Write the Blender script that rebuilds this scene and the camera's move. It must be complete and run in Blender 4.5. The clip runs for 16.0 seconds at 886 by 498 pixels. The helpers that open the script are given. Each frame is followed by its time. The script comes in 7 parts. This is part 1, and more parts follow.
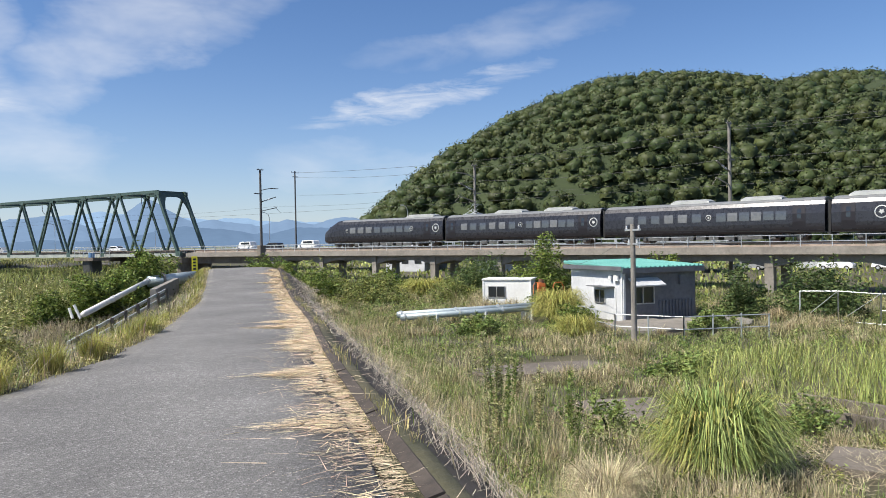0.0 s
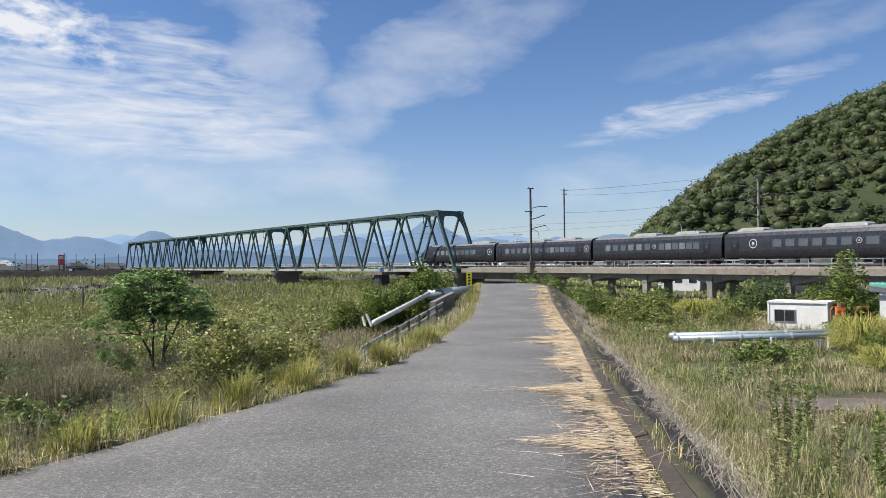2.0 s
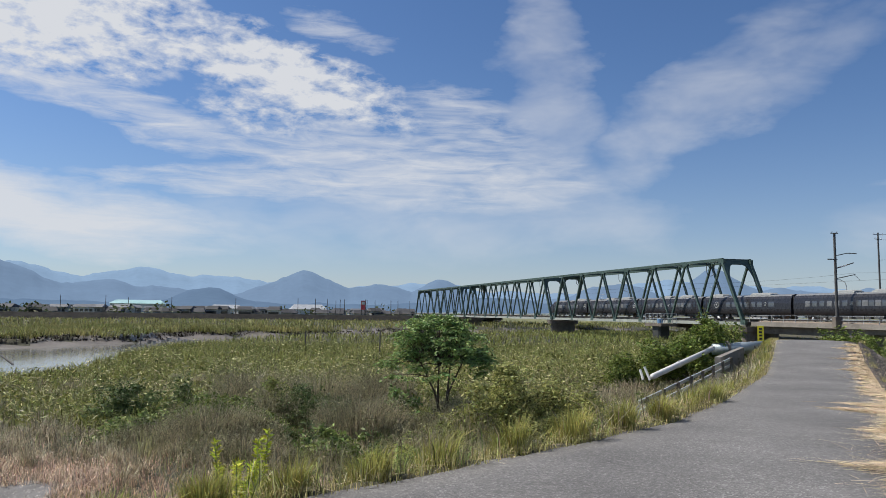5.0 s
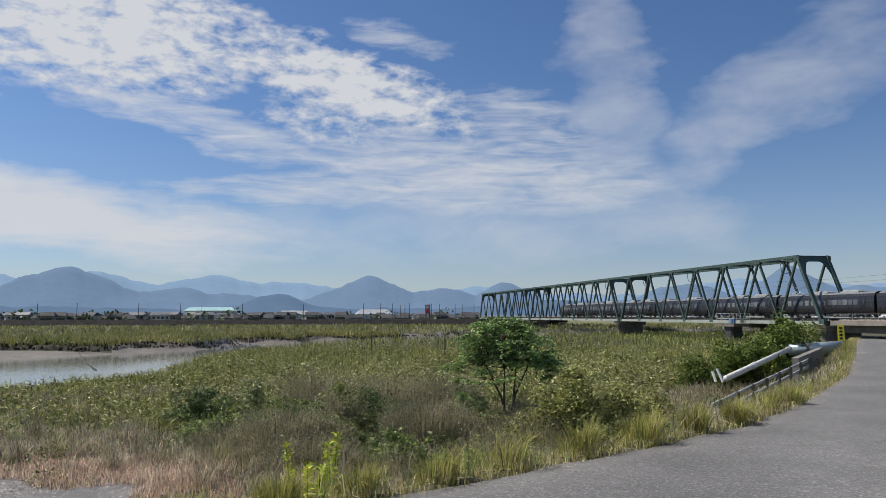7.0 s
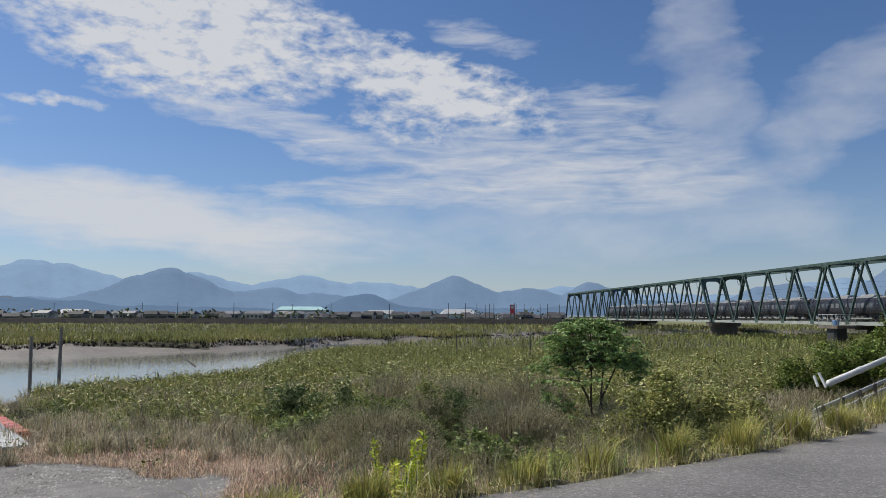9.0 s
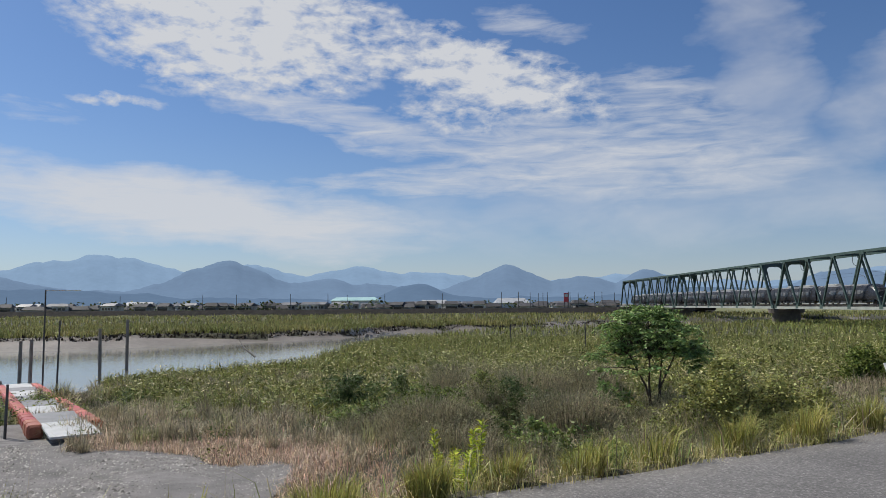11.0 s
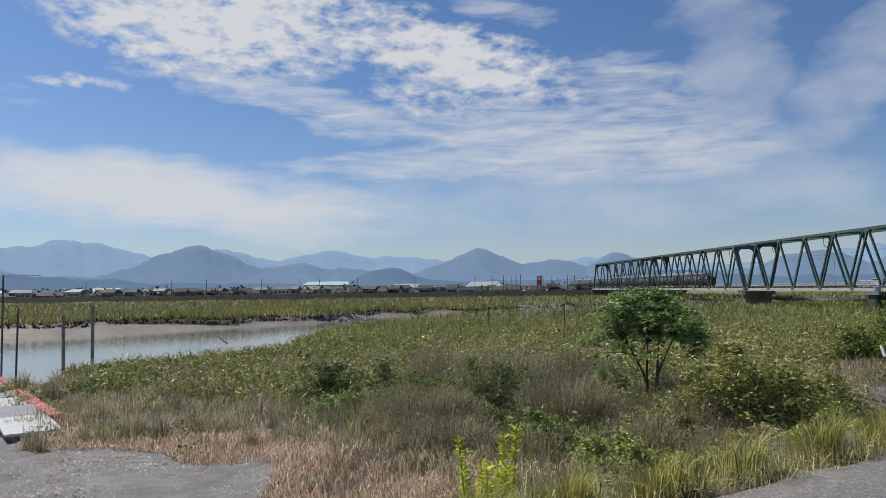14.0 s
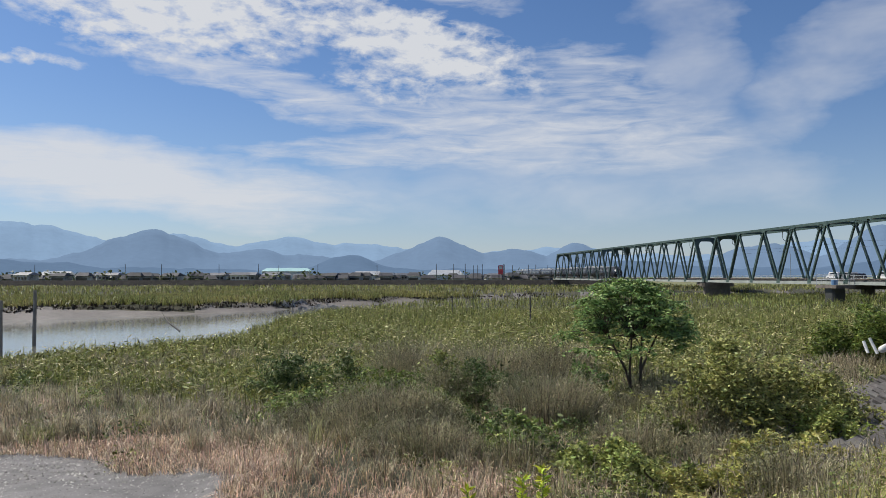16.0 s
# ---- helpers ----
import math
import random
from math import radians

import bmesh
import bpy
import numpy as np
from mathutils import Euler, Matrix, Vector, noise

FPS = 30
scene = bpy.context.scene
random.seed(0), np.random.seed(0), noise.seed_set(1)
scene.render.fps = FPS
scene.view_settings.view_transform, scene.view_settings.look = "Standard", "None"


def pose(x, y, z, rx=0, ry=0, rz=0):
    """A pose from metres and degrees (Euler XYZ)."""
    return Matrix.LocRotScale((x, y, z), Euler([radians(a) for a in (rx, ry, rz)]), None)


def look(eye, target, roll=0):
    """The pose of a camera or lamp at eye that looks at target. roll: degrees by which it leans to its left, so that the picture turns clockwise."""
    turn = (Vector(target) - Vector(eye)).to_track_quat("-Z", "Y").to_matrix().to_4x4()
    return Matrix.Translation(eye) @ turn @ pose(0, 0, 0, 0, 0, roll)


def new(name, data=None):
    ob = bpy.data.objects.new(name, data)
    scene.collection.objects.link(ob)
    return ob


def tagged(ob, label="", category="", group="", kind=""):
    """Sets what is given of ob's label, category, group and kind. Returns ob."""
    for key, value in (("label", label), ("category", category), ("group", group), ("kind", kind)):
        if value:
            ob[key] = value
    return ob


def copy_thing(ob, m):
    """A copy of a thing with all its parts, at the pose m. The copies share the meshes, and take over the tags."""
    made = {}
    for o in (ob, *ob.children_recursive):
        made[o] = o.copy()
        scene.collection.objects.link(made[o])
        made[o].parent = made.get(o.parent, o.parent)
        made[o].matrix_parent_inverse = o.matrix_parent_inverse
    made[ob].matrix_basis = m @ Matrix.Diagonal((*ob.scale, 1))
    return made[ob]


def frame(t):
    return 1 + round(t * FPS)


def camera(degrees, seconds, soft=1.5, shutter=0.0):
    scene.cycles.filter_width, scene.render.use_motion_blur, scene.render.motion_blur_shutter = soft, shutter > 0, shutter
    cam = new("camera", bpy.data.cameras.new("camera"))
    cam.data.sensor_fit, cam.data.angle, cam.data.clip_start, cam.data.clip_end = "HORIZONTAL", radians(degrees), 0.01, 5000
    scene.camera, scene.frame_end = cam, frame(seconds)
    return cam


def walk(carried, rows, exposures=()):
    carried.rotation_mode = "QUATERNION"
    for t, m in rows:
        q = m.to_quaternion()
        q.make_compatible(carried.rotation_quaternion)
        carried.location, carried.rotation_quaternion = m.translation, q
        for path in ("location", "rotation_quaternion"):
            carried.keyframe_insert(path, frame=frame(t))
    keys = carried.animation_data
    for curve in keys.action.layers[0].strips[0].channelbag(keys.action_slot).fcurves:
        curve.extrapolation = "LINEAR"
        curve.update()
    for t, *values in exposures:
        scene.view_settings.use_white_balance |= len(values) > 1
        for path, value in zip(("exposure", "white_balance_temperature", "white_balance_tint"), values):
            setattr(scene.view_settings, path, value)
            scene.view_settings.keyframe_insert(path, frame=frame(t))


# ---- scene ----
cam = camera(63.1, 16.0, soft=0.75)
PATH = [
    (0, look((0.000, 0.000, 1.600), (6.829, 7.305, 1.512), -1.04)),
    (0.5, look((0.000, 0.000, 1.600), (6.132, 7.900, 1.593), -0.91)),
    (1, look((0.000, 0.000, 1.600), (5.378, 8.431, 1.663), -0.89)),
    (1.5, look((0.000, 0.000, 1.600), (4.568, 8.895, 1.723), -0.71)),
    (2, look((0.000, 0.000, 1.600), (3.746, 9.270, 1.800), -0.53)),
    (2.5, look((0.000, 0.000, 1.600), (2.930, 9.557, 1.901), -0.33)),
    (3, look((0.000, 0.000, 1.600), (2.147, 9.757, 2.034), -0.12)),
    (3.5, look((0.000, 0.000, 1.600), (1.443, 9.878, 2.180), 0.17)),
    (4, look((0.000, 0.000, 1.600), (0.845, 9.938, 2.319), 0.46)),
    (6.5, look((0.000, 0.000, 1.600), (-0.581, 9.939, 2.532), 0.15)),
    (7, look((0.000, 0.000, 1.600), (-0.809, 9.925, 2.518), -0.10)),
    (7.5, look((0.000, 0.000, 1.600), (-1.081, 9.900, 2.512), -0.17)),
    (8, look((0.000, 0.000, 1.600), (-1.381, 9.862, 2.514), -0.07)),
    (8.5, look((0.000, 0.000, 1.600), (-1.687, 9.814, 2.517), 0.08)),
    (9, look((0.000, 0.000, 1.600), (-1.963, 9.763, 2.516), 0.14)),
    (9.5, look((0.000, 0.000, 1.600), (-2.199, 9.714, 2.494), 0.12)),
    (10, look((0.000, 0.000, 1.600), (-2.396, 9.670, 2.461), -0.03)),
    (12.5, look((-0.287, 0.067, 1.603), (-3.090, 9.645, 2.234), -0.85)),
    (13, look((-0.433, 0.508, 1.592), (-3.085, 10.132, 2.181), -0.75)),
    (13.5, look((-0.702, 0.938, 1.585), (-3.187, 10.608, 2.144), -0.75)),
    (14, look((-0.965, 1.363, 1.581), (-3.262, 11.081, 2.127), -0.79)),
    (14.5, look((-1.179, 1.800, 1.592), (-3.308, 11.557, 2.116), -0.80)),
    (15, look((-1.368, 2.263, 1.600), (-3.336, 12.056, 2.086), -0.54)),
    (15.5, look((-1.539, 2.729, 1.594), (-3.387, 12.547, 2.032), -0.23)),
    (16, look((-1.717, 3.204, 1.600), (-3.490, 13.038, 1.978), -0.05)),
]
walk(cam, PATH, [(0, 0.44), (1.5, 0.37), (3.5, 0.17), (7, -0.08), (10, -0.12), (13, -0.11), (16, 0.0)])

# ---- sky, sun, light ----
SUN_AZ, SUN_EL = radians(-73), radians(50)


def node(nt, kind, **sets):
    n = nt.nodes.new(kind)
    for k, v in sets.items():
        n.inputs[k].default_value = v
    return n


def math_node(nt, op, a, b=None, clamp=False):
    n = nt.nodes.new("ShaderNodeMath")
    n.operation, n.use_clamp = op, clamp
    for i, v in enumerate((a, b)):
        if v is None:
            continue
        if isinstance(v, (int, float)):
            n.inputs[i].default_value = v
        else:
            nt.links.new(v, n.inputs[i])
    return n.outputs[0]


def ramp_node(nt, fac, stops):
    n = nt.nodes.new("ShaderNodeValToRGB")
    els = n.color_ramp.elements
    while len(els) < len(stops):
        els.new(0.5)
    for e, (p, c) in zip(els, stops):
        e.position = p
        e.color = (c, c, c, 1) if isinstance(c, (int, float)) else (*c, 1)
    nt.links.new(fac, n.inputs[0])
    return n.outputs[0]


def mix_node(nt, fac, a, b):
    n = nt.nodes.new("ShaderNodeMix")
    n.data_type = "RGBA"
    for sock, v in ((n.inputs[0], fac), (n.inputs[6], a), (n.inputs[7], b)):
        if isinstance(v, (int, float)):
            sock.default_value = v
        elif isinstance(v, tuple):
            sock.default_value = (*v, 1)
        else:
            nt.links.new(v, sock)
    return n.outputs[2]


def noise_node(nt, vec, scale, detail=4.0, rough=0.55, dist=0.0):
    n = node(nt, "ShaderNodeTexNoise", Scale=scale, Detail=detail, Roughness=rough, Distortion=dist)
    nt.links.new(vec, n.inputs["Vector"])
    return n.outputs[0]


def make_world():
    w = bpy.data.worlds.new("sky")
    scene.world = w
    w.use_nodes = True
    nt = w.node_tree
    nt.nodes.clear()
    sky = nt.nodes.new("ShaderNodeTexSky")
    sky.sky_type, sky.sun_disc, sky.sun_elevation, sky.sun_rotation = "NISHITA", False, SUN_EL, SUN_AZ
    sky.air_density, sky.dust_density, sky.ozone_density, sky.altitude = 1.0, 0.6, 2.5, 10.0
    tint = mix_node(nt, 1.0, sky.outputs[0], (0.65, 0.84, 1.09))
    tint.node.blend_type = "MULTIPLY"
    tc = node(nt, "ShaderNodeTexCoord").outputs["Generated"]
    sep = node(nt, "ShaderNodeSeparateXYZ")
    nt.links.new(tc, sep.inputs[0])
    zc = math_node(nt, "MAXIMUM", sep.outputs[2], 0.0)
    # azimuth and elevation in degrees
    az = math_node(nt, "MULTIPLY", math_node(nt, "ARCTAN2", sep.outputs[0], sep.outputs[1]), 57.296)
    el = math_node(nt, "MULTIPLY", math_node(nt, "ARCSINE", sep.outputs[2]), 57.296)
    comb = node(nt, "ShaderNodeCombineXYZ")
    nt.links.new(az, comb.inputs[0])
    nt.links.new(el, comb.inputs[1])
    sky_at = comb.outputs[0]

    def stretched(sx, sy, turn):
        mp = node(nt, "ShaderNodeMapping")
        mp.inputs["Scale"].default_value = (sx, sy, 1)
        mp.inputs["Rotation"].default_value = (0, 0, radians(turn))
        nt.links.new(sky_at, mp.inputs[0])
        return mp.outputs[0]

    # the cloud bands drift and fray
    drift = node(nt, "ShaderNodeTexNoise", Scale=1.0, Detail=5.0, Roughness=0.6)
    nt.links.new(stretched(0.11, 0.24, 8), drift.inputs["Vector"])
    sub = node(nt, "ShaderNodeVectorMath")
    sub.operation = "SUBTRACT"
    nt.links.new(drift.outputs["Color"], sub.inputs[0])
    sub.inputs[1].default_value = (0.5, 0.5, 0.5)
    amp = node(nt, "ShaderNodeVectorMath")
    amp.operation = "MULTIPLY"
    nt.links.new(sub.outputs[0], amp.inputs[0])
    amp.inputs[1].default_value = (9.0, 4.2, 0)
    moved = node(nt, "ShaderNodeVectorMath")
    moved.operation = "ADD"
    nt.links.new(sky_at, moved.inputs[0])
    nt.links.new(amp.outputs[0], moved.inputs[1])
    total = {}
    for a, e, length, width, turn, weight, kind in CLOUD_BANDS:
        mp = node(nt, "ShaderNodeMapping")
        mp.vector_type = "TEXTURE"
        mp.inputs["Location"].default_value = (a, e, 0)
        mp.inputs["Rotation"].default_value = (0, 0, radians(turn))
        mp.inputs["Scale"].default_value = (length * 1.25, width * 1.55, 1)
        nt.links.new(moved.outputs[0], mp.inputs[0])
        ln = node(nt, "ShaderNodeVectorMath")
        ln.operation = "DOT_PRODUCT"
        nt.links.new(mp.outputs[0], ln.inputs[0])
        nt.links.new(mp.outputs[0], ln.inputs[1])
        fall = math_node(nt, "MULTIPLY", math_node(nt, "SUBTRACT", 1.0, ln.outputs["Value"], True), weight)
        total[kind] = math_node(nt, "MAXIMUM", total[kind], fall) if kind in total else fall
    # thin cirrus added above the view, unseen, for the skylight
    high = math_node(nt, "MULTIPLY", math_node(nt, "SUBTRACT", el, 24.0), 0.03, True)
    total["fibre"] = math_node(nt, "MAXIMUM", total["fibre"], math_node(nt, "MULTIPLY", high, 0.42))
    fibres = noise_node(nt, stretched(0.18, 1.15, 5), 1.0, 9.0, 0.62, 0.6)
    coarse = noise_node(nt, stretched(0.12, 0.30, 10), 1.0, 4.0, 0.55, 0.3)
    fibres = math_node(nt, "ADD", math_node(nt, "MULTIPLY", fibres, 0.7), math_node(nt, "MULTIPLY", coarse, 0.3))
    puffs = noise_node(nt, stretched(0.46, 0.95, 10), 1.0, 9.0, 0.60, 0.2)
    clear = None
    for kind, tex, bite, gain, most in (("puff", puffs, 2.9, 1.3, 0.97), ("fibre", fibres, 2.7, 1.15, 0.78), ("veil", coarse, 1.7, 0.95, 0.60), ("sheet", fibres, 1.3, 1.25, 0.88)):
        t = total[kind]
        dens = math_node(nt, "ADD", t, math_node(nt, "MULTIPLY", math_node(nt, "MULTIPLY", math_node(nt, "SUBTRACT", tex, 0.5), bite), math_node(nt, "MULTIPLY", t, 2.6, True)))
        a = math_node(nt, "MULTIPLY", math_node(nt, "MULTIPLY", math_node(nt, "SUBTRACT", dens, 0.10), gain, True), most)
        left_over = math_node(nt, "SUBTRACT", 1.0, a)
        clear = left_over if clear is None else math_node(nt, "MULTIPLY", clear, left_over)
    cover = math_node(nt, "SUBTRACT", 1.0, clear)
    # thin veil near the horizon
    low = math_node(nt, "MULTIPLY", math_node(nt, "POWER", math_node(nt, "SUBTRACT", 1.0, zc), 10.0), 0.52)
    cover = math_node(nt, "SUBTRACT", 1.0, math_node(nt, "MULTIPLY", math_node(nt, "SUBTRACT", 1.0, cover), math_node(nt, "SUBTRACT", 1.0, low)))
    col = mix_node(nt, cover, tint, CLOUD_COL)
    bg = node(nt, "ShaderNodeBackground", Strength=SKY_STRENGTH)
    nt.links.new(col, bg.inputs[0])
    out = node(nt, "ShaderNodeOutputWorld")
    nt.links.new(bg.outputs[0], out.inputs[0])


# azimuth, elevation, half length, half width, slant in degrees, density, kind
CLOUD_BANDS = [
    (-31.6, 21.2, 11.9, 3.9, -6, 0.95, "puff"), (-13.0, 18.2, 10.4, 2.0, -14, 0.92, "puff"), (-39.9, 15.2, 3.4, 0.4, 0, 0.5, "puff"), (-14.5, 15.2, 5.0, 1.0, -8, 0.5, "puff"),
    (-22.0, 14.0, 11.0, 1.2, -11, 0.8, "fibre"), (-3.4, 11.5, 15.0, 2.5, -5, 0.75, "fibre"), (-15.2, 9.9, 11.3, 1.1, 1, 0.7, "fibre"), (-1.1, 6.9, 17.0, 2.5, -1, 0.6, "veil"),
    (8.7, 16.5, 9.0, 3.0, -81, 0.75, "veil"), (9.5, 9.0, 6.0, 3.6, 0, 0.7, "veil"), (20.2, 16.2, 10.0, 2.5, 33, 0.75, "veil"), (-8.5, 21.7, 4.2, 0.8, -8, 0.5, "fibre"), (41.5, 11.2, 9.8, 0.9, 12, 0.5, "fibre"),
    (36.3, 5.8, 7.9, 1.6, -1, 0.45, "veil"), (47.8, 15.7, 11.3, 1.4, 9, 0.35, "veil"), (-45.9, 13.9, 2.7, 0.6, 4, 0.4, "fibre"), (13.0, 7.5, 6.1, 2.2, -9, 0.55, "veil"),
    (24.1, 17.5, 9.5, 2.0, 16, 0.45, "veil"), (1.7, 14.9, 5.9, 1.8, -19, 0.55, "fibre"), (-34.8, 7.4, 17.5, 2.1, -6, 1.0, "sheet"),
]
CLOUD_COL, SKY_STRENGTH = (7.7, 7.9, 8.3), 0.088
make_world()
sun_data = bpy.data.lights.new("sun", "SUN")
sun_data.energy, sun_data.angle, sun_data.color = 5.0, radians(0.53), (1.0, 0.94, 0.84)
sun = new("sun", sun_data)
sun.matrix_world = look((math.sin(SUN_AZ) * 200, math.cos(SUN_AZ) * 200, math.tan(SUN_EL) * 200), (0, 0, 0))


# ---- materials ----
def material(name, a, b=None, size=1.0, rough=0.8, metal=0.0, bump=0.3, grain=8.0, island=0.0, emit=0.0, spec=0.5, stretch=None, per_object=0.0, through_light=0.0):
    """Two colours mixed by a broad and a fine noise, in metres; island and per_object vary single pieces in brightness."""
    m = bpy.data.materials.new(name)
    m.use_nodes = True
    nt = m.node_tree
    bs = nt.nodes["Principled BSDF"]
    b = b or tuple(min(1, c * 1.25) for c in a)
    vec = node(nt, "ShaderNodeNewGeometry").outputs["Position"] if size > 0 else node(nt, "ShaderNodeTexCoord").outputs["Object"]
    size = abs(size)
    if stretch:
        mp = node(nt, "ShaderNodeMapping")
        mp.inputs["Scale"].default_value = stretch
        nt.links.new(vec, mp.inputs[0])
        vec = mp.outputs[0]
    n1, n2 = noise_node(nt, vec, 1 / size, 4), noise_node(nt, vec, grain / size, 5, 0.65)
    f = math_node(nt, "ADD", math_node(nt, "MULTIPLY", n1, 0.6), math_node(nt, "MULTIPLY", n2, 0.4))
    f = ramp_node(nt, f, [(0.36, 0.0), (0.64, 1.0)])
    col = mix_node(nt, f, a, b)
    for amount, kind, out in ((island, "ShaderNodeNewGeometry", "Random Per Island"), (per_object, "ShaderNodeObjectInfo", "Random")):
        if amount:
            r = node(nt, kind).outputs[out]
            v = math_node(nt, "ADD", math_node(nt, "MULTIPLY", r, amount), 1 - amount / 2)
            hsv = node(nt, "ShaderNodeHueSaturation")
            nt.links.new(v, hsv.inputs["Value"])
            hh = math_node(nt, "ADD", math_node(nt, "MULTIPLY", math_node(nt, "FRACT", math_node(nt, "MULTIPLY", r, 7.31)), 0.06 * min(1, amount * 1.5)), 0.5 - 0.03 * min(1, amount * 1.5))
            nt.links.new(hh, hsv.inputs["Hue"])
            nt.links.new(col, hsv.inputs["Color"])
            col = hsv.outputs[0]
    nt.links.new(col, bs.inputs["Base Color"])
    bs.inputs["Metallic"].default_value = metal
    bs.inputs["Specular IOR Level"].default_value = spec
    rr = math_node(nt, "ADD", math_node(nt, "MULTIPLY", n2, 0.2), rough - 0.1, True)
    nt.links.new(rr, bs.inputs["Roughness"])
    if bump:
        bn = node(nt, "ShaderNodeBump", Strength=bump, Distance=0.02 * size)
        nt.links.new(n2, bn.inputs["Height"])
        nt.links.new(bn.outputs[0], bs.inputs["Normal"])
    if emit:
        nt.links.new(col, bs.inputs["Emission Color"])
        bs.inputs["Emission Strength"].default_value = emit
    if through_light:
        tr = node(nt, "ShaderNodeBsdfTranslucent")
        nt.links.new(col, tr.inputs[0])
        mx = node(nt, "ShaderNodeMixShader", Fac=through_light)
        nt.links.new(bs.outputs[0], mx.inputs[1])
        nt.links.new(tr.outputs[0], mx.inputs[2])
        nt.links.new(mx.outputs[0], nt.nodes["Material Output"].inputs[0])
    return m


M = {}
M["soil"] = material("soil_and_short_weeds", (0.05, 0.05, 0.028), (0.11, 0.095, 0.055), 3.0, 0.95, bump=0.6, grain=12)
M["marsh"] = material("marsh_floor", (0.035, 0.038, 0.02), (0.075, 0.068, 0.04), 4.0, 0.95, bump=0.6)
M["mud"] = material("river_mud", (0.095, 0.082, 0.07), (0.20, 0.178, 0.155), 5.0, 0.6, bump=0.6)
M["field"] = material("far_fields", (0.10, 0.12, 0.05), (0.19, 0.19, 0.09), 60.0, 0.95, bump=0)
M["gravel"] = material("grey_gravel", (0.11, 0.106, 0.103), (0.225, 0.215, 0.21), 0.7, 0.95, bump=0.9, grain=22)


def speckled_asphalt():
    """Worn asphalt: pale stones showing in a dark binder, tyre-polished lanes, cracks and stains."""
    m = material("weathered_asphalt", (0.135, 0.13, 0.127), (0.205, 0.198, 0.19), 2.2, 0.9, bump=0.5, grain=30)
    nt = m.node_tree
    bs = nt.nodes["Principled BSDF"]
    pos = node(nt, "ShaderNodeNewGeometry").outputs["Position"]
    vor = node(nt, "ShaderNodeTexVoronoi", Scale=64.0)
    nt.links.new(pos, vor.inputs["Vector"])
    sp = node(nt, "ShaderNodeSeparateColor")
    nt.links.new(vor.outputs["Color"], sp.inputs[0])
    pale = ramp_node(nt, sp.outputs[0], [(0.0, 0.62), (0.55, 0.9), (0.85, 1.1), (1.0, 1.75)])
    base = bs.inputs["Base Color"].links[0].from_socket
    mul = mix_node(nt, 1.0, base, pale)
    mul.node.blend_type = "MULTIPLY"
    mul.node.clamp_result = False
    crack = node(nt, "ShaderNodeTexVoronoi", Scale=0.55)
    crack.feature = "DISTANCE_TO_EDGE"
    wv = node(nt, "ShaderNodeVectorMath")
    wv.operation = "ADD"
    nn = node(nt, "ShaderNodeTexNoise", Scale=1.6, Detail=6.0)
    nt.links.new(pos, nn.inputs["Vector"])
    nt.links.new(pos, wv.inputs[0])
    nt.links.new(nn.outputs["Color"], wv.inputs[1])
    nt.links.new(wv.outputs[0], crack.inputs["Vector"])
    line = ramp_node(nt, crack.outputs["Distance"], [(0.0, 0.84), (0.008, 1.0)])
    stain = ramp_node(nt, noise_node(nt, pos, 0.35, 5, 0.6), [(0.35, 0.82), (0.65, 1.12)])
    for f in (line, stain):
        mul = mix_node(nt, 1.0, mul, f)
        mul.node.blend_type = "MULTIPLY"
        mul.node.clamp_result = False
    nt.links.new(mul, bs.inputs["Base Color"])
    bn = node(nt, "ShaderNodeBump", Strength=0.7, Distance=0.008)
    nt.links.new(vor.outputs["Distance"], bn.inputs["Height"])
    nt.links.new(bn.outputs[0], bs.inputs["Normal"])
    return m


M["asphalt"] = speckled_asphalt()
M["concrete"] = material("weathered_concrete", (0.17, 0.152, 0.13), (0.28, 0.255, 0.22), 2.0, 0.85, bump=0.3)
M["slope_concrete"] = material("dark_brown_slope_concrete", (0.035, 0.028, 0.024), (0.085, 0.068, 0.055), 0.7, 0.95, bump=0.7)
M["dark_concrete"] = material("stained_concrete", (0.10, 0.085, 0.07), (0.20, 0.17, 0.14), 0.9, 0.9, bump=0.6)
M["green_steel"] = material("green_bridge_paint", (0.030, 0.058, 0.048), (0.070, 0.110, 0.092), 2.5, 0.5, bump=0.1)
M["pale_steel"] = material("faded_chord_paint", (0.26, 0.28, 0.25), (0.40, 0.42, 0.38), 2.5, 0.6, bump=0.1)
M["dark_steel"] = material("dark_girder_steel", (0.03, 0.032, 0.03), (0.07, 0.07, 0.06), 2.0, 0.6, bump=0.1)
M["rail"] = material("rail_steel", (0.16, 0.11, 0.08), (0.25, 0.20, 0.17), 0.5, 0.5, 0.7, bump=0.1)
M["ballast"] = material("ballast", (0.16, 0.12, 0.09), (0.28, 0.23, 0.19), 0.6, 0.95, bump=0.8, grain=15)
M["galv"] = material("galvanised_steel", (0.42, 0.44, 0.45), (0.58, 0.60, 0.60), 0.6, 0.45, 0.5, bump=0.05)
M["water"] = material("river_water", (0.16, 0.16, 0.14), (0.20, 0.20, 0.17), 8.0, 0.10, bump=0.04, grain=10, spec=0.8)
M["train"] = material("dark_metallic_train_paint", (0.034, 0.034, 0.039), (0.044, 0.044, 0.050), -3.0, 0.28, 0.35, bump=0)
M["train_low"] = material("black_skirt_paint", (0.016, 0.014, 0.016), (0.024, 0.020, 0.022), -3.0, 0.38, 0.2, bump=0)
M["train_roof"] = material("grey_train_roof", (0.15, 0.155, 0.16), (0.20, 0.205, 0.21), -2.0, 0.5, 0.0, bump=0.05)
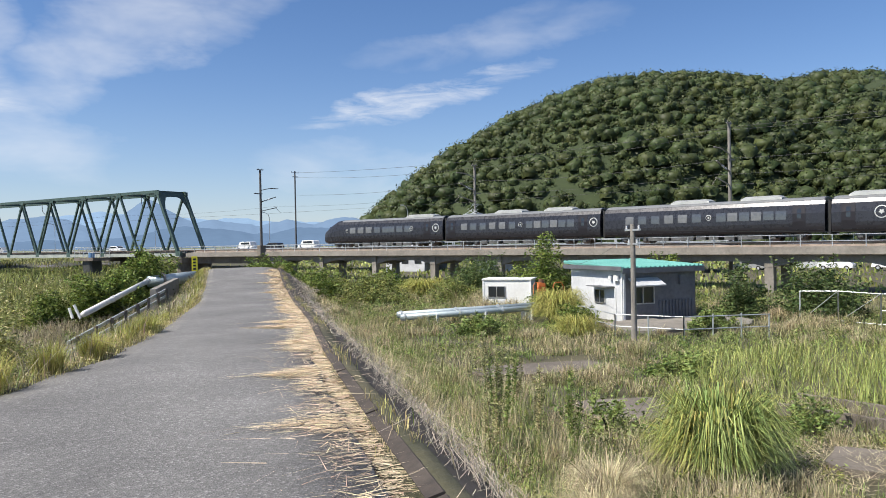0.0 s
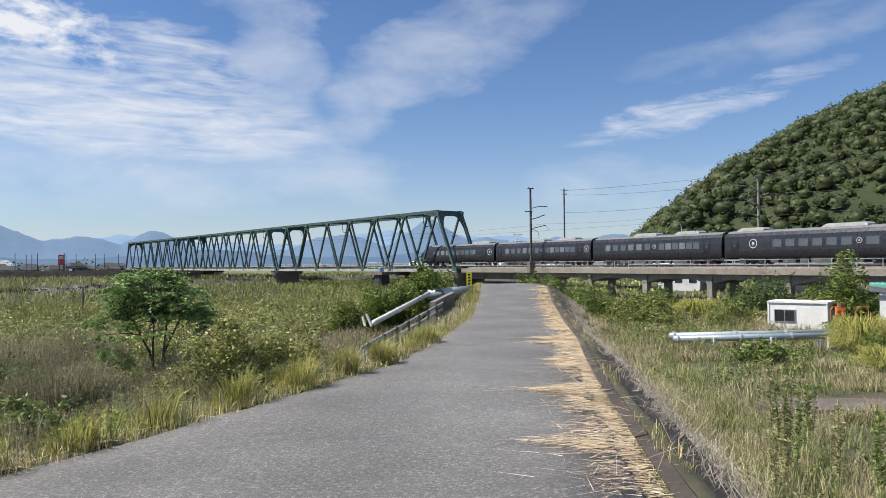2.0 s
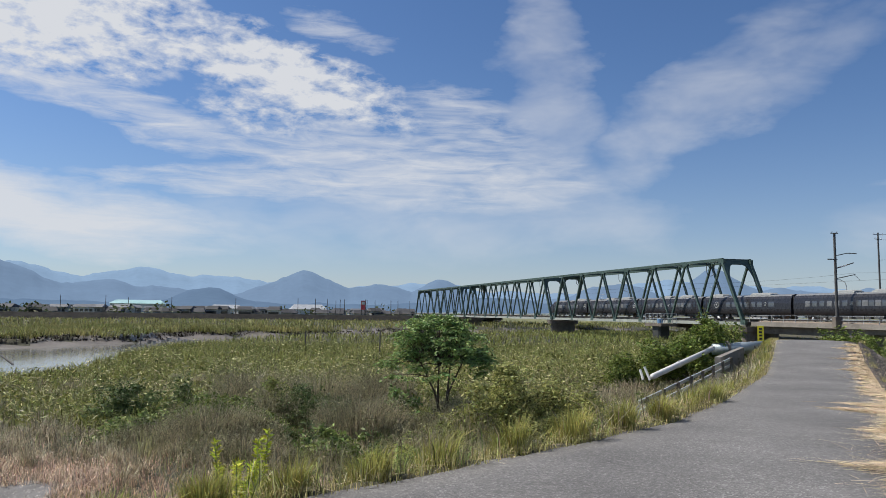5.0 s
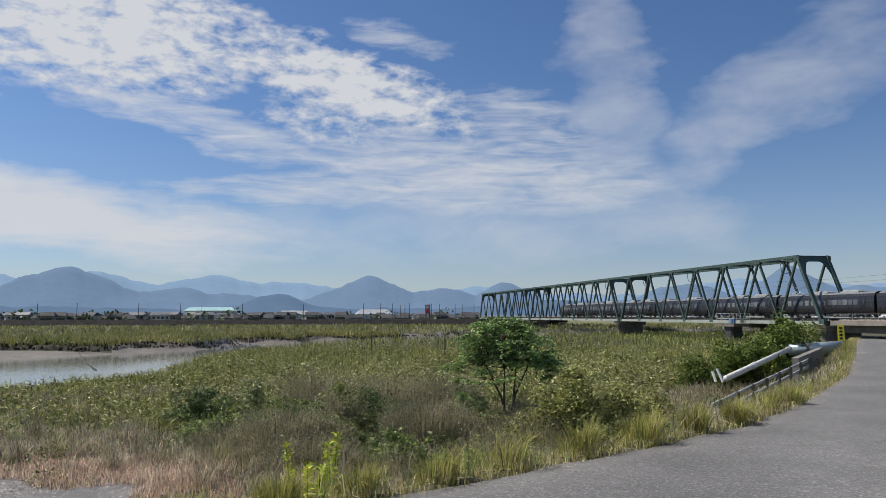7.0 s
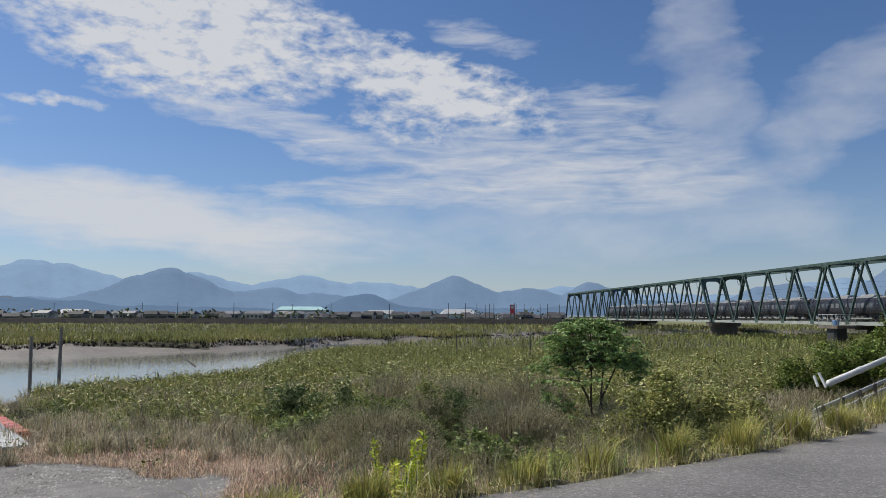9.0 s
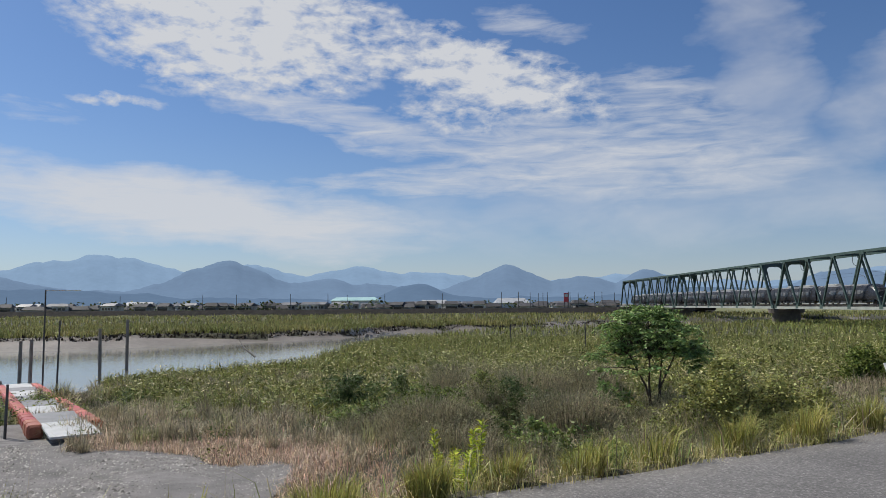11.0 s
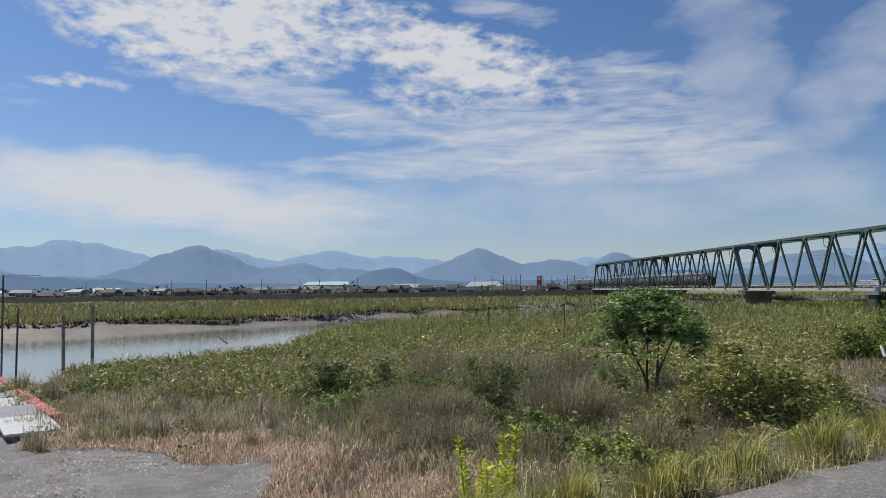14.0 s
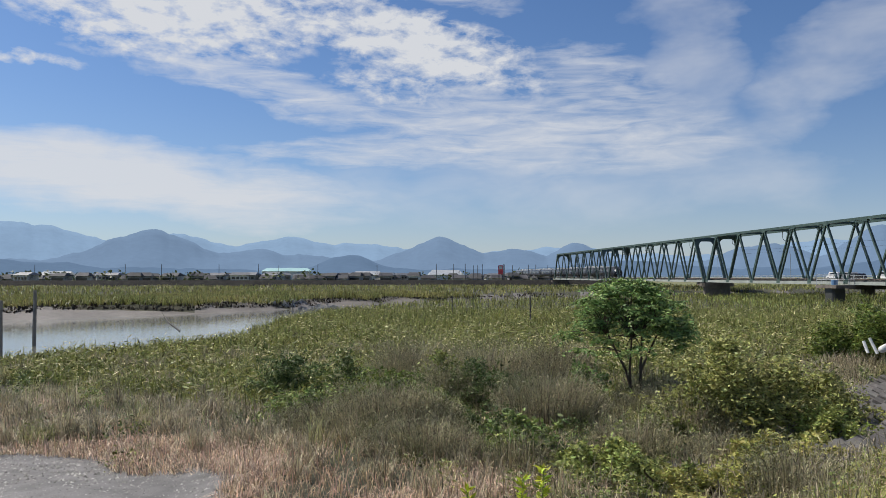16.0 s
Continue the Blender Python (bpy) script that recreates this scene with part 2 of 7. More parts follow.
M["black"] = material("black_rubber", (0.012, 0.012, 0.012), (0.022, 0.022, 0.022), 0.5, 0.7, bump=0.1)
M["glass"] = material("tinted_window_glass", (0.02, 0.024, 0.028), (0.03, 0.034, 0.038), 2.0, 0.06, 0.0, bump=0, spec=0.8)
M["train_glass"] = material("train_window_glass", (0.05, 0.054, 0.058), (0.085, 0.09, 0.095), -1.5, 0.08, 0.0, bump=0, spec=0.9)
M["white"] = material("white_paint", (0.70, 0.70, 0.67), (0.82, 0.82, 0.80), 1.0, 0.6, bump=0.05)
M["hill"] = material("wooded_hill_floor", (0.022, 0.034, 0.012), (0.045, 0.062, 0.022), 12.0, 0.95, bump=0.4)


# ---- geometry helpers ----
class Geo:
    """Collects vertices and faces of one mesh."""

    def __init__(self):
        self.v, self.f = [], []

    def add(self, verts, faces):
        o = len(self.v)
        self.v += [tuple(p) for p in verts]
        self.f += [tuple(i + o for i in f) for f in faces]
        return self

    def box(self, cx, cy, cz, sx, sy, sz, m=None, bevel=0.0):
        x, y, z, c = sx / 2, sy / 2, sz / 2, min(bevel, sx / 2.2, sy / 2.2)
        if c > 0:
            ring = [(-x + c, -y), (x - c, -y), (x, -y + c), (x, y - c), (x - c, y), (-x + c, y), (-x, y - c), (-x, -y + c)]
        else:
            ring = [(-x, -y), (x, -y), (x, y), (-x, y)]
        k = len(ring)
        vs = [Vector((cx + a, cy + b, cz - z)) for a, b in ring] + [Vector((cx + a, cy + b, cz + z)) for a, b in ring]
        if m is not None:
            vs = [m @ p for p in vs]
        fs = [tuple(range(k))[::-1], tuple(range(k, 2 * k))] + [(i, (i + 1) % k, (i + 1) % k + k, i + k) for i in range(k)]
        return self.add(vs, fs)

    def beam(self, a, b, w, h, up=(0, 0, 1)):
        """A bar from a to b; w across, h along up."""
        a, b = Vector(a), Vector(b)
        d = (b - a).normalized()
        s = d.cross(Vector(up))
        s = s.normalized() if s.length > 1e-4 else Vector((1, 0, 0))
        u = s.cross(d).normalized()
        vs = [p + s * (w / 2 * i) + u * (h / 2 * j) for p in (a, b) for i, j in ((-1, -1), (1, -1), (1, 1), (-1, 1))]
        return self.add(vs, [(3, 2, 1, 0), (4, 5, 6, 7), (0, 1, 5, 4), (1, 2, 6, 5), (2, 3, 7, 6), (3, 0, 4, 7)])

    def tube(self, pts, radii, k=8, caps=True):
        pts = [Vector(p) for p in pts]
        if isinstance(radii, (int, float)):
            radii = [radii] * len(pts)
        o, n = len(self.v), len(pts)
        for i, p in enumerate(pts):
            d = (pts[min(i + 1, n - 1)] - pts[max(i - 1, 0)]).normalized()
            s = d.cross(Vector((0, 0, 1)))
            s = s.normalized() if s.length > 1e-3 else Vector((1, 0, 0))
            u = s.cross(d)
            for j in range(k):
                w = 2 * math.pi * j / k
                self.v.append(tuple(p + (s * math.cos(w) + u * math.sin(w)) * radii[i]))
        for i in range(n - 1):
            for j in range(k):
                a, b = o + i * k + j, o + i * k + (j + 1) % k
                self.f.append((a, b, b + k, a + k))
        if caps:
            self.f.append(tuple(o + j for j in range(k))[::-1])
            self.f.append(tuple(o + (n - 1) * k + j for j in range(k)))
        return self

    def sweep(self, sections):
        """Closed cross-sections (lists of points of equal length) joined along their order, with end caps."""
        o, k = len(self.v), len(sections[0])
        for s in sections:
            self.v += [tuple(p) for p in s]
        for i in range(len(sections) - 1):
            for j in range(k):
                a, b = o + i * k + j, o + i * k + (j + 1) % k
                self.f.append((a, b, b + k, a + k))
        self.f.append(tuple(o + j for j in range(k))[::-1])
        self.f.append(tuple(o + (len(sections) - 1) * k + j for j in range(k)))
        return self

    def mesh(self, name, mat, smooth=False):
        me = bpy.data.meshes.new(name)
        me.from_pydata(self.v, [], self.f)
        bm = bmesh.new()
        bm.from_mesh(me)
        bmesh.ops.recalc_face_normals(bm, faces=bm.faces[:])
        bm.to_mesh(me)
        bm.free()
        if smooth:
            me.polygons.foreach_set("use_smooth", [True] * len(me.polygons))
        me.materials.append(mat)
        return me


def thing(name, label, category, group="", kind="", at=None):
    ob = new(name)
    ob.empty_display_size = 0.2
    if at is not None:
        ob.matrix_basis = at
    return tagged(ob, label, category, group, kind)


def part(name, geo, mat, parent, label="", smooth=False, at=None):
    ob = new(name, geo.mesh(name, mat, smooth) if isinstance(geo, Geo) else geo)
    ob.parent = parent
    if at is not None:
        ob.matrix_basis = at
    return tagged(ob, label)


def single(name, geo, mat, label, category, group="", kind="", smooth=False, at=None):
    ob = new(name, geo.mesh(name, mat, smooth) if isinstance(geo, Geo) else geo)
    if at is not None:
        ob.matrix_basis = at
    return tagged(ob, label, category, group, kind)


def raw_mesh(name, verts, quads, mat, smooth=False):
    """A large mesh from arrays; quads or triangles in one array."""
    verts, quads = np.asarray(verts, np.float32), np.asarray(quads, np.int32)
    me = bpy.data.meshes.new(name)
    me.vertices.add(len(verts))
    me.vertices.foreach_set("co", verts.ravel())
    k = quads.shape[1]
    me.loops.add(quads.size)
    me.loops.foreach_set("vertex_index", quads.ravel())
    me.polygons.add(len(quads))
    me.polygons.foreach_set("loop_start", np.arange(0, quads.size, k, dtype=np.int32))
    if smooth:
        me.polygons.foreach_set("use_smooth", np.ones(len(quads), bool))
    me.update(calc_edges=True)
    me.materials.append(mat)
    return me


# ---- the lie of the land ----
RH, RL = np.array((0.469, 0.883)), np.array((-0.883, 0.469))


def road_pq(x, y):
    return -0.883 * x + 0.469 * y, 0.469 * x + 0.883 * y


def road_xy(p, q):
    return RL[0] * p + RH[0] * q, RL[1] * p + RH[1] * q


def road_z(q):
    return np.interp(q, [-40, 0, 10, 17, 28, 36, 44, 50, 62, 90], [0, 0, -0.05, -0.2, -0.45, -0.28, 0.3, 0.15, -1.6, -2.6])


def road_left(q):
    return np.interp(q, [-40, 2, 4, 6, 9.3, 12, 16, 28, 44, 90], [5.2, 4.9, 4.42, 3.75, 2.76, 2.17, 1.9, 1.85, 2.3, 2.3])


def road_right(q):
    return np.interp(q, [-40, 9, 13, 18, 28, 44, 90], [-0.85, -0.85, -0.95, -1.18, -1.35, -1.45, -1.45])


RIVER = np.array(((-166.5, -63.5, 40), (-110, 8, 36), (-58, 56, 27), (-51.5, 84, 15.5), (-45.5, 104, 8), (-37.5, 136, 6), (10, 190, 6), (120, 235, 8)), float)


def river_reach(x, y):
    """Distance past the waterline (negative in the water)."""
    best = np.full(np.shape(x), 1e9)
    for (x0, y0, w0), (x1, y1, w1) in zip(RIVER[:-1], RIVER[1:]):
        dx, dy = x1 - x0, y1 - y0
        k = np.clip(((x - x0) * dx + (y - y0) * dy) / (dx * dx + dy * dy), 0, 1)
        best = np.minimum(best, np.hypot(x - x0 - k * dx, y - y0 - k * dy) - (w0 + k * (w1 - w0)))
    return best


def river_side(x, y):
    """Positive on the near side of the river, negative beyond it."""
    best, side = np.full(np.shape(x), 1e9), np.ones(np.shape(x))
    for (x0, y0, w0), (x1, y1, w1) in zip(RIVER[:-1], RIVER[1:]):
        dx, dy = x1 - x0, y1 - y0
        k = np.clip(((x - x0) * dx + (y - y0) * dy) / (dx * dx + dy * dy), 0, 1)
        d = np.hypot(x - x0 - k * dx, y - y0 - k * dy)
        side = np.where(d < best, np.sign((x - x0) * dy - (y - y0) * dx), side)
        best = np.minimum(best, d)
    return side


def bank_lip(x, y):
    """How far past the waterline the far bank's reeds begin."""
    return np.interp(y, [88, 118], [8.0, 4.0]) + 1.2 * np.sin(x * 0.31 + 2 * np.sin(y * 0.17))


def smooth01(v, a, b):
    k = np.clip((v - a) / (b - a), 0, 1)
    return k * k * (3 - 2 * k)


LEVEE_N = np.array((-0.2705, 0.9627))


def land(x, y):
    """Height of the ground at x, y (arrays)."""
    x, y = np.asarray(x, float), np.asarray(y, float)
    p, q = road_pq(x, y)
    zr, pl, pr = road_z(q), road_left(q), road_right(q)
    base = np.where(p > 0, -2.6 - 0.5 * smooth01(p, 14, 40), -3.0)
    reach = river_reach(x, y)
    base = np.where(p > 0, base - 1.6 * smooth01(-reach, -9, 4), base)
    far = x * LEVEE_N[0] + y * LEVEE_N[1]
    # the undercut lip of the far bank
    lip = bank_lip(x, y) - 0.5
    base = base + np.where((p > 0) & (river_side(x, y) < 0), 0.55 * smooth01(reach, lip, lip + 1.0), 0)
    base = base + np.where(p > 0, 1, 0.0) * (2.4 * smooth01(far, 305, 313) - 1.0 * smooth01(far, 318, 326))
    wob = 0.12 * np.sin(x * 0.9 + 1.3 * np.sin(y * 0.7)) * np.sin(y * 0.8 + x * 0.3)
    left = 1 - (1 - np.clip((p - pl - 0.25) / 5.2, 0, 1)) ** 1.7
    right = 1 - (1 - np.clip((pr - 0.5 - p) / 3.6, 0, 1)) ** 1.6
    near = (q > -60) & (q < 70)
    z = np.where(p > pl, zr + (base - zr) * left + wob * left, np.where(p < pr - 0.5, zr + (base - zr) * right + wob * right, zr))
    z = np.where(near, z, np.where(p > 0, base, base))
    fade = smooth01(np.abs(q - 5), 52, 64)
    z = z * (1 - fade) + base * fade
    # sunk under the pavement
    on = (p < pl + 0.05) & (p > pr - 0.3) & near
    return np.where(on, z - 0.12, z)


def build_ground():
    nr, na = 190, 420
    rr = 0.6 * (4900 / 0.6) ** (np.arange(nr) / (nr - 1))
    aa = np.arange(na) / na * 2 * np.pi
    R, AZ = np.meshgrid(rr, aa, indexing="ij")
    x, y = R * np.sin(AZ), R * np.cos(AZ)
    z = land(x, y)
    verts = np.c_[x.ravel(), y.ravel(), z.ravel()]
    verts = np.r_[verts, [[0, 0, -0.12]]]
    i, j = np.meshgrid(np.arange(nr - 1), np.arange(na), indexing="ij")
    i, j = i.ravel(), j.ravel()
    k = (j + 1) % na
    quads = np.c_[i * na + j, (i + 1) * na + j, (i + 1) * na + k, i * na + k][:, ::-1]
    me = raw_mesh("ground", verts, quads, M["soil"], True)
    for n in ("marsh", "mud", "field"):
        me.materials.append(M[n])
    c = verts[quads].mean(1)
    p, q = road_pq(c[:, 0], c[:, 1])
    reach, dist = river_reach(c[:, 0], c[:, 1]), np.hypot(c[:, 0], c[:, 1])
    p = p + np.random.default_rng(1).normal(0, 1.2, len(p))
    idx = np.zeros(len(quads), np.int32)
    idx[(p > 12)] = 1
    idx[(p > 8) & (reach < np.where(river_side(c[:, 0], c[:, 1]) < 0, bank_lip(c[:, 0], c[:, 1]) + 1, 8))] = 2
    idx[dist > 330] = 3
    me.polygons.foreach_set("material_index", idx)
    single("ground", me, None, "weedy river flat and levee slopes reaching the horizon", "ground", kind="structure")
    # the river's surface
    w = Geo()
    n = 48
    w.v = [(0, 0, -4.05)] + [(300 * math.sin(a), 300 * math.cos(a), -4.05) for a in np.linspace(-2.4, 1.2, n)]
    w.f = [(0, i + 1, i) for i in range(1, n)]
    single("water", w, M["water"], "calm grey-green tidal river reflecting the sky", "river", kind="structure")


build_ground()


def build_road():
    qs = np.r_[np.arange(-40, 0, 2.0), np.arange(0, 60, 0.5), np.arange(60, 90, 2.0)]
    g = Geo()
    nn = 9
    rng = np.random.default_rng(4)
    for q in qs:
        a, b = road_left(q) + rng.normal(0, 0.04), road_right(q) + rng.normal(0, 0.02)
        for k in range(nn):
            p = b + (a - b) * k / (nn - 1)
            x, y = road_xy(p, q)
            crown = 0.035 * (1 - (2 * k / (nn - 1) - 1) ** 2)
            g.v.append((x, y, float(road_z(q)) + crown))
    for i in range(len(qs) - 1):
        for k in range(nn - 1):
            g.f.append((i * nn + k, (i + 1) * nn + k, (i + 1) * nn + k + 1, i * nn + k + 1))
    # skirts
    for side in (0, nn - 1):
        o = len(g.v)
        for i in range(len(qs)):
            x, y, z = g.v[i * nn + side]
            g.v.append((x, y, z - 0.2))
        for i in range(len(qs) - 1):
            g.f.append((i * nn + side, (i + 1) * nn + side, o + i + 1, o + i))
    single("road", g, M["asphalt"], "worn grey asphalt levee road with crumbling edges", "road", kind="structure", smooth=True)


build_road()


# ---- railway: line, bridge, viaduct ----
RAIL_Z = 1.15


def track(s):
    """Centre of the track and its heading (from +y, to the right) at s metres past the first truss foot."""
    if s >= 0:
        return 48.7 - 0.2706 * s, 109.8 + 0.9627 * s, radians(-15.7)
    k, run = radians(0.1467), min(-s, 100.0)
    h0 = radians(-15.7)
    h = h0 + k * run
    # arc of constant curvature run backwards
    x = 48.7 + (math.cos(h) - math.cos(h0)) / k
    y = 109.8 - (math.sin(h) - math.sin(h0)) / k
    rest = -s - run
    return x - math.sin(h) * rest, y - math.cos(h) * rest, h


def on_track(s, off=0.0, z=0.0):
    x, y, h = track(s)
    return Vector((x + off * math.cos(h), y - off * math.sin(h), z))


PANEL, SPAN, TRUSS_W, Z_BOT, Z_TOP = 9.6, 68.9, 5.1, 0.45, 10.45


def build_truss(start, joined=False):
    br = thing("truss_bridge", "green painted steel through-truss railway bridge span over the marsh", "railway bridge", "truss spans")
    for side, nm in ((-1, "near"), (1, "far")):
        off = side * TRUSS_W / 2
        P = lambda s, z: on_track(start + s, off, z)
        part("top_chord", Geo().beam(P(PANEL / 2 - 0.2, Z_TOP), P(SPAN + PANEL / 2 - 0.21 if joined else 6.5 * PANEL + 0.2, Z_TOP), 0.42, 0.46), M["green_steel"], br)
        part("bottom_chord", Geo().beam(P(-0.3, Z_BOT), P(7 * PANEL + 0.3, Z_BOT), 0.40, 0.52), M["pale_steel"], br)
        for i in range(7):
            for a, b in ((i, i + 0.5), (i + 1, i + 0.5)):
                end = (i == 0 and a == 0) or (i == 6 and a == 7)
                w = 0.46 if end else 0.30
                part("end_post" if end else "diagonal", Geo().beam(P(a * PANEL, Z_BOT), P(b * PANEL, Z_TOP), w, w * 1.05, up=(0.96, 0.27, 0)), M["green_steel"], br)
        for i in range(8):
            part("gusset_plate", Geo().beam(P(i * PANEL - 0.55, Z_BOT + 0.2), P(i * PANEL + 0.55, Z_BOT + 0.2), 0.44, 0.7), M["green_steel"], br)
        for i in range(7):
            part("gusset_plate", Geo().beam(P((i + 0.5) * PANEL - 0.6, Z_TOP - 0.2), P((i + 0.5) * PANEL + 0.6, Z_TOP - 0.2), 0.46, 0.62), M["green_steel"], br)
    # portals with curved knees in the plane of the end posts
    for s0, s1 in ((0.0, 0.5), (7.0, 6.5)):
        g = Geo()
        n = 10
        inner = []
        half = TRUSS_W / 2
        for k in range(n + 1):
            w = -1 + 2 * k / n
            drop = 0.75 + 2.6 * max(0, abs(w) - 0.45) ** 2 / 0.3
            inner.append((w * half * 0.94, drop))
        def plane(o, drop):
            f = 1 - drop / (Z_TOP - Z_BOT)
            s = (s0 + (s1 - s0) * f) * PANEL
            return on_track(start + s, o, Z_BOT + (Z_TOP - Z_BOT) * f)
        for dy in (-0.12, 0.12):
            for o, dr in inner:
                a, b = plane(o, dr), plane(o, -0.15)
                h = Vector((math.sin(track(start)[2]), math.cos(track(start)[2]), 0)) * dy
                g.v += [tuple(a + h), tuple(b + h)]
        m = 2 * (n + 1)
        for k in range(n):
            a = 2 * k
            g.f += [(a, a + 1, a + 3, a + 2), (m + a, m + a + 2, m + a + 3, m + a + 1), (a, a + 2, m + a + 2, m + a), (a + 1, m + a + 1, m + a + 3, a + 3)]
        part("portal_frame", g, M["green_steel"], br)
    for i in range(7):
        part("top_strut", Geo().beam(on_track(start + (i + 0.5) * PANEL, -TRUSS_W / 2, Z_TOP), on_track(start + (i + 0.5) * PANEL, TRUSS_W / 2, Z_TOP), 0.24, 0.34), M["green_steel"], br)
    for i in range(6):
        for d in (0, 1):
            part("lateral_brace", Geo().beam(on_track(start + (i + 0.5 + d) * PANEL, -TRUSS_W / 2, Z_TOP), on_track(start + (i + 1.5 - d) * PANEL, TRUSS_W / 2, Z_TOP), 0.14, 0.16), M["green_steel"], br)
    for i in range(8):
        part("floor_beam", Geo().beam(on_track(start + i * PANEL, -TRUSS_W / 2, Z_BOT), on_track(start + i * PANEL, TRUSS_W / 2, Z_BOT), 0.3, 0.6), M["dark_steel"], br)
    for off in (-0.85, 0.85):
        part("stringer", Geo().beam(on_track(start, off, 0.62), on_track(start + 7 * PANEL, off, 0.62), 0.28, 0.55), M["dark_steel"], br)
    # hangers for the contact wire
    for i in (1.0, 4.0, 6.0):
        s = start + i * PANEL + 1.6
        g = Geo()
        for o in (-0.75, 0.75):
            g.beam(on_track(s, o, Z_TOP), on_track(s, o, Z_TOP - 1.5), 0.08, 0.08)
        ring = [on_track(s, 0.75 * math.cos(a), Z_TOP - 1.5 - 0.75 * math.sin(a)) for a in np.linspace(0, math.pi, 9)]
        g.tube(ring, 0.05, 5)
        part("wire_hanger", g, M["dark_steel"], br)
    return br


for i in range(3):
    build_truss(i * SPAN, i < 2)


def build_pier(s, label):
    pr = thing("bridge_pier", label, "bridge pier", "bridge piers")
    h = track(s)[2]
    m = Matrix.Translation(on_track(s, 0, 0)) @ Matrix.Rotation(-h, 4, "Z")
    def oval(w, d, z):
        return [m @ Vector((w * math.copysign(abs(math.cos(a)) ** 0.5, math.cos(a)), d * math.sin(a), z)) for a in np.linspace(0, 2 * math.pi, 17)[:-1]]
    part("pier_cap", Geo().sweep([oval(3.9, 1.5, -0.75), oval(3.9, 1.5, 0.0)]), M["dark_concrete"], pr)
    part("shaft", Geo().sweep([oval(3.2, 1.1, -4.6), oval(3.1, 1.05, -0.75)]), M["dark_concrete"], pr)
    for o in (-2.4, 2.4):
        part("bearing", Geo().box(*on_track(s, o, 0.1), 0.7, 0.7, 0.25), M["dark_steel"], pr)
    return pr


for s, l in ((-0.5, "dark concrete pier where the viaduct meets the truss"), (SPAN - 0.85, "dark concrete river pier under the truss joint"),
             (2 * SPAN - 0.85, "dark concrete river pier under the truss joint"), (3 * SPAN - 0.8, "concrete pier at the far levee")):
    build_pier(s, l)

DECK_TOP, DECK_BOT = 0.72, -0.05
V0, V1 = -230.0, -1.0


def viaduct_section(s, prof):
    return [on_track(s, o, z) for o, z in prof]


def build_viaduct():
    vd = thing("railway_viaduct", "weathered concrete railway viaduct with a pipe handrail", "viaduct")
    ss = np.arange(V0, V1 + 0.1, 4.0)
    prof = [(-2.9, 0.15), (-2.9, 0.78), (-2.65, 0.78), (-2.65, 0.55), (2.65, 0.55), (2.65, 0.78), (2.9, 0.78), (2.9, 0.15), (1.7, 0.05), (-1.7, 0.05)]
    part("deck", Geo().sweep([viaduct_section(s, prof) for s in ss]), M["concrete"], vd)
    part("ballast_bed", Geo().sweep([viaduct_section(s, [(-1.9, 0.55), (-1.4, 0.93), (1.4, 0.93), (1.9, 0.55)]) for s in ss]), M["ballast"], vd)
    # rows of bents; each carries haunched beams
    bays = list(np.arange(-20, V0, -9.4))
    for k, s in enumerate(bays):
        for o in (-1.9, 1.9):
            part("column", Geo().sweep([[on_track(s + a, o + b, z) for a, b in ((-0.36, -0.36), (0.36, -0.36), (0.36, 0.36), (-0.36, 0.36))] for z in (-3.3, 0.06)]), M["concrete"], vd)
        part("cross_beam", Geo().beam(on_track(s, -2.3, -0.42), on_track(s, 2.3, -0.42), 0.7, 0.95), M["concrete"], vd)
    for a, b in zip(bays[:-1], bays[1:]):
        for o in (-1.9, 1.9):
            n, secs = 10, []
            for i in range(n + 1):
                s = a + (b - a) * i / n
                e = abs(2 * i / n - 1)
                z = -0.45 - 0.55 * max(0, e - 0.55) / 0.45
                secs.append([on_track(s, o - 0.22, z), on_track(s, o + 0.22, z), on_track(s, o + 0.22, 0.1), on_track(s, o - 0.22, 0.1)])
            part("haunched_beam", Geo().sweep(secs), M["concrete"], vd)
    # plate girder over the road
    for o in (-1.6, 1.6):
        part("plate_girder", Geo().beam(on_track(-20, o, -0.42), on_track(-1.5, o, -0.42), 0.3, 0.95), M["dark_concrete"], vd)
    for o in (-2.78, 2.78):
        for s in np.arange(-1.5, V0, -2.35):
            part("handrail_post", Geo().beam(on_track(s, o, 0.7), on_track(s, o, 1.72), 0.055, 0.055), M["galv"], vd)
        for z in (1.2, 1.7):
            g = Geo().tube([on_track(s, o, z) for s in ss], 0.026, 5)
            part("handrail", g, M["galv"], vd)
    return vd


def build_rails():
    tr = thing("railway_track", "single narrow-gauge track of rusty rails on sleepers", "railway track")
    ss = list(np.arange(V0, 0, 4.0)) + [0.0, 3 * SPAN + 120]
    for o in (-0.56, 0.56):
        part("rail", Geo().sweep([viaduct_section(s, [(o - 0.035, RAIL_Z - 0.15), (o + 0.035, RAIL_Z - 0.15), (o + 0.035, RAIL_Z), (o - 0.035, RAIL_Z)]) for s in ss]), M["rail"], tr)
    me = Geo().box(0, 0, 0, 2.0, 0.22, 0.14).mesh("sleeper", M["dark_concrete"])
    for s in np.arange(0.4, 3 * SPAN, 1.2):
        x, y, h = track(s)
        part("sleeper", me, None, tr, at=Matrix.Translation((x, y, RAIL_Z - 0.225)) @ Matrix.Rotation(-h, 4, "Z"))


build_viaduct()
build_rails()


# ---- the train ----
CAR, HALF_W = 20.4, 1.45


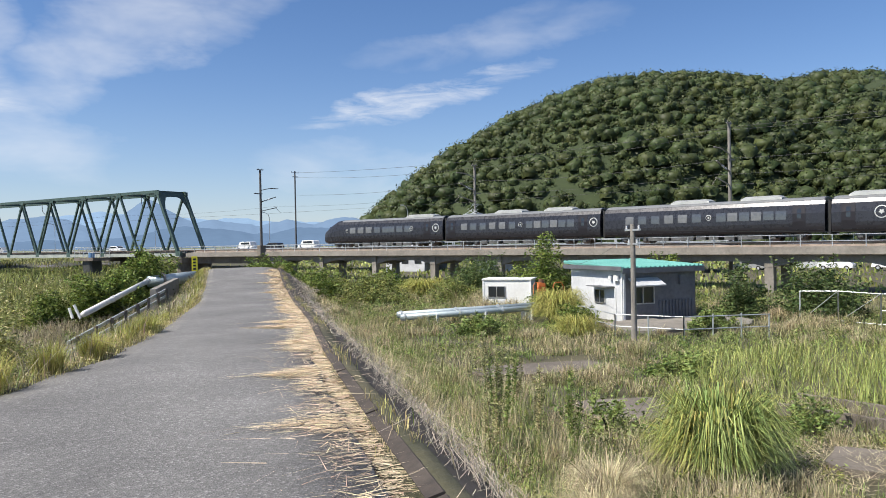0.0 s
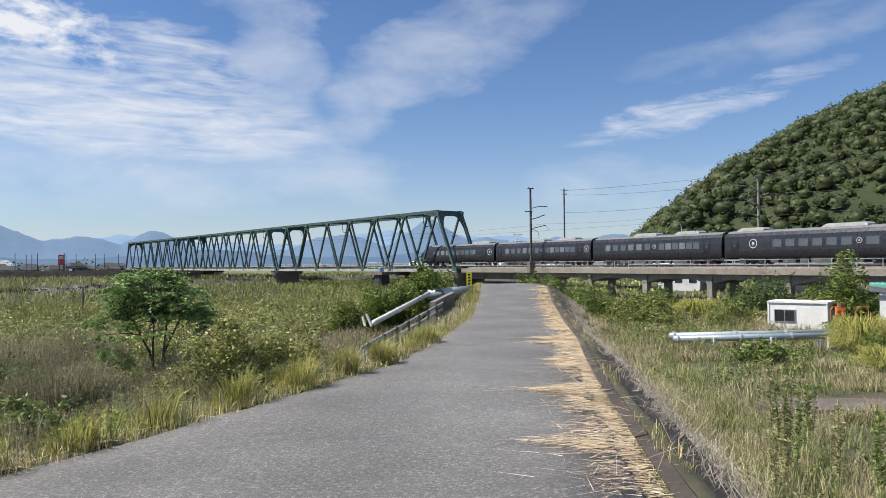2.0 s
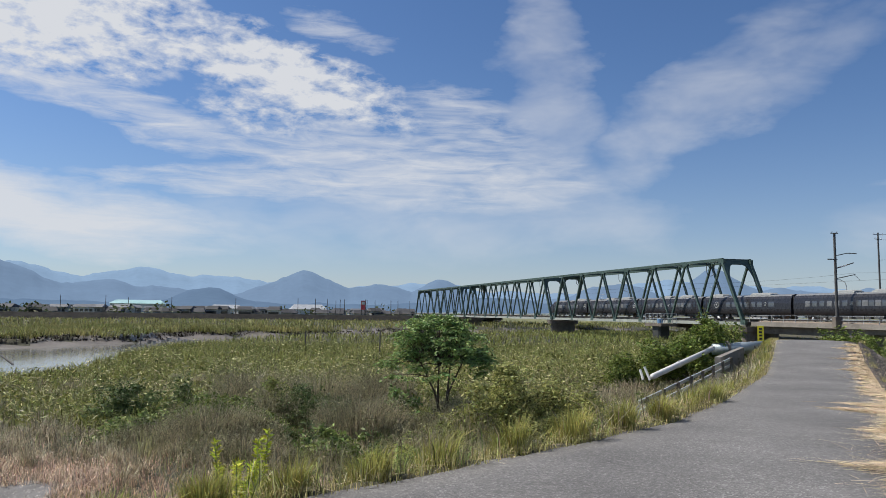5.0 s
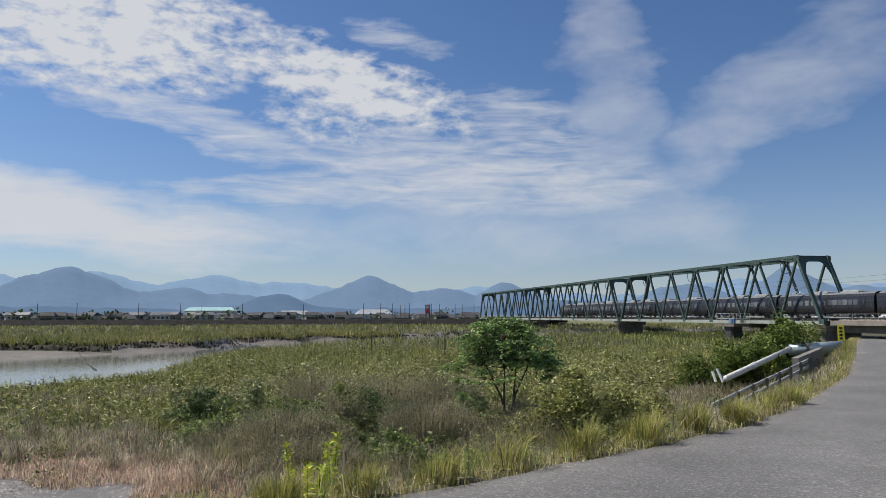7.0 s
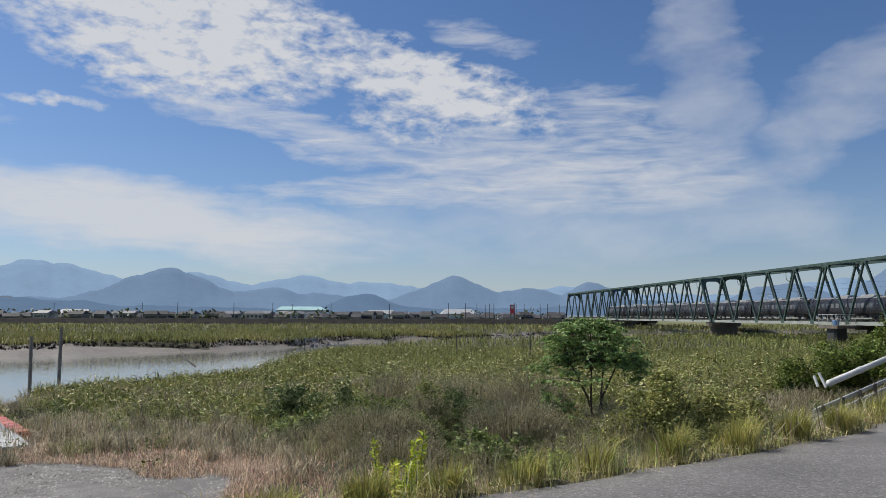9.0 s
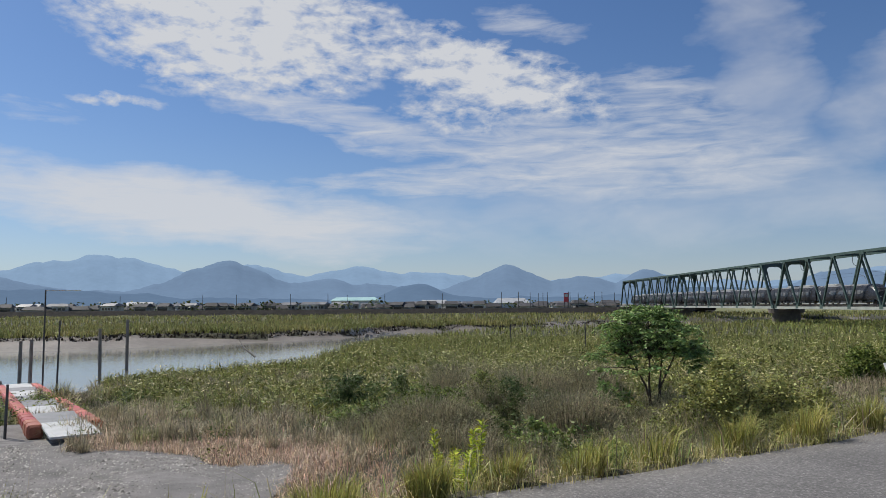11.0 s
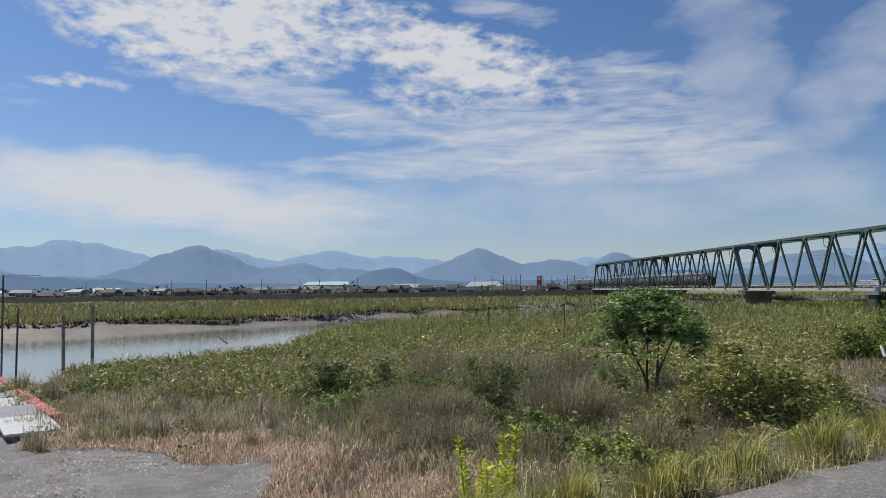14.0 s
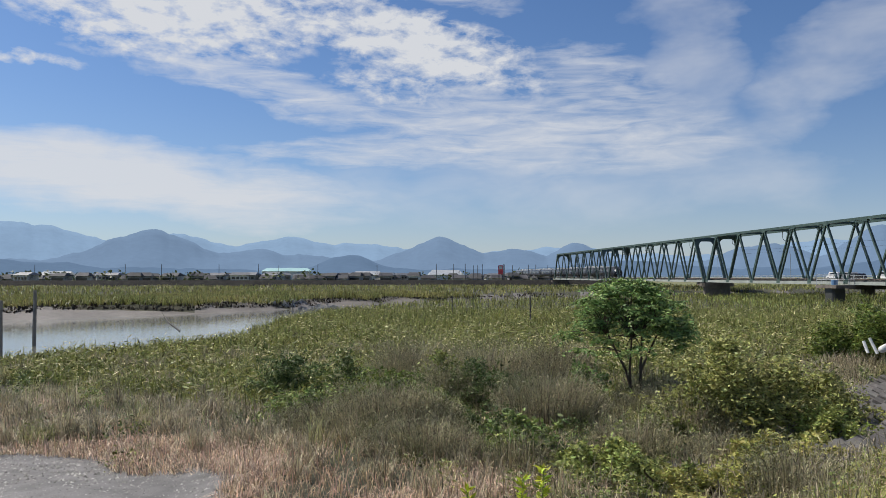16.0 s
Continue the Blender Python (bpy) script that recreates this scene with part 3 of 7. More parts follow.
def car_profile(dz=0.0, grow=0.0, k=1.0):
    """Body outline across the car: (across, up from the rail), sides leaning in towards the roof."""
    return [(-1.30 * k, 0.72), (-1.42 * k, 0.95), (-1.46 * k, 1.5), (-1.44 * k, 2.3), (-1.33 * k, 3.0), (-1.16 * k, 3.32)], [(-1.16 * k, 3.32), (-0.9 * k, 3.50), (-0.5 * k, 3.6), (0, 3.63)]


def side_x(z):
    return float(np.interp(z, [0.72, 0.95, 1.5, 2.3, 3.0, 3.32], [1.30, 1.42, 1.46, 1.44, 1.33, 1.16]))


def side_panel(y0, y1, z0, z1, side, proud=0.012, n=3):
    g = Geo()
    for k in range(n + 1):
        z = z0 + (z1 - z0) * k / n
        x = side * (side_x(z) + proud)
        g.v += [(x, y0, z), (x, y1, z), (x - side * 0.05, y0, z), (x - side * 0.05, y1, z)]
    for k in range(n):
        a, b = 4 * k, 4 * k + 4
        g.f += [(a, a + 1, b + 1, b), (a + 2, a, b, b + 2), (a + 1, a + 3, b + 3, b + 1)]
    g.f += [(0, 1, 3, 2), (4 * n, 4 * n + 1, 4 * n + 3, 4 * n + 2)]
    return g


CAR_MESH = {}


def car_mesh(key, make):
    if key not in CAR_MESH:
        CAR_MESH[key] = make()
    return CAR_MESH[key]


def ring_disc(side, y, z, r, frac):
    x = side * (side_x(z) + 0.016)
    g = Geo()
    n = 20
    for rr in (r, r * frac):
        for i in range(n):
            a = 2 * math.pi * i / n
            zz = z + rr * math.sin(a)
            g.v.append((side * (side_x(zz) + 0.018), y + rr * math.cos(a), zz))
    for i in range(n):
        j = (i + 1) % n
        g.f.append((i, j, n + j, n + i))
    # small mark inside
    o = len(g.v)
    for i in range(10):
        a = 2 * math.pi * i / 10 + 0.4
        rr = r * (0.42 if i % 2 else 0.25)
        zz = z + rr * math.sin(a)
        g.v.append((side * (side_x(zz) + 0.018), y + rr * math.cos(a) * 1.1, zz))
    g.f.append(tuple(range(o, o + 10)))
    return g


M["emblem"] = material("pale_gold_emblem", (0.45, 0.45, 0.42), (0.6, 0.6, 0.56), 1.0, 0.4, 0.3, bump=0)
M["blind"] = material("pale_window_blind", (0.12, 0.12, 0.118), (0.17, 0.17, 0.166), 2.0, 0.2, bump=0, spec=0.8)
M["under"] = material("underfloor_gear", (0.05, 0.05, 0.05), (0.16, 0.16, 0.155), -0.8, 0.6, 0.3, bump=0.1)
M["ac"] = material("pale_roof_unit", (0.26, 0.27, 0.265), (0.36, 0.37, 0.36), -1.0, 0.5, 0.1, bump=0.05)


def build_car(index, front=False, rear=False, windows=(), doors=(), rings=(), units=(), panto=False, label=""):
    car = thing("train_car", label, "train car", "cars of the express train")
    y0, y1 = -CAR / 2 + 0.28, CAR / 2 - 0.28
    low, top = car_profile()
    def stations():
        ys = [(y0, 1.0, 0.0, 0.0), (y1, 1.0, 0.0, 0.0)]
        return ys
    # nose shape: narrows and lowers over the last three metres
    def scaled(sec, y):
        k = dz = 0.0
        if front and y > y1 - 3.2:
            k = ((y - (y1 - 3.2)) / 3.2)
        if rear and y < y0 + 3.2:
            k = ((y0 + 3.2 - y) / 3.2)
        return [(x * (1 - 0.16 * k ** 3), y, 0.72 + (z - 0.72) * (1 - (0.44 * max(0.0, (k - 0.25) / 0.75) ** 1.2) * (1 if z > 1.6 else 0.35))) for x, z in sec]
    full = low + top[1:] + [(-x, z) for x, z in (low + top[1:])[-2::-1]]
    ys = list(np.linspace(y0, y0 + 3.2, 8)) + list(np.linspace(y1 - 3.2, y1, 8)) if (front or rear) else [y0, y0 + 0.12, y1 - 0.12, y1]
    body_sec = [p for p in full if p[1] <= 3.33]
    def body():
        g = Geo()
        g.sweep([scaled(full, y) for y in ys])
        return g.mesh("body", M["train"], False)
    part("body", car_mesh(("body", front, rear), body), None, car, "dark gunmetal car body")
    # grey roof skin
    def roof():
        g = Geo()
        sec = [(-1.13, 3.36), (-0.9, 3.52), (-0.5, 3.62), (0, 3.655), (0.5, 3.62), (0.9, 3.52), (1.13, 3.36)]
        a, b = y0 + (3.2 if rear else 0.1), y1 - (3.2 if front else 0.1)
        for y in (a, b):
            g.v += [(x, y, z) for x, z in sec] + [(x, y, z - 0.06) for x, z in sec[::-1]]
        n = 14
        g.f += [(i, (i + 1) % n, (i + 1) % n + n, i + n) for i in range(n)] + [tuple(range(n))[::-1], tuple(range(n, 2 * n))]
        return g.mesh("roof", M["train_roof"], False)
    part("roof", car_mesh(("roof", front, rear), roof), None, car, "grey roof skin")
    for side in (-1, 1):
        part("skirt", car_mesh(("skirt", side, front, rear), lambda: side_panel(y0 + (3.2 if rear else 0.05), y1 - (3.2 if front else 0.05), 0.74, 1.22, side, 0.01).mesh("skirt", M["train_low"])), None, car, "black lower band")
        for y, w, blind in windows:
            me = car_mesh(("window", side, w, blind), lambda: side_panel(-w / 2, w / 2, 1.84, 2.58, side, 0.012).mesh("window", M["blind" if blind else "train_glass"]))
            part("window", me, None, car, at=Matrix.Translation((0, y, 0)))
        for y in doors:
            me = car_mesh(("door", side), lambda: side_panel(-0.5, 0.5, 1.0, 2.95, side, 0.014).mesh("door", M["train_low"]))
            d = part("door", me, None, car, at=Matrix.Translation((0, y, 0)))
            me = car_mesh(("door_window", side), lambda: side_panel(-0.16, 0.16, 1.9, 2.7, side, 0.020).mesh("door_window", M["glass"]))
            part("door_window", me, None, d)
        for y, r in rings:
            me = car_mesh(("emblem", side, r), lambda: ring_disc(side, 0, 2.22, r * 0.9, 0.84).mesh("emblem", M["emblem"]))
            part("emblem", me, None, car, "pale ring emblem", at=Matrix.Translation((0, y, 0)))
    # running gear
    def bogie():
        g = Geo()
        for o in (-0.95, 0.95):
            g.box(o, 0, 0.52, 0.16, 2.9, 0.26)
            for yy in (-1.05, 1.05):
                g.box(o, yy, 0.45, 0.24, 0.36, 0.36)
            g.box(o, 0, 0.75, 0.3, 0.5, 0.3)
        g.box(0, 0, 0.55, 1.8, 0.5, 0.25)
        return g.mesh("bogie", M["under"])
    def wheel():
        g = Geo()
        secs = []
        for x, r in ((-0.07, 0.43), (0.05, 0.43), (0.051, 0.46), (0.07, 0.46)):
            secs.append([(x, r * math.cos(a), r * math.sin(a)) for a in np.linspace(0, 2 * math.pi, 19)[:-1]])
        return g.sweep(secs).mesh("wheel", M["rail"])
    for yb in (-6.9, 6.9):
        b = part("bogie", car_mesh("bogie", bogie), None, car, at=Matrix.Translation((0, yb, 0)))
        for yy in (-1.05, 1.05):
            for o in (-0.56, 0.56):
                part("wheel", car_mesh("wheel", wheel), None, b, at=Matrix.Translation((o, yy, 0.44)))
    rng = random.Random(40 + index % 3)
    y = -5.0
    while y < 4.6:
        w = rng.choice((0.9, 1.4, 2.1))
        key = ("box", w, index % 2)
        me = car_mesh(key, lambda: Geo().box(0, 0, 0, 2.3, w, 0.55, bevel=0.05).mesh("equipment_box", M["under"]))
        part("equipment_box", me, None, car, at=Matrix.Translation((0, y + w / 2, 0.52)))
        y += w + rng.choice((0.25, 0.5))
    def unit(w):
        g = Geo()
        sec = [(-0.85, 3.55), (-0.80, 3.80), (-0.55, 3.93), (0.55, 3.93), (0.80, 3.80), (0.85, 3.55)]
        g.sweep([[(x, yy, 3.55 + (z - 3.55) * k) for x, z in sec] for yy, k in ((-w / 2, 0.55), (-w / 2 + 0.35, 1), (w / 2 - 0.35, 1), (w / 2, 0.55))])
        return g.mesh("roof_unit", M["ac"])
    for yy, w in units:
        part("roof_unit", car_mesh(("unit", w), lambda: unit(w)), None, car, "pale roof air conditioner", at=Matrix.Translation((0, yy, 0)))
    if not rear:
        part("gangway", car_mesh("gangway", lambda: Geo().box(0, CAR / 2 - CAR, 1.95, 1.5, 0.9, 2.3).box(0, -CAR / 2, 1.95, 2.3, 0.18, 2.75).mesh("gangway", M["black"])), None, car, "black gangway bellows")
    if panto:
        g = Geo()
        for o in (-0.5, 0.5):
            g.tube([(o, 6.2, 3.7), (o * 0.7, 7.5, 4.25), (o * 0.9, 6.4, 4.75)], 0.035, 5)
            g.tube([(o, 7.8, 3.7), (o * 0.7, 6.5, 4.25)], 0.03, 5)
        g.tube([(-0.9, 6.4, 4.72), (-0.7, 6.4, 4.8), (0.7, 6.4, 4.8), (0.9, 6.4, 4.72)], 0.035, 5)
        g.box(0, 7.0, 3.68, 1.2, 1.9, 0.10)
        part("pantograph", g, M["galv"], car, "raised steel pantograph")
    if front or rear:
        sg = 1 if front else -1
        part("windscreen", Geo().box(0, sg * (y1 - 1.05), 2.58, 1.7, 1.3, 0.42, bevel=0.2), M["glass"], car)
        for o in (-0.75, 0.75):
            part("headlight", Geo().box(o, sg * (y1 - 0.12), 1.35, 0.25, 0.3, 0.16, bevel=0.05), M["white"], car)
        part("coupler_cover", Geo().box(0, sg * (y1 - 0.05), 0.85, 1.6, 0.5, 0.5, bevel=0.2), M["train_low"], car)
    return car


def windows_row(a, b, n, w, blinds=()):
    return [(a + (b - a) * i / (n - 1), w, i in blinds) for i in range(n)]


CARS = []
for i in range(8):
    kw = dict(front=i == 0, rear=i == 7, panto=i in (1, 5), label="dark gunmetal express train car with grey roof and ring emblems")
    if i in (0, 7):
        w = windows_row(4.6, -1.0, 5, 1.0, (0, 1, 2)) + windows_row(-2.0, -4.6, 3, 1.0)
        d, rg, un = (-7.6,), ((5.6, 0.25), (-5.2, 0.3), (-8.9, 0.55)), ((-6.0, 4.2),)
        if i == 7:
            w, d, rg, un = [(-a, b, c) for a, b, c in w], (7.6,), ((-5.6, 0.25), (5.2, 0.3), (8.9, 0.55)), ((6.0, 4.2),)
    elif i == 3:
        w = windows_row(3.6, -3.6, 6, 1.0) + [(-6.0, 1.2, False)]
        d, rg, un = (8.7,), ((6.4, 0.55), (-4.8, 0.3)), ((7.2, 3.2), (-3.0, 4.4))
    else:
        w = windows_row(7.2, 0.6, 6, 0.85, (0, 3, 4)) + windows_row(-1.6, -6.6, 6, 0.85, (1, 3))
        d, rg, un = (-8.0,) if i != 1 else (9.0, -8.0), ((-0.5, 0.28),) + (((-9.2, 0.5),) if i == 1 else ()), ((1.5, 3.6), (-4.8, 3.4))
    CARS.append(build_car(i, windows=w, doors=d, rings=rg, units=un, **kw))


def train_head(t):
    """Track place of the train's nose at t seconds."""
    return -28.6 + 20.35 * t


def motions():
    for i, car in enumerate(CARS):
        rows = []
        for k in range(33):
            t = k * 0.5
            s = train_head(t) - 0.3 - CAR * (i + 0.5)
            a, b = on_track(s + 6.9), on_track(s - 6.9)
            h = math.atan2(a.x - b.x, a.y - b.y)
            c = (a + b) / 2
            rows.append((t, pose(c.x, c.y, RAIL_Z, 0, 0, -math.degrees(h))))
        walk(car, rows)
    traffic_motion()


# ---- far distance: hill, mountains ----
def build_mountains():
    rng = np.random.default_rng(3)
    def ridge(name, dist, peaks, base, rough, col, glow, seed, label):
        az = np.radians(np.linspace(-75, 65, 700))
        el = np.full(az.shape, base)
        for a, h, w in peaks:
            el = np.maximum(el, base + (h - base) * np.exp(-np.abs((np.degrees(az) - a) / w) ** 1.8))
        n = np.array([noise.fractal(Vector((a * 22, seed, 0)), 0.9, 2.1, 6) for a in az])
        top = dist * np.tan(np.radians(el + rough * n)) + 1.6
        top = np.maximum(top, 4)
        V, rows = [], 10
        for r in range(rows):
            k = r / (rows - 1)
            dd = dist * (1 - 0.16 * (1 - k))
            hh = top * k ** 1.3 + np.array([noise.fractal(Vector((a * 26, k * 2.0, seed)), 0.9, 2.1, 3) for a in az]) * 9 * math.sin(math.pi * k) - (6 if r == 0 else 0)
            V.append(np.c_[dd * np.sin(az), dd * np.cos(az), hh])
        V.append(np.c_[dist * 1.1 * np.sin(az), dist * 1.1 * np.cos(az), top * 0 - 8])
        m, V = len(az), np.concatenate(V)
        i, j = np.meshgrid(np.arange(rows), np.arange(m - 1), indexing="ij")
        i, j = i.ravel(), j.ravel()
        q = np.c_[i * m + j, i * m + j + 1, (i + 1) * m + j + 1, (i + 1) * m + j]
        # distance haze is painted into the ridge colour and glows by emission
        mt = material(name + "_painted_haze", tuple(c * 0.86 for c in col), col, 260, 1.0, bump=0, emit=glow * 1.75, spec=0.0)
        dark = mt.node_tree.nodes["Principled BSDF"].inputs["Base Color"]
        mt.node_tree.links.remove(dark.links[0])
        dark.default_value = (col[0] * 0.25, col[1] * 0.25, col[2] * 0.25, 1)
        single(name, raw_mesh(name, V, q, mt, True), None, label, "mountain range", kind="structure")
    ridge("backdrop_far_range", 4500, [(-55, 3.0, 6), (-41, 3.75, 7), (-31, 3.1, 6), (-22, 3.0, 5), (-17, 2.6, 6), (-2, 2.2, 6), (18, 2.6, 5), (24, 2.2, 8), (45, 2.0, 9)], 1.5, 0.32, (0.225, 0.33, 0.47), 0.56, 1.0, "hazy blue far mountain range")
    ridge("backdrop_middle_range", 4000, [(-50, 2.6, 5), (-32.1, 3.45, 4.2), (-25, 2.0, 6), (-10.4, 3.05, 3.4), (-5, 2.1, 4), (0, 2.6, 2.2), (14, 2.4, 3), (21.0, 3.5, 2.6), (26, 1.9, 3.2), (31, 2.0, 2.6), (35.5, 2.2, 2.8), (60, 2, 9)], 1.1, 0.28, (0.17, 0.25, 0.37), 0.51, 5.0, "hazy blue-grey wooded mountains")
    ridge("backdrop_near_range", 3400, [(-45, 1.3, 8), (-17.6, 1.75, 2.3), (4, 1.2, 5), (24, 1.6, 4), (33, 1.4, 5)], 0.55, 0.2, (0.13, 0.20, 0.305), 0.48, 9.0, "lower foothills in painted dark blue haze")


build_mountains()


def hill_height(x, y):
    """The wooded hill behind the viaduct."""
    u = np.hypot((x - 268) / 156.0, (y - 140) / 97.0)
    h = 63 * np.maximum(0, 1 - u ** 2.0) ** 0.9
    u2 = np.hypot((x - 350) / 190.0, (y - 75) / 150.0)
    h2 = 59 * np.maximum(0, 1 - u2 ** 2)
    u3 = np.hypot((x - 305) / 130.0, (y - 98) / 85.0)
    h3 = 61 * np.maximum(0, 1 - u3 ** 2) ** 0.8
    return np.maximum(np.maximum(h, h2), h3) - 3.0


def build_hill():
    xs, ys = np.linspace(90, 560, 110), np.linspace(-110, 290, 100)
    X, Y = np.meshgrid(xs, ys, indexing="ij")
    nz = np.array([noise.fractal(Vector((a / 60, b / 60, 3)), 1.0, 2.0, 4) for a, b in zip(X.ravel(), Y.ravel())]).reshape(X.shape)
    Z = hill_height(X, Y)
    Z = np.where(Z > -2.9, Z + nz * 5 * smooth01(Z, 0, 30), Z - 0.6)
    V = np.c_[X.ravel(), Y.ravel(), Z.ravel()]
    n = len(ys)
    i, j = np.meshgrid(np.arange(len(xs) - 1), np.arange(n - 1), indexing="ij")
    i, j = i.ravel(), j.ravel()
    q = np.c_[i * n + j, (i + 1) * n + j, (i + 1) * n + j + 1, i * n + j + 1]
    single("hill", raw_mesh("hill", V, q, M["hill"], True), None, "steep hill under dense broadleaf woods", "hill", kind="structure")


build_hill()


# ---- plants ----
def blade_arrays(x, y, z, h, w, rng, lean=0.35, turn=None):
    """Grass blades: five corners and three triangles each, bending over to the tip."""
    n = len(x)
    a = rng.uniform(0, 2 * np.pi, n) if turn is None else turn
    ln = np.abs(rng.normal(lean, lean * 0.5, n))
    dx, dy = np.sin(a), np.cos(a)
    face = a + rng.normal(np.pi / 2, 0.6, n)
    sx, sy = np.sin(face) * w / 2, np.cos(face) * w / 2
    mx, my, mz = x + dx * h * ln * 0.35, y + dy * h * ln * 0.35, z + h * 0.6 * np.sqrt(np.maximum(0.05, 1 - (ln * 0.5) ** 2))
    tx, ty, tz = x + dx * h * ln, y + dy * h * ln, z + h * np.sqrt(np.maximum(0.06, 1 - np.minimum(ln, 0.97) ** 2))
    V = np.stack([np.c_[x - sx, y - sy, z - 0.04], np.c_[x + sx, y + sy, z - 0.04], np.c_[mx - sx * 0.8, my - sy * 0.8, mz], np.c_[mx + sx * 0.8, my + sy * 0.8, mz], np.c_[tx, ty, tz]], 1).reshape(-1, 3)
    o = np.arange(n)[:, None] * 5
    T = np.concatenate([o + [0, 1, 3], o + [0, 3, 2], o + [2, 3, 4]], 1).reshape(-1, 3)
    return V, T


def join_arrays(parts):
    V, T, o = [], [], 0
    for v, t in parts:
        V.append(v)
        T.append(t + o)
        o += len(v)
    return np.concatenate(V), np.concatenate(T)


def leaf_arrays(c, size, rng, up=0.4, droop=None, shape=0.45):
    """Pointed leaves: four corners and two triangles each, at the places c."""
    n = len(c)
    d = rng.normal(0, 1, (n, 3))
    d[:, 2] *= 0.5
    if droop is not None:
        d = d * 0.6 + droop
    d /= np.linalg.norm(d, axis=1)[:, None] + 1e-9
    r = rng.normal(0, 1, (n, 3)) * 0.7 + [0, 0, up]
    s = np.cross(d, r)
    s /= np.linalg.norm(s, axis=1)[:, None] + 1e-9
    L = (size * rng.uniform(0.6, 1.3, n))[:, None]
    V = np.stack([c, c + d * L * 0.5 + s * L * shape * 0.5, c + d * L, c + d * L * 0.5 - s * L * shape * 0.5], 1).reshape(-1, 3)
    o = np.arange(n)[:, None] * 4
    T = np.concatenate([o + [0, 1, 2], o + [0, 2, 3]], 1).reshape(-1, 3)
    return V, T


def leafmat(name, a, b, size=1.2, island=0.5, glow=0.35):
    return material(name, a, b, size, 0.52, bump=0, grain=6, island=min(1.5, island * 2.0), spec=0.25, through_light=glow * 0.7)


G = {
    "tuft": leafmat("yellow_green_tuft_grass", (0.28, 0.30, 0.065), (0.48, 0.44, 0.15), 0.8),
    "meadow": leafmat("olive_meadow_grass", (0.24, 0.245, 0.11), (0.43, 0.39, 0.21), 2.2, 0.7),
    "brown": leafmat("brown_dry_grass", (0.44, 0.30, 0.20), (0.68, 0.50, 0.36), 1.5, 0.6),
    "straw": leafmat("pale_straw", (0.54, 0.41, 0.26), (0.76, 0.64, 0.46), 0.6, 0.4, 0.15),
    "reed": leafmat("reed_leaves", (0.15, 0.172, 0.045), (0.295, 0.30, 0.09), 6.0, 0.85),
    "reed_far": leafmat("far_reeds", (0.182, 0.21, 0.063), (0.336, 0.308, 0.112), 14.0, 0.6),
    "verge": leafmat("short_verge_grass", (0.28, 0.26, 0.085), (0.52, 0.45, 0.21), 0.7, 0.6),
    "reed_tip": leafmat("pale_reed_tips", (0.38, 0.365, 0.15), (0.58, 0.53, 0.28), 5.0, 0.8, 0.3),
    "straw_tuft": leafmat("bleached_tuft_grass", (0.34, 0.29, 0.165), (0.52, 0.45, 0.28), 1.0, 0.6, 0.25),
    "bleached": leafmat("bleached_tall_grass", (0.40, 0.34, 0.20), (0.60, 0.53, 0.36), 0.9, 0.6, 0.3),
    "green": leafmat("fresh_green_weeds", (0.12, 0.18, 0.045), (0.29, 0.34, 0.11), 0.9, 0.7),
    "dark": leafmat("dark_green_weeds", (0.065, 0.105, 0.033), (0.14, 0.18, 0.062), 0.9, 0.65),
    "bright": leafmat("bright_green_tall_grass", (0.24, 0.29, 0.07), (0.42, 0.45, 0.16), 1.5, 0.6),
    "grey": leafmat("grey_brown_brush", (0.25, 0.225, 0.145), (0.47, 0.41, 0.28), 1.5, 0.7),
    "bush": leafmat("bush_leaves", (0.09, 0.135, 0.026), (0.22, 0.27, 0.062), 0.8, 0.75),
    "olive_bush": leafmat("olive_bush_leaves", (0.15, 0.19, 0.05), (0.31, 0.32, 0.105), 0.8, 0.8),
    "tree": leafmat("tree_leaves", (0.125, 0.205, 0.06), (0.27, 0.37, 0.125), 0.8, 0.65),
    "pampas": leafmat("pampas_leaves", (0.16, 0.22, 0.06), (0.40, 0.45, 0.17), 0.7, 0.75),
    "lime": leafmat("lime_weed_leaves", (0.36, 0.44, 0.03), (0.62, 0.64, 0.09), 0.6, 0.5),
    # brown this dark stands in for shade under the far bank
    "lip_shade": leafmat("lip_shade_brown", (0.03, 0.024, 0.018), (0.07, 0.055, 0.04), 3.0, 0.5, 0.1),
    "bramble": leafmat("bramble_leaves", (0.21, 0.235, 0.065), (0.44, 0.43, 0.155), 0.9, 0.7),
    "grey_green": leafmat("grey_green_feathery_leaves", (0.16, 0.165, 0.085), (0.37, 0.34, 0.195), 1.5, 0.8),
    "mat": leafmat("matted_dry_grass", (0.46, 0.34, 0.25), (0.72, 0.57, 0.43), 1.2, 0.6, 0.15),
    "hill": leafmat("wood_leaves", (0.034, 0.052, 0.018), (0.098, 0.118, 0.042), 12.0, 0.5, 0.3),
    # the wood leaves' green again, darkened to put shade inside the crowns
    "hill_crown": leafmat("crown_inside_shade", (0.028, 0.044, 0.015), (0.080, 0.098, 0.034), 12.0, 0.25, 0.15),
    "bark": material("brown_bark", (0.06, 0.045, 0.03), (0.12, 0.09, 0.065), 0.3, 0.9, bump=0.6),
}


def scatter_pq(rng, n, p0, p1, q0, q1):
    p, q = rng.uniform(p0, p1, n), rng.uniform(q0, q1, n)
    x, y = road_xy(p, q)
    return p, q, x, y


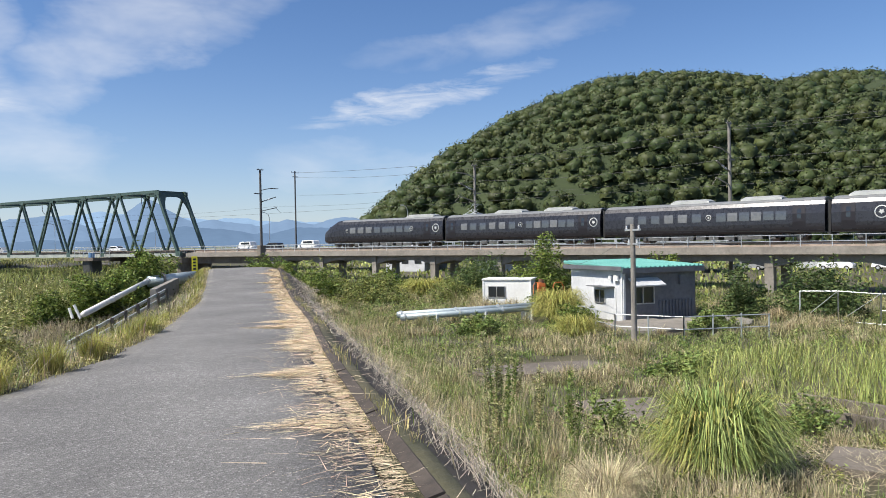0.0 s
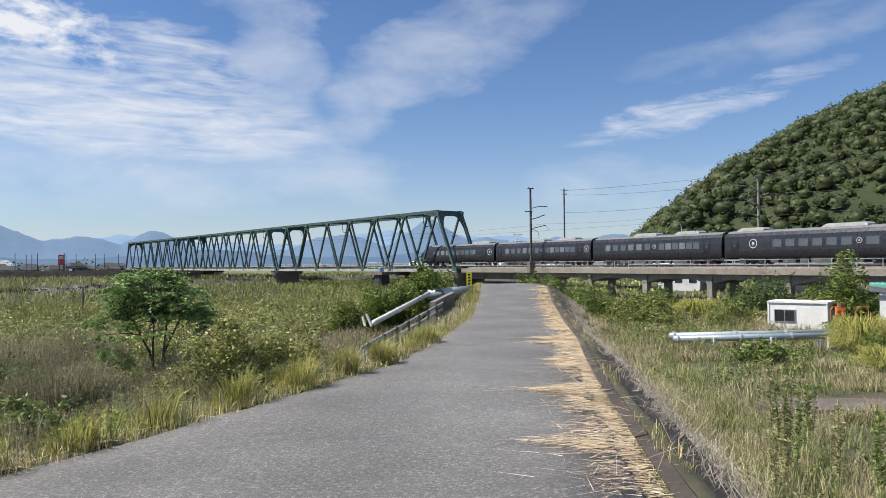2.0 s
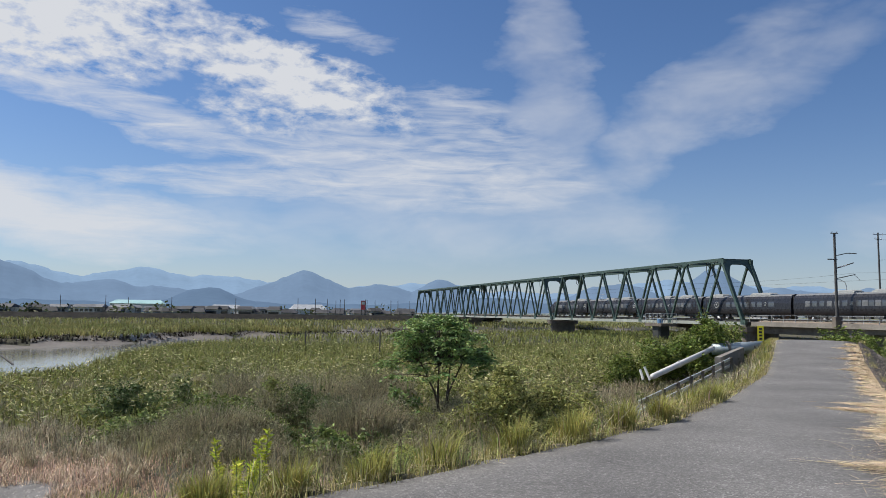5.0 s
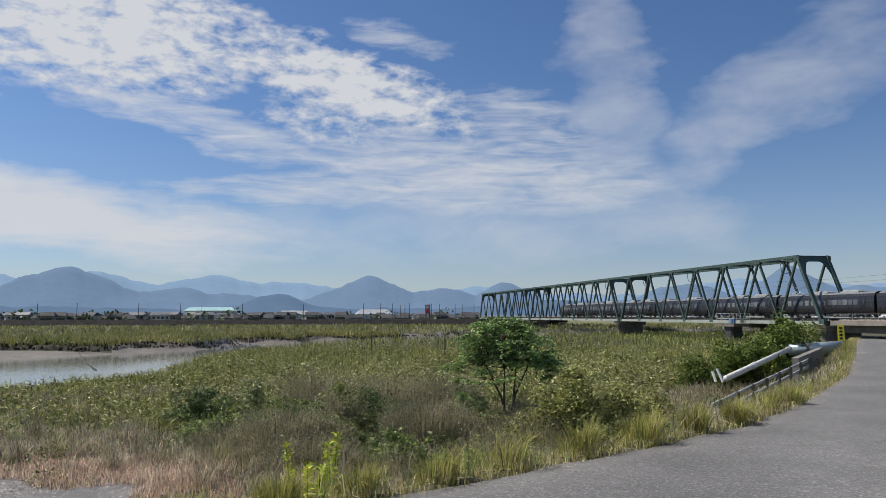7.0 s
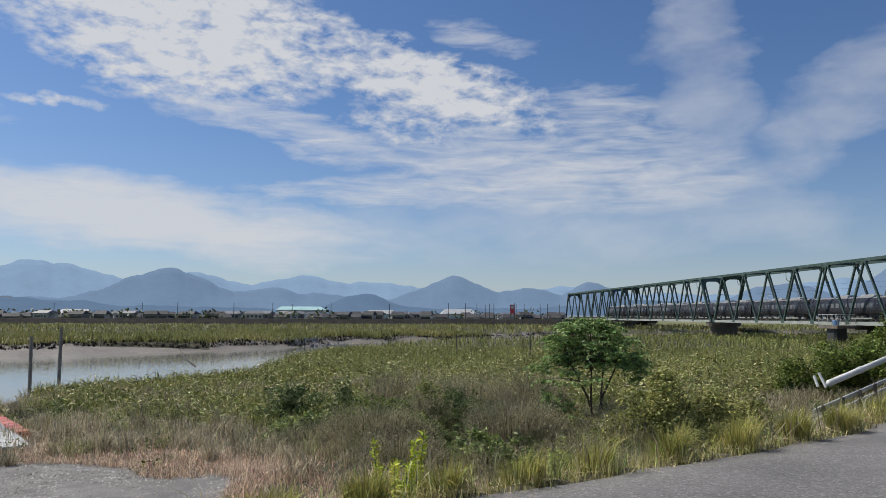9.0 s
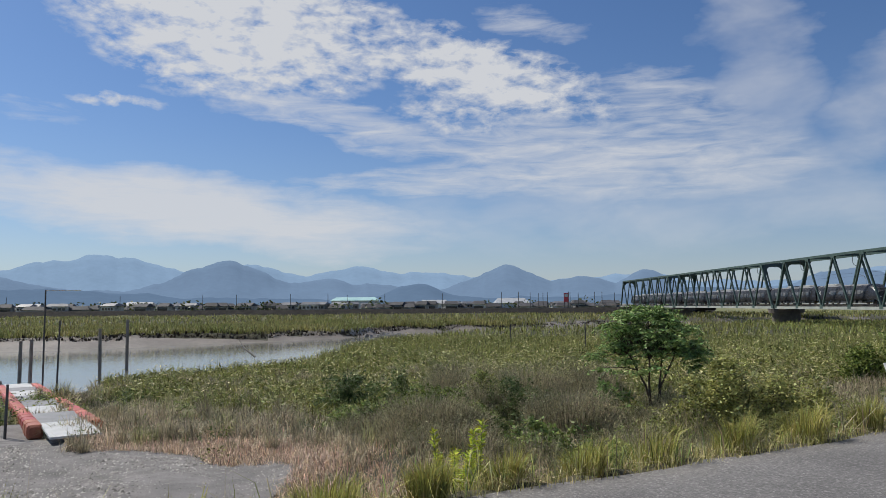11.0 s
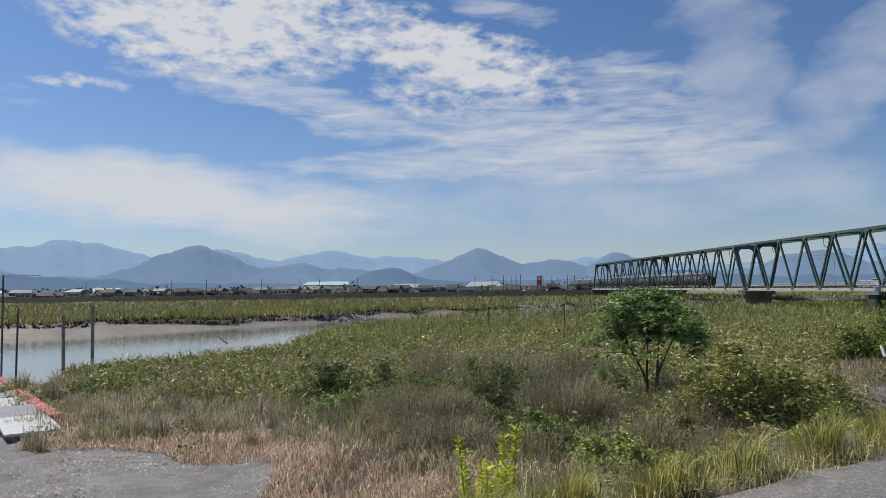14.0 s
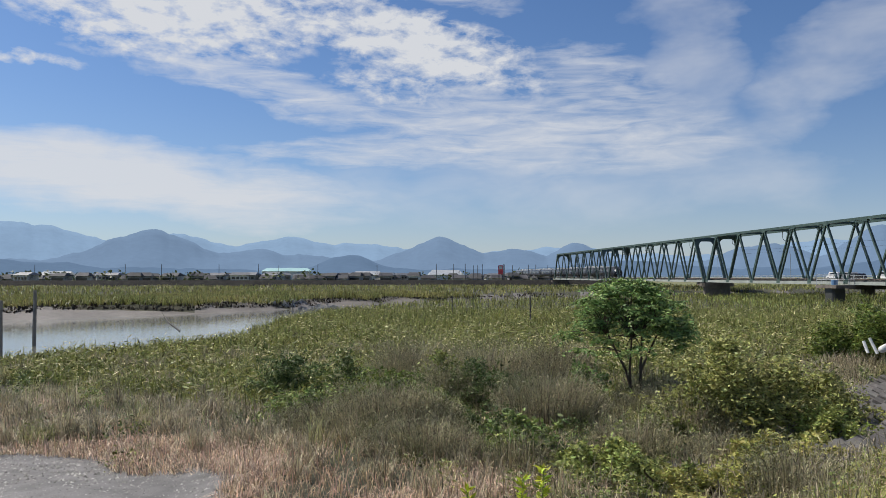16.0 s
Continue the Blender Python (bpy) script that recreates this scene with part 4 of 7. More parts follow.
def patchy(x, y, size, seed=0.0):
    """A soft 0 to 1 pattern over the ground."""
    v = np.sin(x / size + 1.7 * np.sin(y / size * 0.8 + seed)) + np.sin(y / size * 1.3 + 1.1 * np.sin(x / size * 0.7 + 2 * seed)) + 0.6 * np.sin((x + y) / size * 2.3 + seed)
    return np.clip(0.5 + v / 5.2, 0, 1)


def grass(name, x, y, h, w, mat, rng, label, lean=0.35, turn=None, z=None):
    z = land(x, y) if z is None else z
    V, T = blade_arrays(x, y, z, h, w, rng, lean, turn)
    single(name, raw_mesh(name, V, T, mat), None, label, "grass", kind="stuff")


def in_lot(p, q):
    """Inside the bare gravel yard."""
    edge = 9.6 + 1.1 * np.sin(p * 0.45) + 0.5 * np.sin(p * 1.3)
    return (p > 12.6 + 0.5 * np.sin(q * 0.9)) & (q < edge) & (q > -16) & (p < 31)


def build_grass():
    rng = np.random.default_rng(11)
    # tufts beside the pavement, and on the verge beyond
    parts_t = []
    q = -8.0
    while q < 44:
        for k in range(2):
            if k and rng.random() < 0.65:
                continue
            off = rng.uniform(0.2, 0.5) if k == 0 else rng.uniform(0.8, 1.8)
            n = int(rng.integers(320, 620) * (1.0 if q < 20 else 0.6))
            p0 = road_left(q) + off
            r = rng.uniform(0.13, 0.26)
            a = rng.uniform(0, 2 * np.pi, n)
            rr = r * np.sqrt(rng.random(n))
            x, y = road_xy(p0 + 0.0 * a, q + rng.uniform(-0.1, 0.1) + 0.0 * a)
            x, y = x + rr * np.sin(a), y + rr * np.cos(a)
            h = rng.uniform(0.35, 0.75, n) * rng.uniform(0.5, 0.95) * np.interp(q, [0, 5, 8, 16, 19], [0.8, 1.0, 1.05, 0.85, 0.55])
            parts_t.append(blade_arrays(x, y, land(x, y), h, rng.uniform(0.006, 0.012, n), rng, 0.48, a + rng.normal(0, 0.5, n)))
        q += rng.uniform(0.6, 1.4)
    single("verge_tufts", raw_mesh("verge_tufts", *join_arrays(parts_t), G["tuft"]), None, "yellow-green grass tufts along the asphalt edge", "grass", kind="stuff")
    # short verge grass that frays the pavement's edges
    n = 34000
    q = rng.uniform(-4, 46, n)
    off = np.abs(rng.normal(0, 0.75, n)) - 0.06
    side = rng.random(n) < 0.8
    p = np.where(side, road_left(q) + off * 1.4, road_right(q) - 0.35 + 0.12 * rng.normal(0, 1, n))
    keep = side | ((patchy(p * 0, q, 0.7, 1.0) > 0.62) & (rng.random(n) < 0.45))
    p, q = p[keep], q[keep]
    x, y = road_xy(p, q)
    z = np.maximum(land(x, y), np.where((p < road_left(q)) & (p > road_right(q)), road_z(q), -9))
    grass("verge_grass", x, y, rng.uniform(0.05, 0.22, len(x)), rng.uniform(0.005, 0.011, len(x)), G["verge"], rng, "short yellow verge grass along the asphalt", 0.75, z=z)
    # meadow on the slope towards the marsh
    p, q, x, y = scatter_pq(rng, 190000, 1.9, 34, -12, 40)
    near = np.hypot(x, y - 3)
    out = ~((p > road_left(q) + 2.0) & (p < road_left(q) + 5.4) & (q > 19) & (q < 37)) & (p > road_left(q) + 0.15) & ~in_lot(p, q) & (rng.random(len(p)) < np.clip(13 / near, 0.3, 1))
    p, q, x, y, near = p[out], q[out], x[out], y[out], near[out]
    dry = np.exp(-((p - 15) / 9.0) ** 2 - ((q - 9.5) / 5.0) ** 2) + 0.35 * (patchy(x, y, 2.4, 1.0) - 0.5)
    u = rng.random(len(p))
    kind = np.where(u < dry * 1.5, 0, np.where(patchy(x, y, 3.1, 4.0) + rng.normal(0, 0.15, len(p)) > 0.60, 2, np.where(rng.random(len(p)) < 0.35, 3, 1)))
    for k, nm, mt, h0, h1, lab in ((0, "dry_grass", "brown", 0.15, 0.5, "pinkish brown dry grass round the gravel yard"), (1, "meadow_grass", "meadow", 0.2, 0.6, "olive and straw coloured meadow grass"),
                                   (2, "brush", "grey", 0.3, 0.8, "grey-brown wiry brush"), (3, "green_weeds", "green", 0.15, 0.5, "fresh green weeds among the grass")):
        m = kind == k
        n = m.sum()
        grass(nm, x[m], y[m], rng.uniform(h0, h1, n), rng.uniform(0.007, 0.016, n) * (0.7 + near[m] / 22), G[mt], rng, lab, 0.75)
    # matted dry grass lying round the yard
    p, q, x, y = scatter_pq(rng, 120000, 7.5, 33, 0, 17)
    edge = 9.6 + 1.1 * np.sin(p * 0.45) + 0.5 * np.sin(p * 1.3)
    gap = np.where(p > 12.6, q - edge, 12.6 - p)
    ok = ~in_lot(p, q) & (p > road_left(q) + 2.4) & (gap > -0.3) & (gap < 1.2 + 3.4 * patchy(x, y, 2.1, 1.5)) & (rng.random(len(p)) < np.clip(1.15 - gap / 5, 0.25, 1))
    x, y = x[ok], y[ok]
    lift = 0.6 + 0.9 * patchy(x, y, 0.8, 6.0)
    grass("matted_grass", x, y, rng.uniform(0.12, 0.42, len(x)) * lift, rng.uniform(0.010, 0.022, len(x)), G["mat"], rng, "pinkish matted dry grass round the gravel yard", 0.95)
    # small leafy mounds and wiry brush mounds, packed over the slope and the marsh edge
    n = 2600
    p, q, x, y = scatter_pq(rng, n, 2.5, 40, -8, 46)
    ok = ~((p > road_left(q) + 1.7) & (p < road_left(q) + 5.6) & (q > 19) & (q < 37)) & (p > road_left(q) + 1.3 + rng.random(n)) & ~in_lot(p, q) & (np.hypot(x, y) < 46) & (rng.random(n) < np.where(np.exp(-((p - 15) / 8.0) ** 2 - ((q - 9.0) / 4.0) ** 2) > 0.35, 0.25, 1.0))
    p, q, x, y = p[ok], q[ok], x[ok], y[ok]
    tone = patchy(x, y, 3.4, 7.0) + rng.normal(0, 0.2, len(x))
    bins = {"green": [], "dark": [], "meadow": [], "grey": [], "olive_bush": []}
    for i in range(len(x)):
        dd = math.hypot(x[i], y[i])
        big = np.interp(dd, [8, 20, 45], [0.5, 1.0, 1.25])
        r, hh = rng.uniform(0.25, 0.7) * big, rng.uniform(0.25, 0.8) * big
        z0 = float(land(x[i], y[i]))
        mt = "green" if tone[i] < 0.32 else "dark" if tone[i] < 0.45 else "olive_bush" if tone[i] < 0.55 else "meadow" if tone[i] < 0.63 else "grey"
        if mt in ("grey", "meadow"):
            m = int(90 * big)
            t = rng.uniform(0, 6.28, m)
            bx, by = x[i] + rng.normal(0, r * 0.3, m), y[i] + rng.normal(0, r * 0.3, m)
            bins[mt].append(blade_arrays(bx, by, np.full(m, z0), hh * rng.uniform(0.7, 1.4, m), np.full(m, 0.006 + dd * 0.0005), rng, 0.7))
        else:
            m = int(95 * big)
            o = rng.normal(0, 1, (m, 3))
            o /= np.linalg.norm(o, axis=1)[:, None]
            o = o * rng.uniform(0.5, 1, m)[:, None] * [r, r, hh] * rng.uniform(0.8, 1.2, 3)
            o[:, 2] = np.abs(o[:, 2])
            bins[mt].append(leaf_arrays(o + [x[i], y[i], z0], 0.06 + dd * 0.0018, rng, 0.9))
    for mt, lab in (("green", "fresh green leafy weed mounds"), ("dark", "dark green leafy weed mounds"), ("olive_bush", "olive leafy weed mounds"), ("meadow", "pale wiry grass mounds"), ("grey", "grey-brown wiry brush mounds")):
        single("weed_mounds", raw_mesh("weed_mounds", *join_arrays(bins[mt]), G[mt]), None, lab + " on the slope", "weeds", kind="stuff")
    # the same kinds of mounds on the low ground to the right
    n = 3200
    p, q, x, y = scatter_pq(rng, n, -34, -3.4, -6, 62)
    far_off = rng.random(n) < np.clip(24 / np.hypot(x, y), 0.45, 1)
    p, q, x, y = p[far_off], q[far_off], x[far_off], y[far_off]
    bare = (np.hypot((x - 20) / 3.0, (y - 16.4) / 1.3) < 1) | (np.hypot((x - 16.9) / 1.7, (y - 10.8) / 1.6) < 1) | (np.hypot((x - 15.5) / 1.6, (y - 4.6) / 1.4) < 1) | ((x > 31) & (x < 40) & (y > 16) & (y < 28)) | (np.hypot((x - 25.5) / 6.0, (y - 7.0) / 5.5) < 1)
    x, y, p = x[~bare], y[~bare], p[~bare]
    tone = patchy(x, y, 2.8, 5.0) + rng.normal(0, 0.22, len(x)) + np.where(p > -6.5, 0.2, 0)
    bins = {"green": [], "olive_bush": [], "meadow": [], "straw_tuft": []}
    for i in range(len(x)):
        dd = math.hypot(x[i], y[i])
        big = np.interp(dd, [6, 20, 60], [0.45, 0.85, 1.5])
        r, hh = rng.uniform(0.25, 0.7) * big, rng.uniform(0.2, 0.7) * big
        z0 = float(land(x[i], y[i]))
        mt = "green" if tone[i] < 0.42 else "olive_bush" if tone[i] < 0.52 else "meadow" if tone[i] < 0.68 else "straw_tuft"
        if mt in ("straw_tuft", "meadow"):
            m = int(100 * big)
            bx, by = x[i] + rng.normal(0, r * 0.35, m), y[i] + rng.normal(0, r * 0.35, m)
            bins[mt].append(blade_arrays(bx, by, np.full(m, z0), hh * rng.uniform(0.7, 1.4, m), np.full(m, 0.006 + dd * 0.0004), rng, 0.7))
        else:
            m = int(100 * big)
            o = rng.normal(0, 1, (m, 3))
            o /= np.linalg.norm(o, axis=1)[:, None]
            o = o * rng.uniform(0.5, 1, m)[:, None] * [r, r, hh] * rng.uniform(0.8, 1.2, 3)
            o[:, 2] = np.abs(o[:, 2])
            bins[mt].append(leaf_arrays(o + [x[i], y[i], z0], 0.05 + dd * 0.0018, rng, 0.9))
    for mt, lab in (("green", "fresh green leafy weed mounds"), ("olive_bush", "olive leafy weed mounds"), ("meadow", "pale wiry grass mounds"), ("straw_tuft", "bleached dry grass mounds")):
        single("weed_mounds", raw_mesh("weed_mounds", *join_arrays(bins[mt]), G[mt]), None, lab + " below the levee", "weeds", kind="stuff")
    # reed marsh, thinner and coarser with distance
    reeds = []
    for n, r0, r1, w, hh in ((85000, 27, 48, 0.030, 1.05), (130000, 46, 95, 0.042, 1.3), (95000, 90, 300, 0.09, 1.4)):
        r = np.sqrt(rng.uniform(r0 ** 2, r1 ** 2, n))
        a = np.radians(rng.uniform(-62, 34, n))
        x, y = r * np.sin(a), r * np.cos(a)
        p, q = road_pq(x, y)
        ok = (p > road_left(q) + 7.5 + 2 * patchy(x, y, 4)) & (river_reach(x, y) > 1.0 + 3 * patchy(x, y, 3, 2)) & ~in_lot(p, q) & (y * 0.9627 - x * 0.2705 < 300) & (river_side(x, y) > 0)
        ok &= ~((p > 20) & (p < 58) & (q < 15.5)) & ((np.degrees(a) > -40.5) | (r > 80)) & (rng.random(n) < np.clip((r - 24) / 12, 0.15, 1))
        x, y = x[ok], y[ok]
        h = hh * rng.uniform(0.55, 1.15, len(x)) * (0.75 + 0.4 * patchy(x, y, 7, 3))
        reeds.append(blade_arrays(x, y, land(x, y), h, rng.uniform(0.6, 1.3, len(x)) * w, rng, 0.6))
    # pale leaves and plumes among them
    V, T = join_arrays(reeds)
    single("reed_bed", raw_mesh("reed_bed", V, T, G["reed"]), None, "dense green and straw-tipped reeds on the marsh", "reeds", kind="stuff")
    tips = V.reshape(-1, 5, 3)[:, 4]
    # green leaves along the stems
    mids = V.reshape(-1, 5, 3)[:, 2]
    mids = mids[(rng.random(len(mids)) < 0.6) & (np.hypot(mids[:, 0], mids[:, 1]) < 62)]
    dm = np.hypot(mids[:, 0], mids[:, 1])
    single("reed_leaves", raw_mesh("reed_leaves", *leaf_arrays(mids, 0.20 + dm * 0.0035, rng, 0.7, np.array((0.2, -0.3, 0.1)), 0.2), G["reed"]), None, "narrow green reed leaves on the marsh", "reeds", kind="stuff")
    tips = tips[rng.random(len(tips)) < np.interp(np.hypot(tips[:, 0], tips[:, 1]), [45, 70, 110], [0.42, 0.2, 0.06])]
    dd = np.hypot(tips[:, 0], tips[:, 1])
    V, T = leaf_arrays(tips - [0, 0, 0.12], 0.15 + np.minimum(dd, 60) * 0.0028, rng, 0.6, np.array((0.3, -0.2, -0.15)), 0.21)
    single("reed_tips", raw_mesh("reed_tips", V, T, G["reed_tip"]), None, "pale straw-coloured reed tips over the marsh", "reeds", kind="stuff")
    # far bank, thickest along its lip
    for n, r1, name, lab in ((60000, 420, "far_bank_reeds", "band of yellow-green reeds on the far river bank"), (260000, 170, "bank_edge_reeds", "dense reeds hanging over the far bank's muddy lip")):
        r, a = np.sqrt(rng.uniform(70 ** 2, r1 ** 2, n)), np.radians(rng.uniform(-66, 34, n))
        x, y = r * np.sin(a), r * np.cos(a)
        far = y * 0.9627 - x * 0.2705
        reach = river_reach(x, y)
        ok = (reach > bank_lip(x, y) + 0.2 + 0.8 * patchy(x, y, 2.0)) & (far < 304) & (river_side(x, y) < 0)
        ok &= (reach < 40) | (r1 > 400)
        x, y = x[ok], y[ok]
        h = rng.uniform(0.7, 1.5, len(x)) * (0.7 + 0.6 * patchy(x, y, 9, 2))
        grass(name, x, y, h, rng.uniform(0.06, 0.15, len(x)) * (1.0 if r1 < 400 else 2.0), G["reed_far"], rng, lab, 0.6)
    # dark blades added as the undercut's shade below the far lip
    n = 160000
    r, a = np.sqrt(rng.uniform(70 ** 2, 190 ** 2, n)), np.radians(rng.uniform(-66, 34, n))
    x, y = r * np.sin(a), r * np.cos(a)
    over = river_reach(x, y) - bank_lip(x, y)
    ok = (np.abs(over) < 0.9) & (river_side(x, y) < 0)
    x, y = x[ok], y[ok]
    grass("lip_shade_blades", x, y, rng.uniform(0.25, 0.6, len(x)), rng.uniform(0.15, 0.4, len(x)), G["lip_shade"], rng, "dark brown blades standing in for the shade under the bank's lip", 0.8)
    # right-hand slope
    p, q, x, y = scatter_pq(rng, 78000, -7.0, -1.75, -6, 62)
    ok = (patchy(x, y, 1.1, 5) > 0.2) & ((p < road_right(q) - 1.75 + 0.35 * patchy(x, y, 0.5, 2)) | ((rng.random(len(p)) < 0.02) & (p < road_right(q) - 0.9)))
    p, q, x, y = p[ok], q[ok], x[ok], y[ok]
    u = rng.random(len(p))
    m = u < np.where(p > -4.2, 0.6, 0.32)
    grass("slope_dry_grass", x[m], y[m], rng.uniform(0.2, 0.6, m.sum()), rng.uniform(0.006, 0.014, m.sum()), G["straw_tuft"], rng, "bleached grass on the levee slope", 0.8)
    grass("slope_green_grass", x[~m], y[~m], rng.uniform(0.2, 0.55, (~m).sum()), rng.uniform(0.008, 0.018, (~m).sum()), G["green"], rng, "green grass on the levee slope", 0.8)
    # taller bleached grass, thickest on the near part of the slope
    p, q, x, y = scatter_pq(rng, 34000, -8.5, -2.0, -2, 30)
    ok = (p < road_right(q) - 1.6) & (patchy(x, y, 0.9, 8) + rng.normal(0, 0.12, len(p)) > 0.5) & (rng.random(len(p)) < np.clip(1.3 - q / 26, 0.2, 1))
    x, y, q = x[ok], y[ok], q[ok]
    grass("bleached_tall_grass", x, y, rng.uniform(0.35, 1.05, len(x)) * (0.6 + 0.5 * patchy(x, y, 0.7, 1)), rng.uniform(0.004, 0.008, len(x)) + np.abs(q) * 0.00015, G["bleached"], rng, "tall bleached dry grass on the levee slope", 0.55)
    # yellow-green grass on the verge towards the marsh
    p, q, x, y = scatter_pq(rng, 85000, 2.0, 10.5, 1, 24)
    off = p - road_left(q)
    ok = (off > 0.1) & (off < np.interp(q, [0, 18, 20], [4.6, 4.6, 1.7])) & (patchy(x, y, 0.6, 3) + rng.normal(0, 0.15, len(p)) > np.where(off < 0.9, 0.72, 0.5))
    x, y = x[ok], y[ok]
    grass("verge_meadow", x, y, rng.uniform(0.10, 0.36, len(x)), rng.uniform(0.004, 0.009, len(x)), G["tuft"], rng, "yellow-green grass on the verge above the marsh", 0.7)
    # bright creeper and weeds below the verge
    p, q, x, y = scatter_pq(rng, 60000, 2.5, 11, 7, 19)
    off = p - road_left(q)
    ok = (off > 1.0) & (off < 4.8) & (patchy(x, y, 0.9, 2.5) + rng.normal(0, 0.1, len(p)) > 0.42)
    x, y = x[ok], y[ok]
    z = land(x, y) + rng.uniform(0.05, 0.5, len(x)) * patchy(x, y, 0.6, 4.0)
    u = rng.random(len(x)) < 0.5
    for m, mt in ((u, "bright"), (~u, "tuft")):
        single("creeper", raw_mesh("creeper", *leaf_arrays(np.c_[x, y, z][m], 0.085, rng, 0.9), G[mt]), None, "bright yellow-green creeper below the road verge", "creeper", kind="stuff")
    # low ground towards the viaduct
    p, q, x, y = scatter_pq(rng, 150000, -46, -5.6, -8, 66)
    dist = np.hypot(x, y)
    bare = (np.hypot((x - 20) / 3.2, (y - 16.4) / 1.3) < 1) | (np.hypot((x - 16.9) / 1.8, (y - 10.8) / 1.6) < 1) | (np.hypot((x - 15.5) / 1.6, (y - 4.6) / 1.4) < 1)
    ok = ~bare & ~((x > 31) & (x < 40) & (y > 17) & (y < 28)) & (rng.random(len(p)) < np.clip(22 / dist, 0.2, 1))
    p, q, x, y, dist = p[ok], q[ok], x[ok], y[ok], dist[ok]
    tall = np.hypot((x - 25.5) / 6.5, (y - 7.0) / 6.0) + 0.25 * (patchy(x, y, 1.5) - 0.5) < 1
    dryp = patchy(x, y, 2.7, 9.0) > 0.66
    w = 0.009 + 0.00045 * dist
    for m, nm, mt, h0, h1, lab in ((tall, "tall_green_grass", "bright", 0.5, 1.1, "bright green tall grass below the levee"), (~tall & dryp, "pale_grass", "meadow", 0.2, 0.6, "pale dry grass below the levee"), (~tall & ~dryp, "low_green_weeds", "green", 0.15, 0.5, "low green weeds below the levee")):
        grass(nm, x[m], y[m], rng.uniform(h0, h1, m.sum()), w[m] * rng.uniform(0.6, 1.3, m.sum()), G[mt], rng, lab, 0.7)
    n = 20000
    x, y = rng.uniform(25, 190, n), rng.uniform(-30, 200, n)
    ok = (np.hypot(x, y) > 62) & (hill_height(x, y) < -2)
    x, y = x[ok], y[ok]
    grass("field_grass", x, y, rng.uniform(0.3, 0.7, len(x)), rng.uniform(0.15, 0.4, len(x)), G["bright"], rng, "bright green field grass behind the viaduct", 0.4, z=np.full(len(x), -3.0))


build_grass()


def build_straw():
    """Mown straw lying in fans over the pavement's edge."""
    rng = np.random.default_rng(5)
    parts_s = []
    q = 2.2
    while q < 43:
        n = int(rng.integers(900, 2600) * np.interp(q, [0, 3.0, 4.5, 6, 8, 14, 43], [0.05, 0.3, 0.06, 0.2, 0.7, 1.0, 1.0]))
        reachp = rng.choice((0.3, 0.5, 0.95), p=(0.4, 0.3, 0.3)) * rng.uniform(0.8, 1.1)
        p0 = road_right(q) - 0.2
        pp = p0 + np.abs(rng.normal(0, 0.42, n)) * reachp
        qq = q + rng.normal(0, 0.26, n) * np.maximum(0.15, 1.3 - (pp - p0) / 0.75)
        x, y = road_xy(pp, qq)
        z = np.where(pp > road_right(qq), road_z(qq) + 0.02, land(x, y) + 0.03) + rng.uniform(0.0, 0.05, n)
        base = math.atan2(RL[0], RL[1])
        t = base + rng.normal(0, 0.42, n) + np.where(rng.random(n) < 0.3, np.pi, 0)
        L = rng.uniform(0.06, 0.36, n) * (0.7 + 0.5 * reachp)
        d = np.c_[np.sin(t), np.cos(t), rng.normal(0, 0.02, n)]
        s = np.c_[np.cos(t), -np.sin(t), rng.normal(0, 0.4, n)] * (rng.uniform(0.0014, 0.003, n) + q * 0.00014)[:, None]
        c = np.c_[x, y, z]
        V = np.stack([c - s, c + s, c + d * L[:, None]], 1).reshape(-1, 3)
        parts_s.append((V, np.arange(3 * n).reshape(-1, 3)))
        q += rng.uniform(0.6, 1.5) * np.interp(q, [0, 15, 43], [1.0, 1.0, 1.4])
    # thin litter along both edges and over the ditch
    n = 4200
    q = rng.uniform(-2, 44, n)
    side = rng.random(n)
    p = np.where(side < 0.35, road_left(q) + np.abs(rng.normal(0.0, 0.25, n)), road_right(q) + rng.normal(0.15, 0.3, n))
    x, y = road_xy(p, q)
    z = np.maximum(land(x, y) + 0.04, np.where((p < road_left(q)) & (p > road_right(q)), road_z(q) + 0.02, -9))
    t, L = rng.uniform(0, 6.28, n), rng.uniform(0.15, 0.6, n)
    d = np.c_[np.sin(t), np.cos(t), rng.normal(0, 0.1, n)]
    s = np.c_[np.cos(t), -np.sin(t), rng.normal(0, 0.3, n)] * (rng.uniform(0.0012, 0.0028, n) + np.abs(q) * 0.0001)[:, None]
    c = np.c_[x, y, z]
    V = np.stack([c - s, c + s, c + d * L[:, None]], 1).reshape(-1, 3)
    parts_s.append((V, np.arange(3 * n).reshape(-1, 3)))
    single("mown_straw", raw_mesh("mown_straw", *join_arrays(parts_s), G["straw"]), None, "mown yellow straw lying in fans on the road edge", "straw", kind="stuff")
    # bleached stalks raked down the slope facing
    n = 5200
    q = rng.uniform(-3, 44, n)
    p = road_right(q) - 0.5 - np.abs(rng.normal(1.05, 0.34, n)) * (0.75 + 0.5 * patchy(0 * q, q, 0.8, 3.0))
    x, y = road_xy(p, q)
    down = np.clip((road_right(q) - 0.34 - p) / 1.15, 0, 1.6)
    z = np.maximum(road_z(q) - 0.82 * down + 0.03, land(x, y) + 0.03) + rng.uniform(0, 0.08, n)
    t = math.atan2(RH[0], RH[1]) + np.pi + rng.normal(0.45, 0.35, n)
    L = rng.uniform(0.4, 1.5, n)
    d = np.c_[np.sin(t), np.cos(t), rng.normal(-0.12, 0.12, n)]
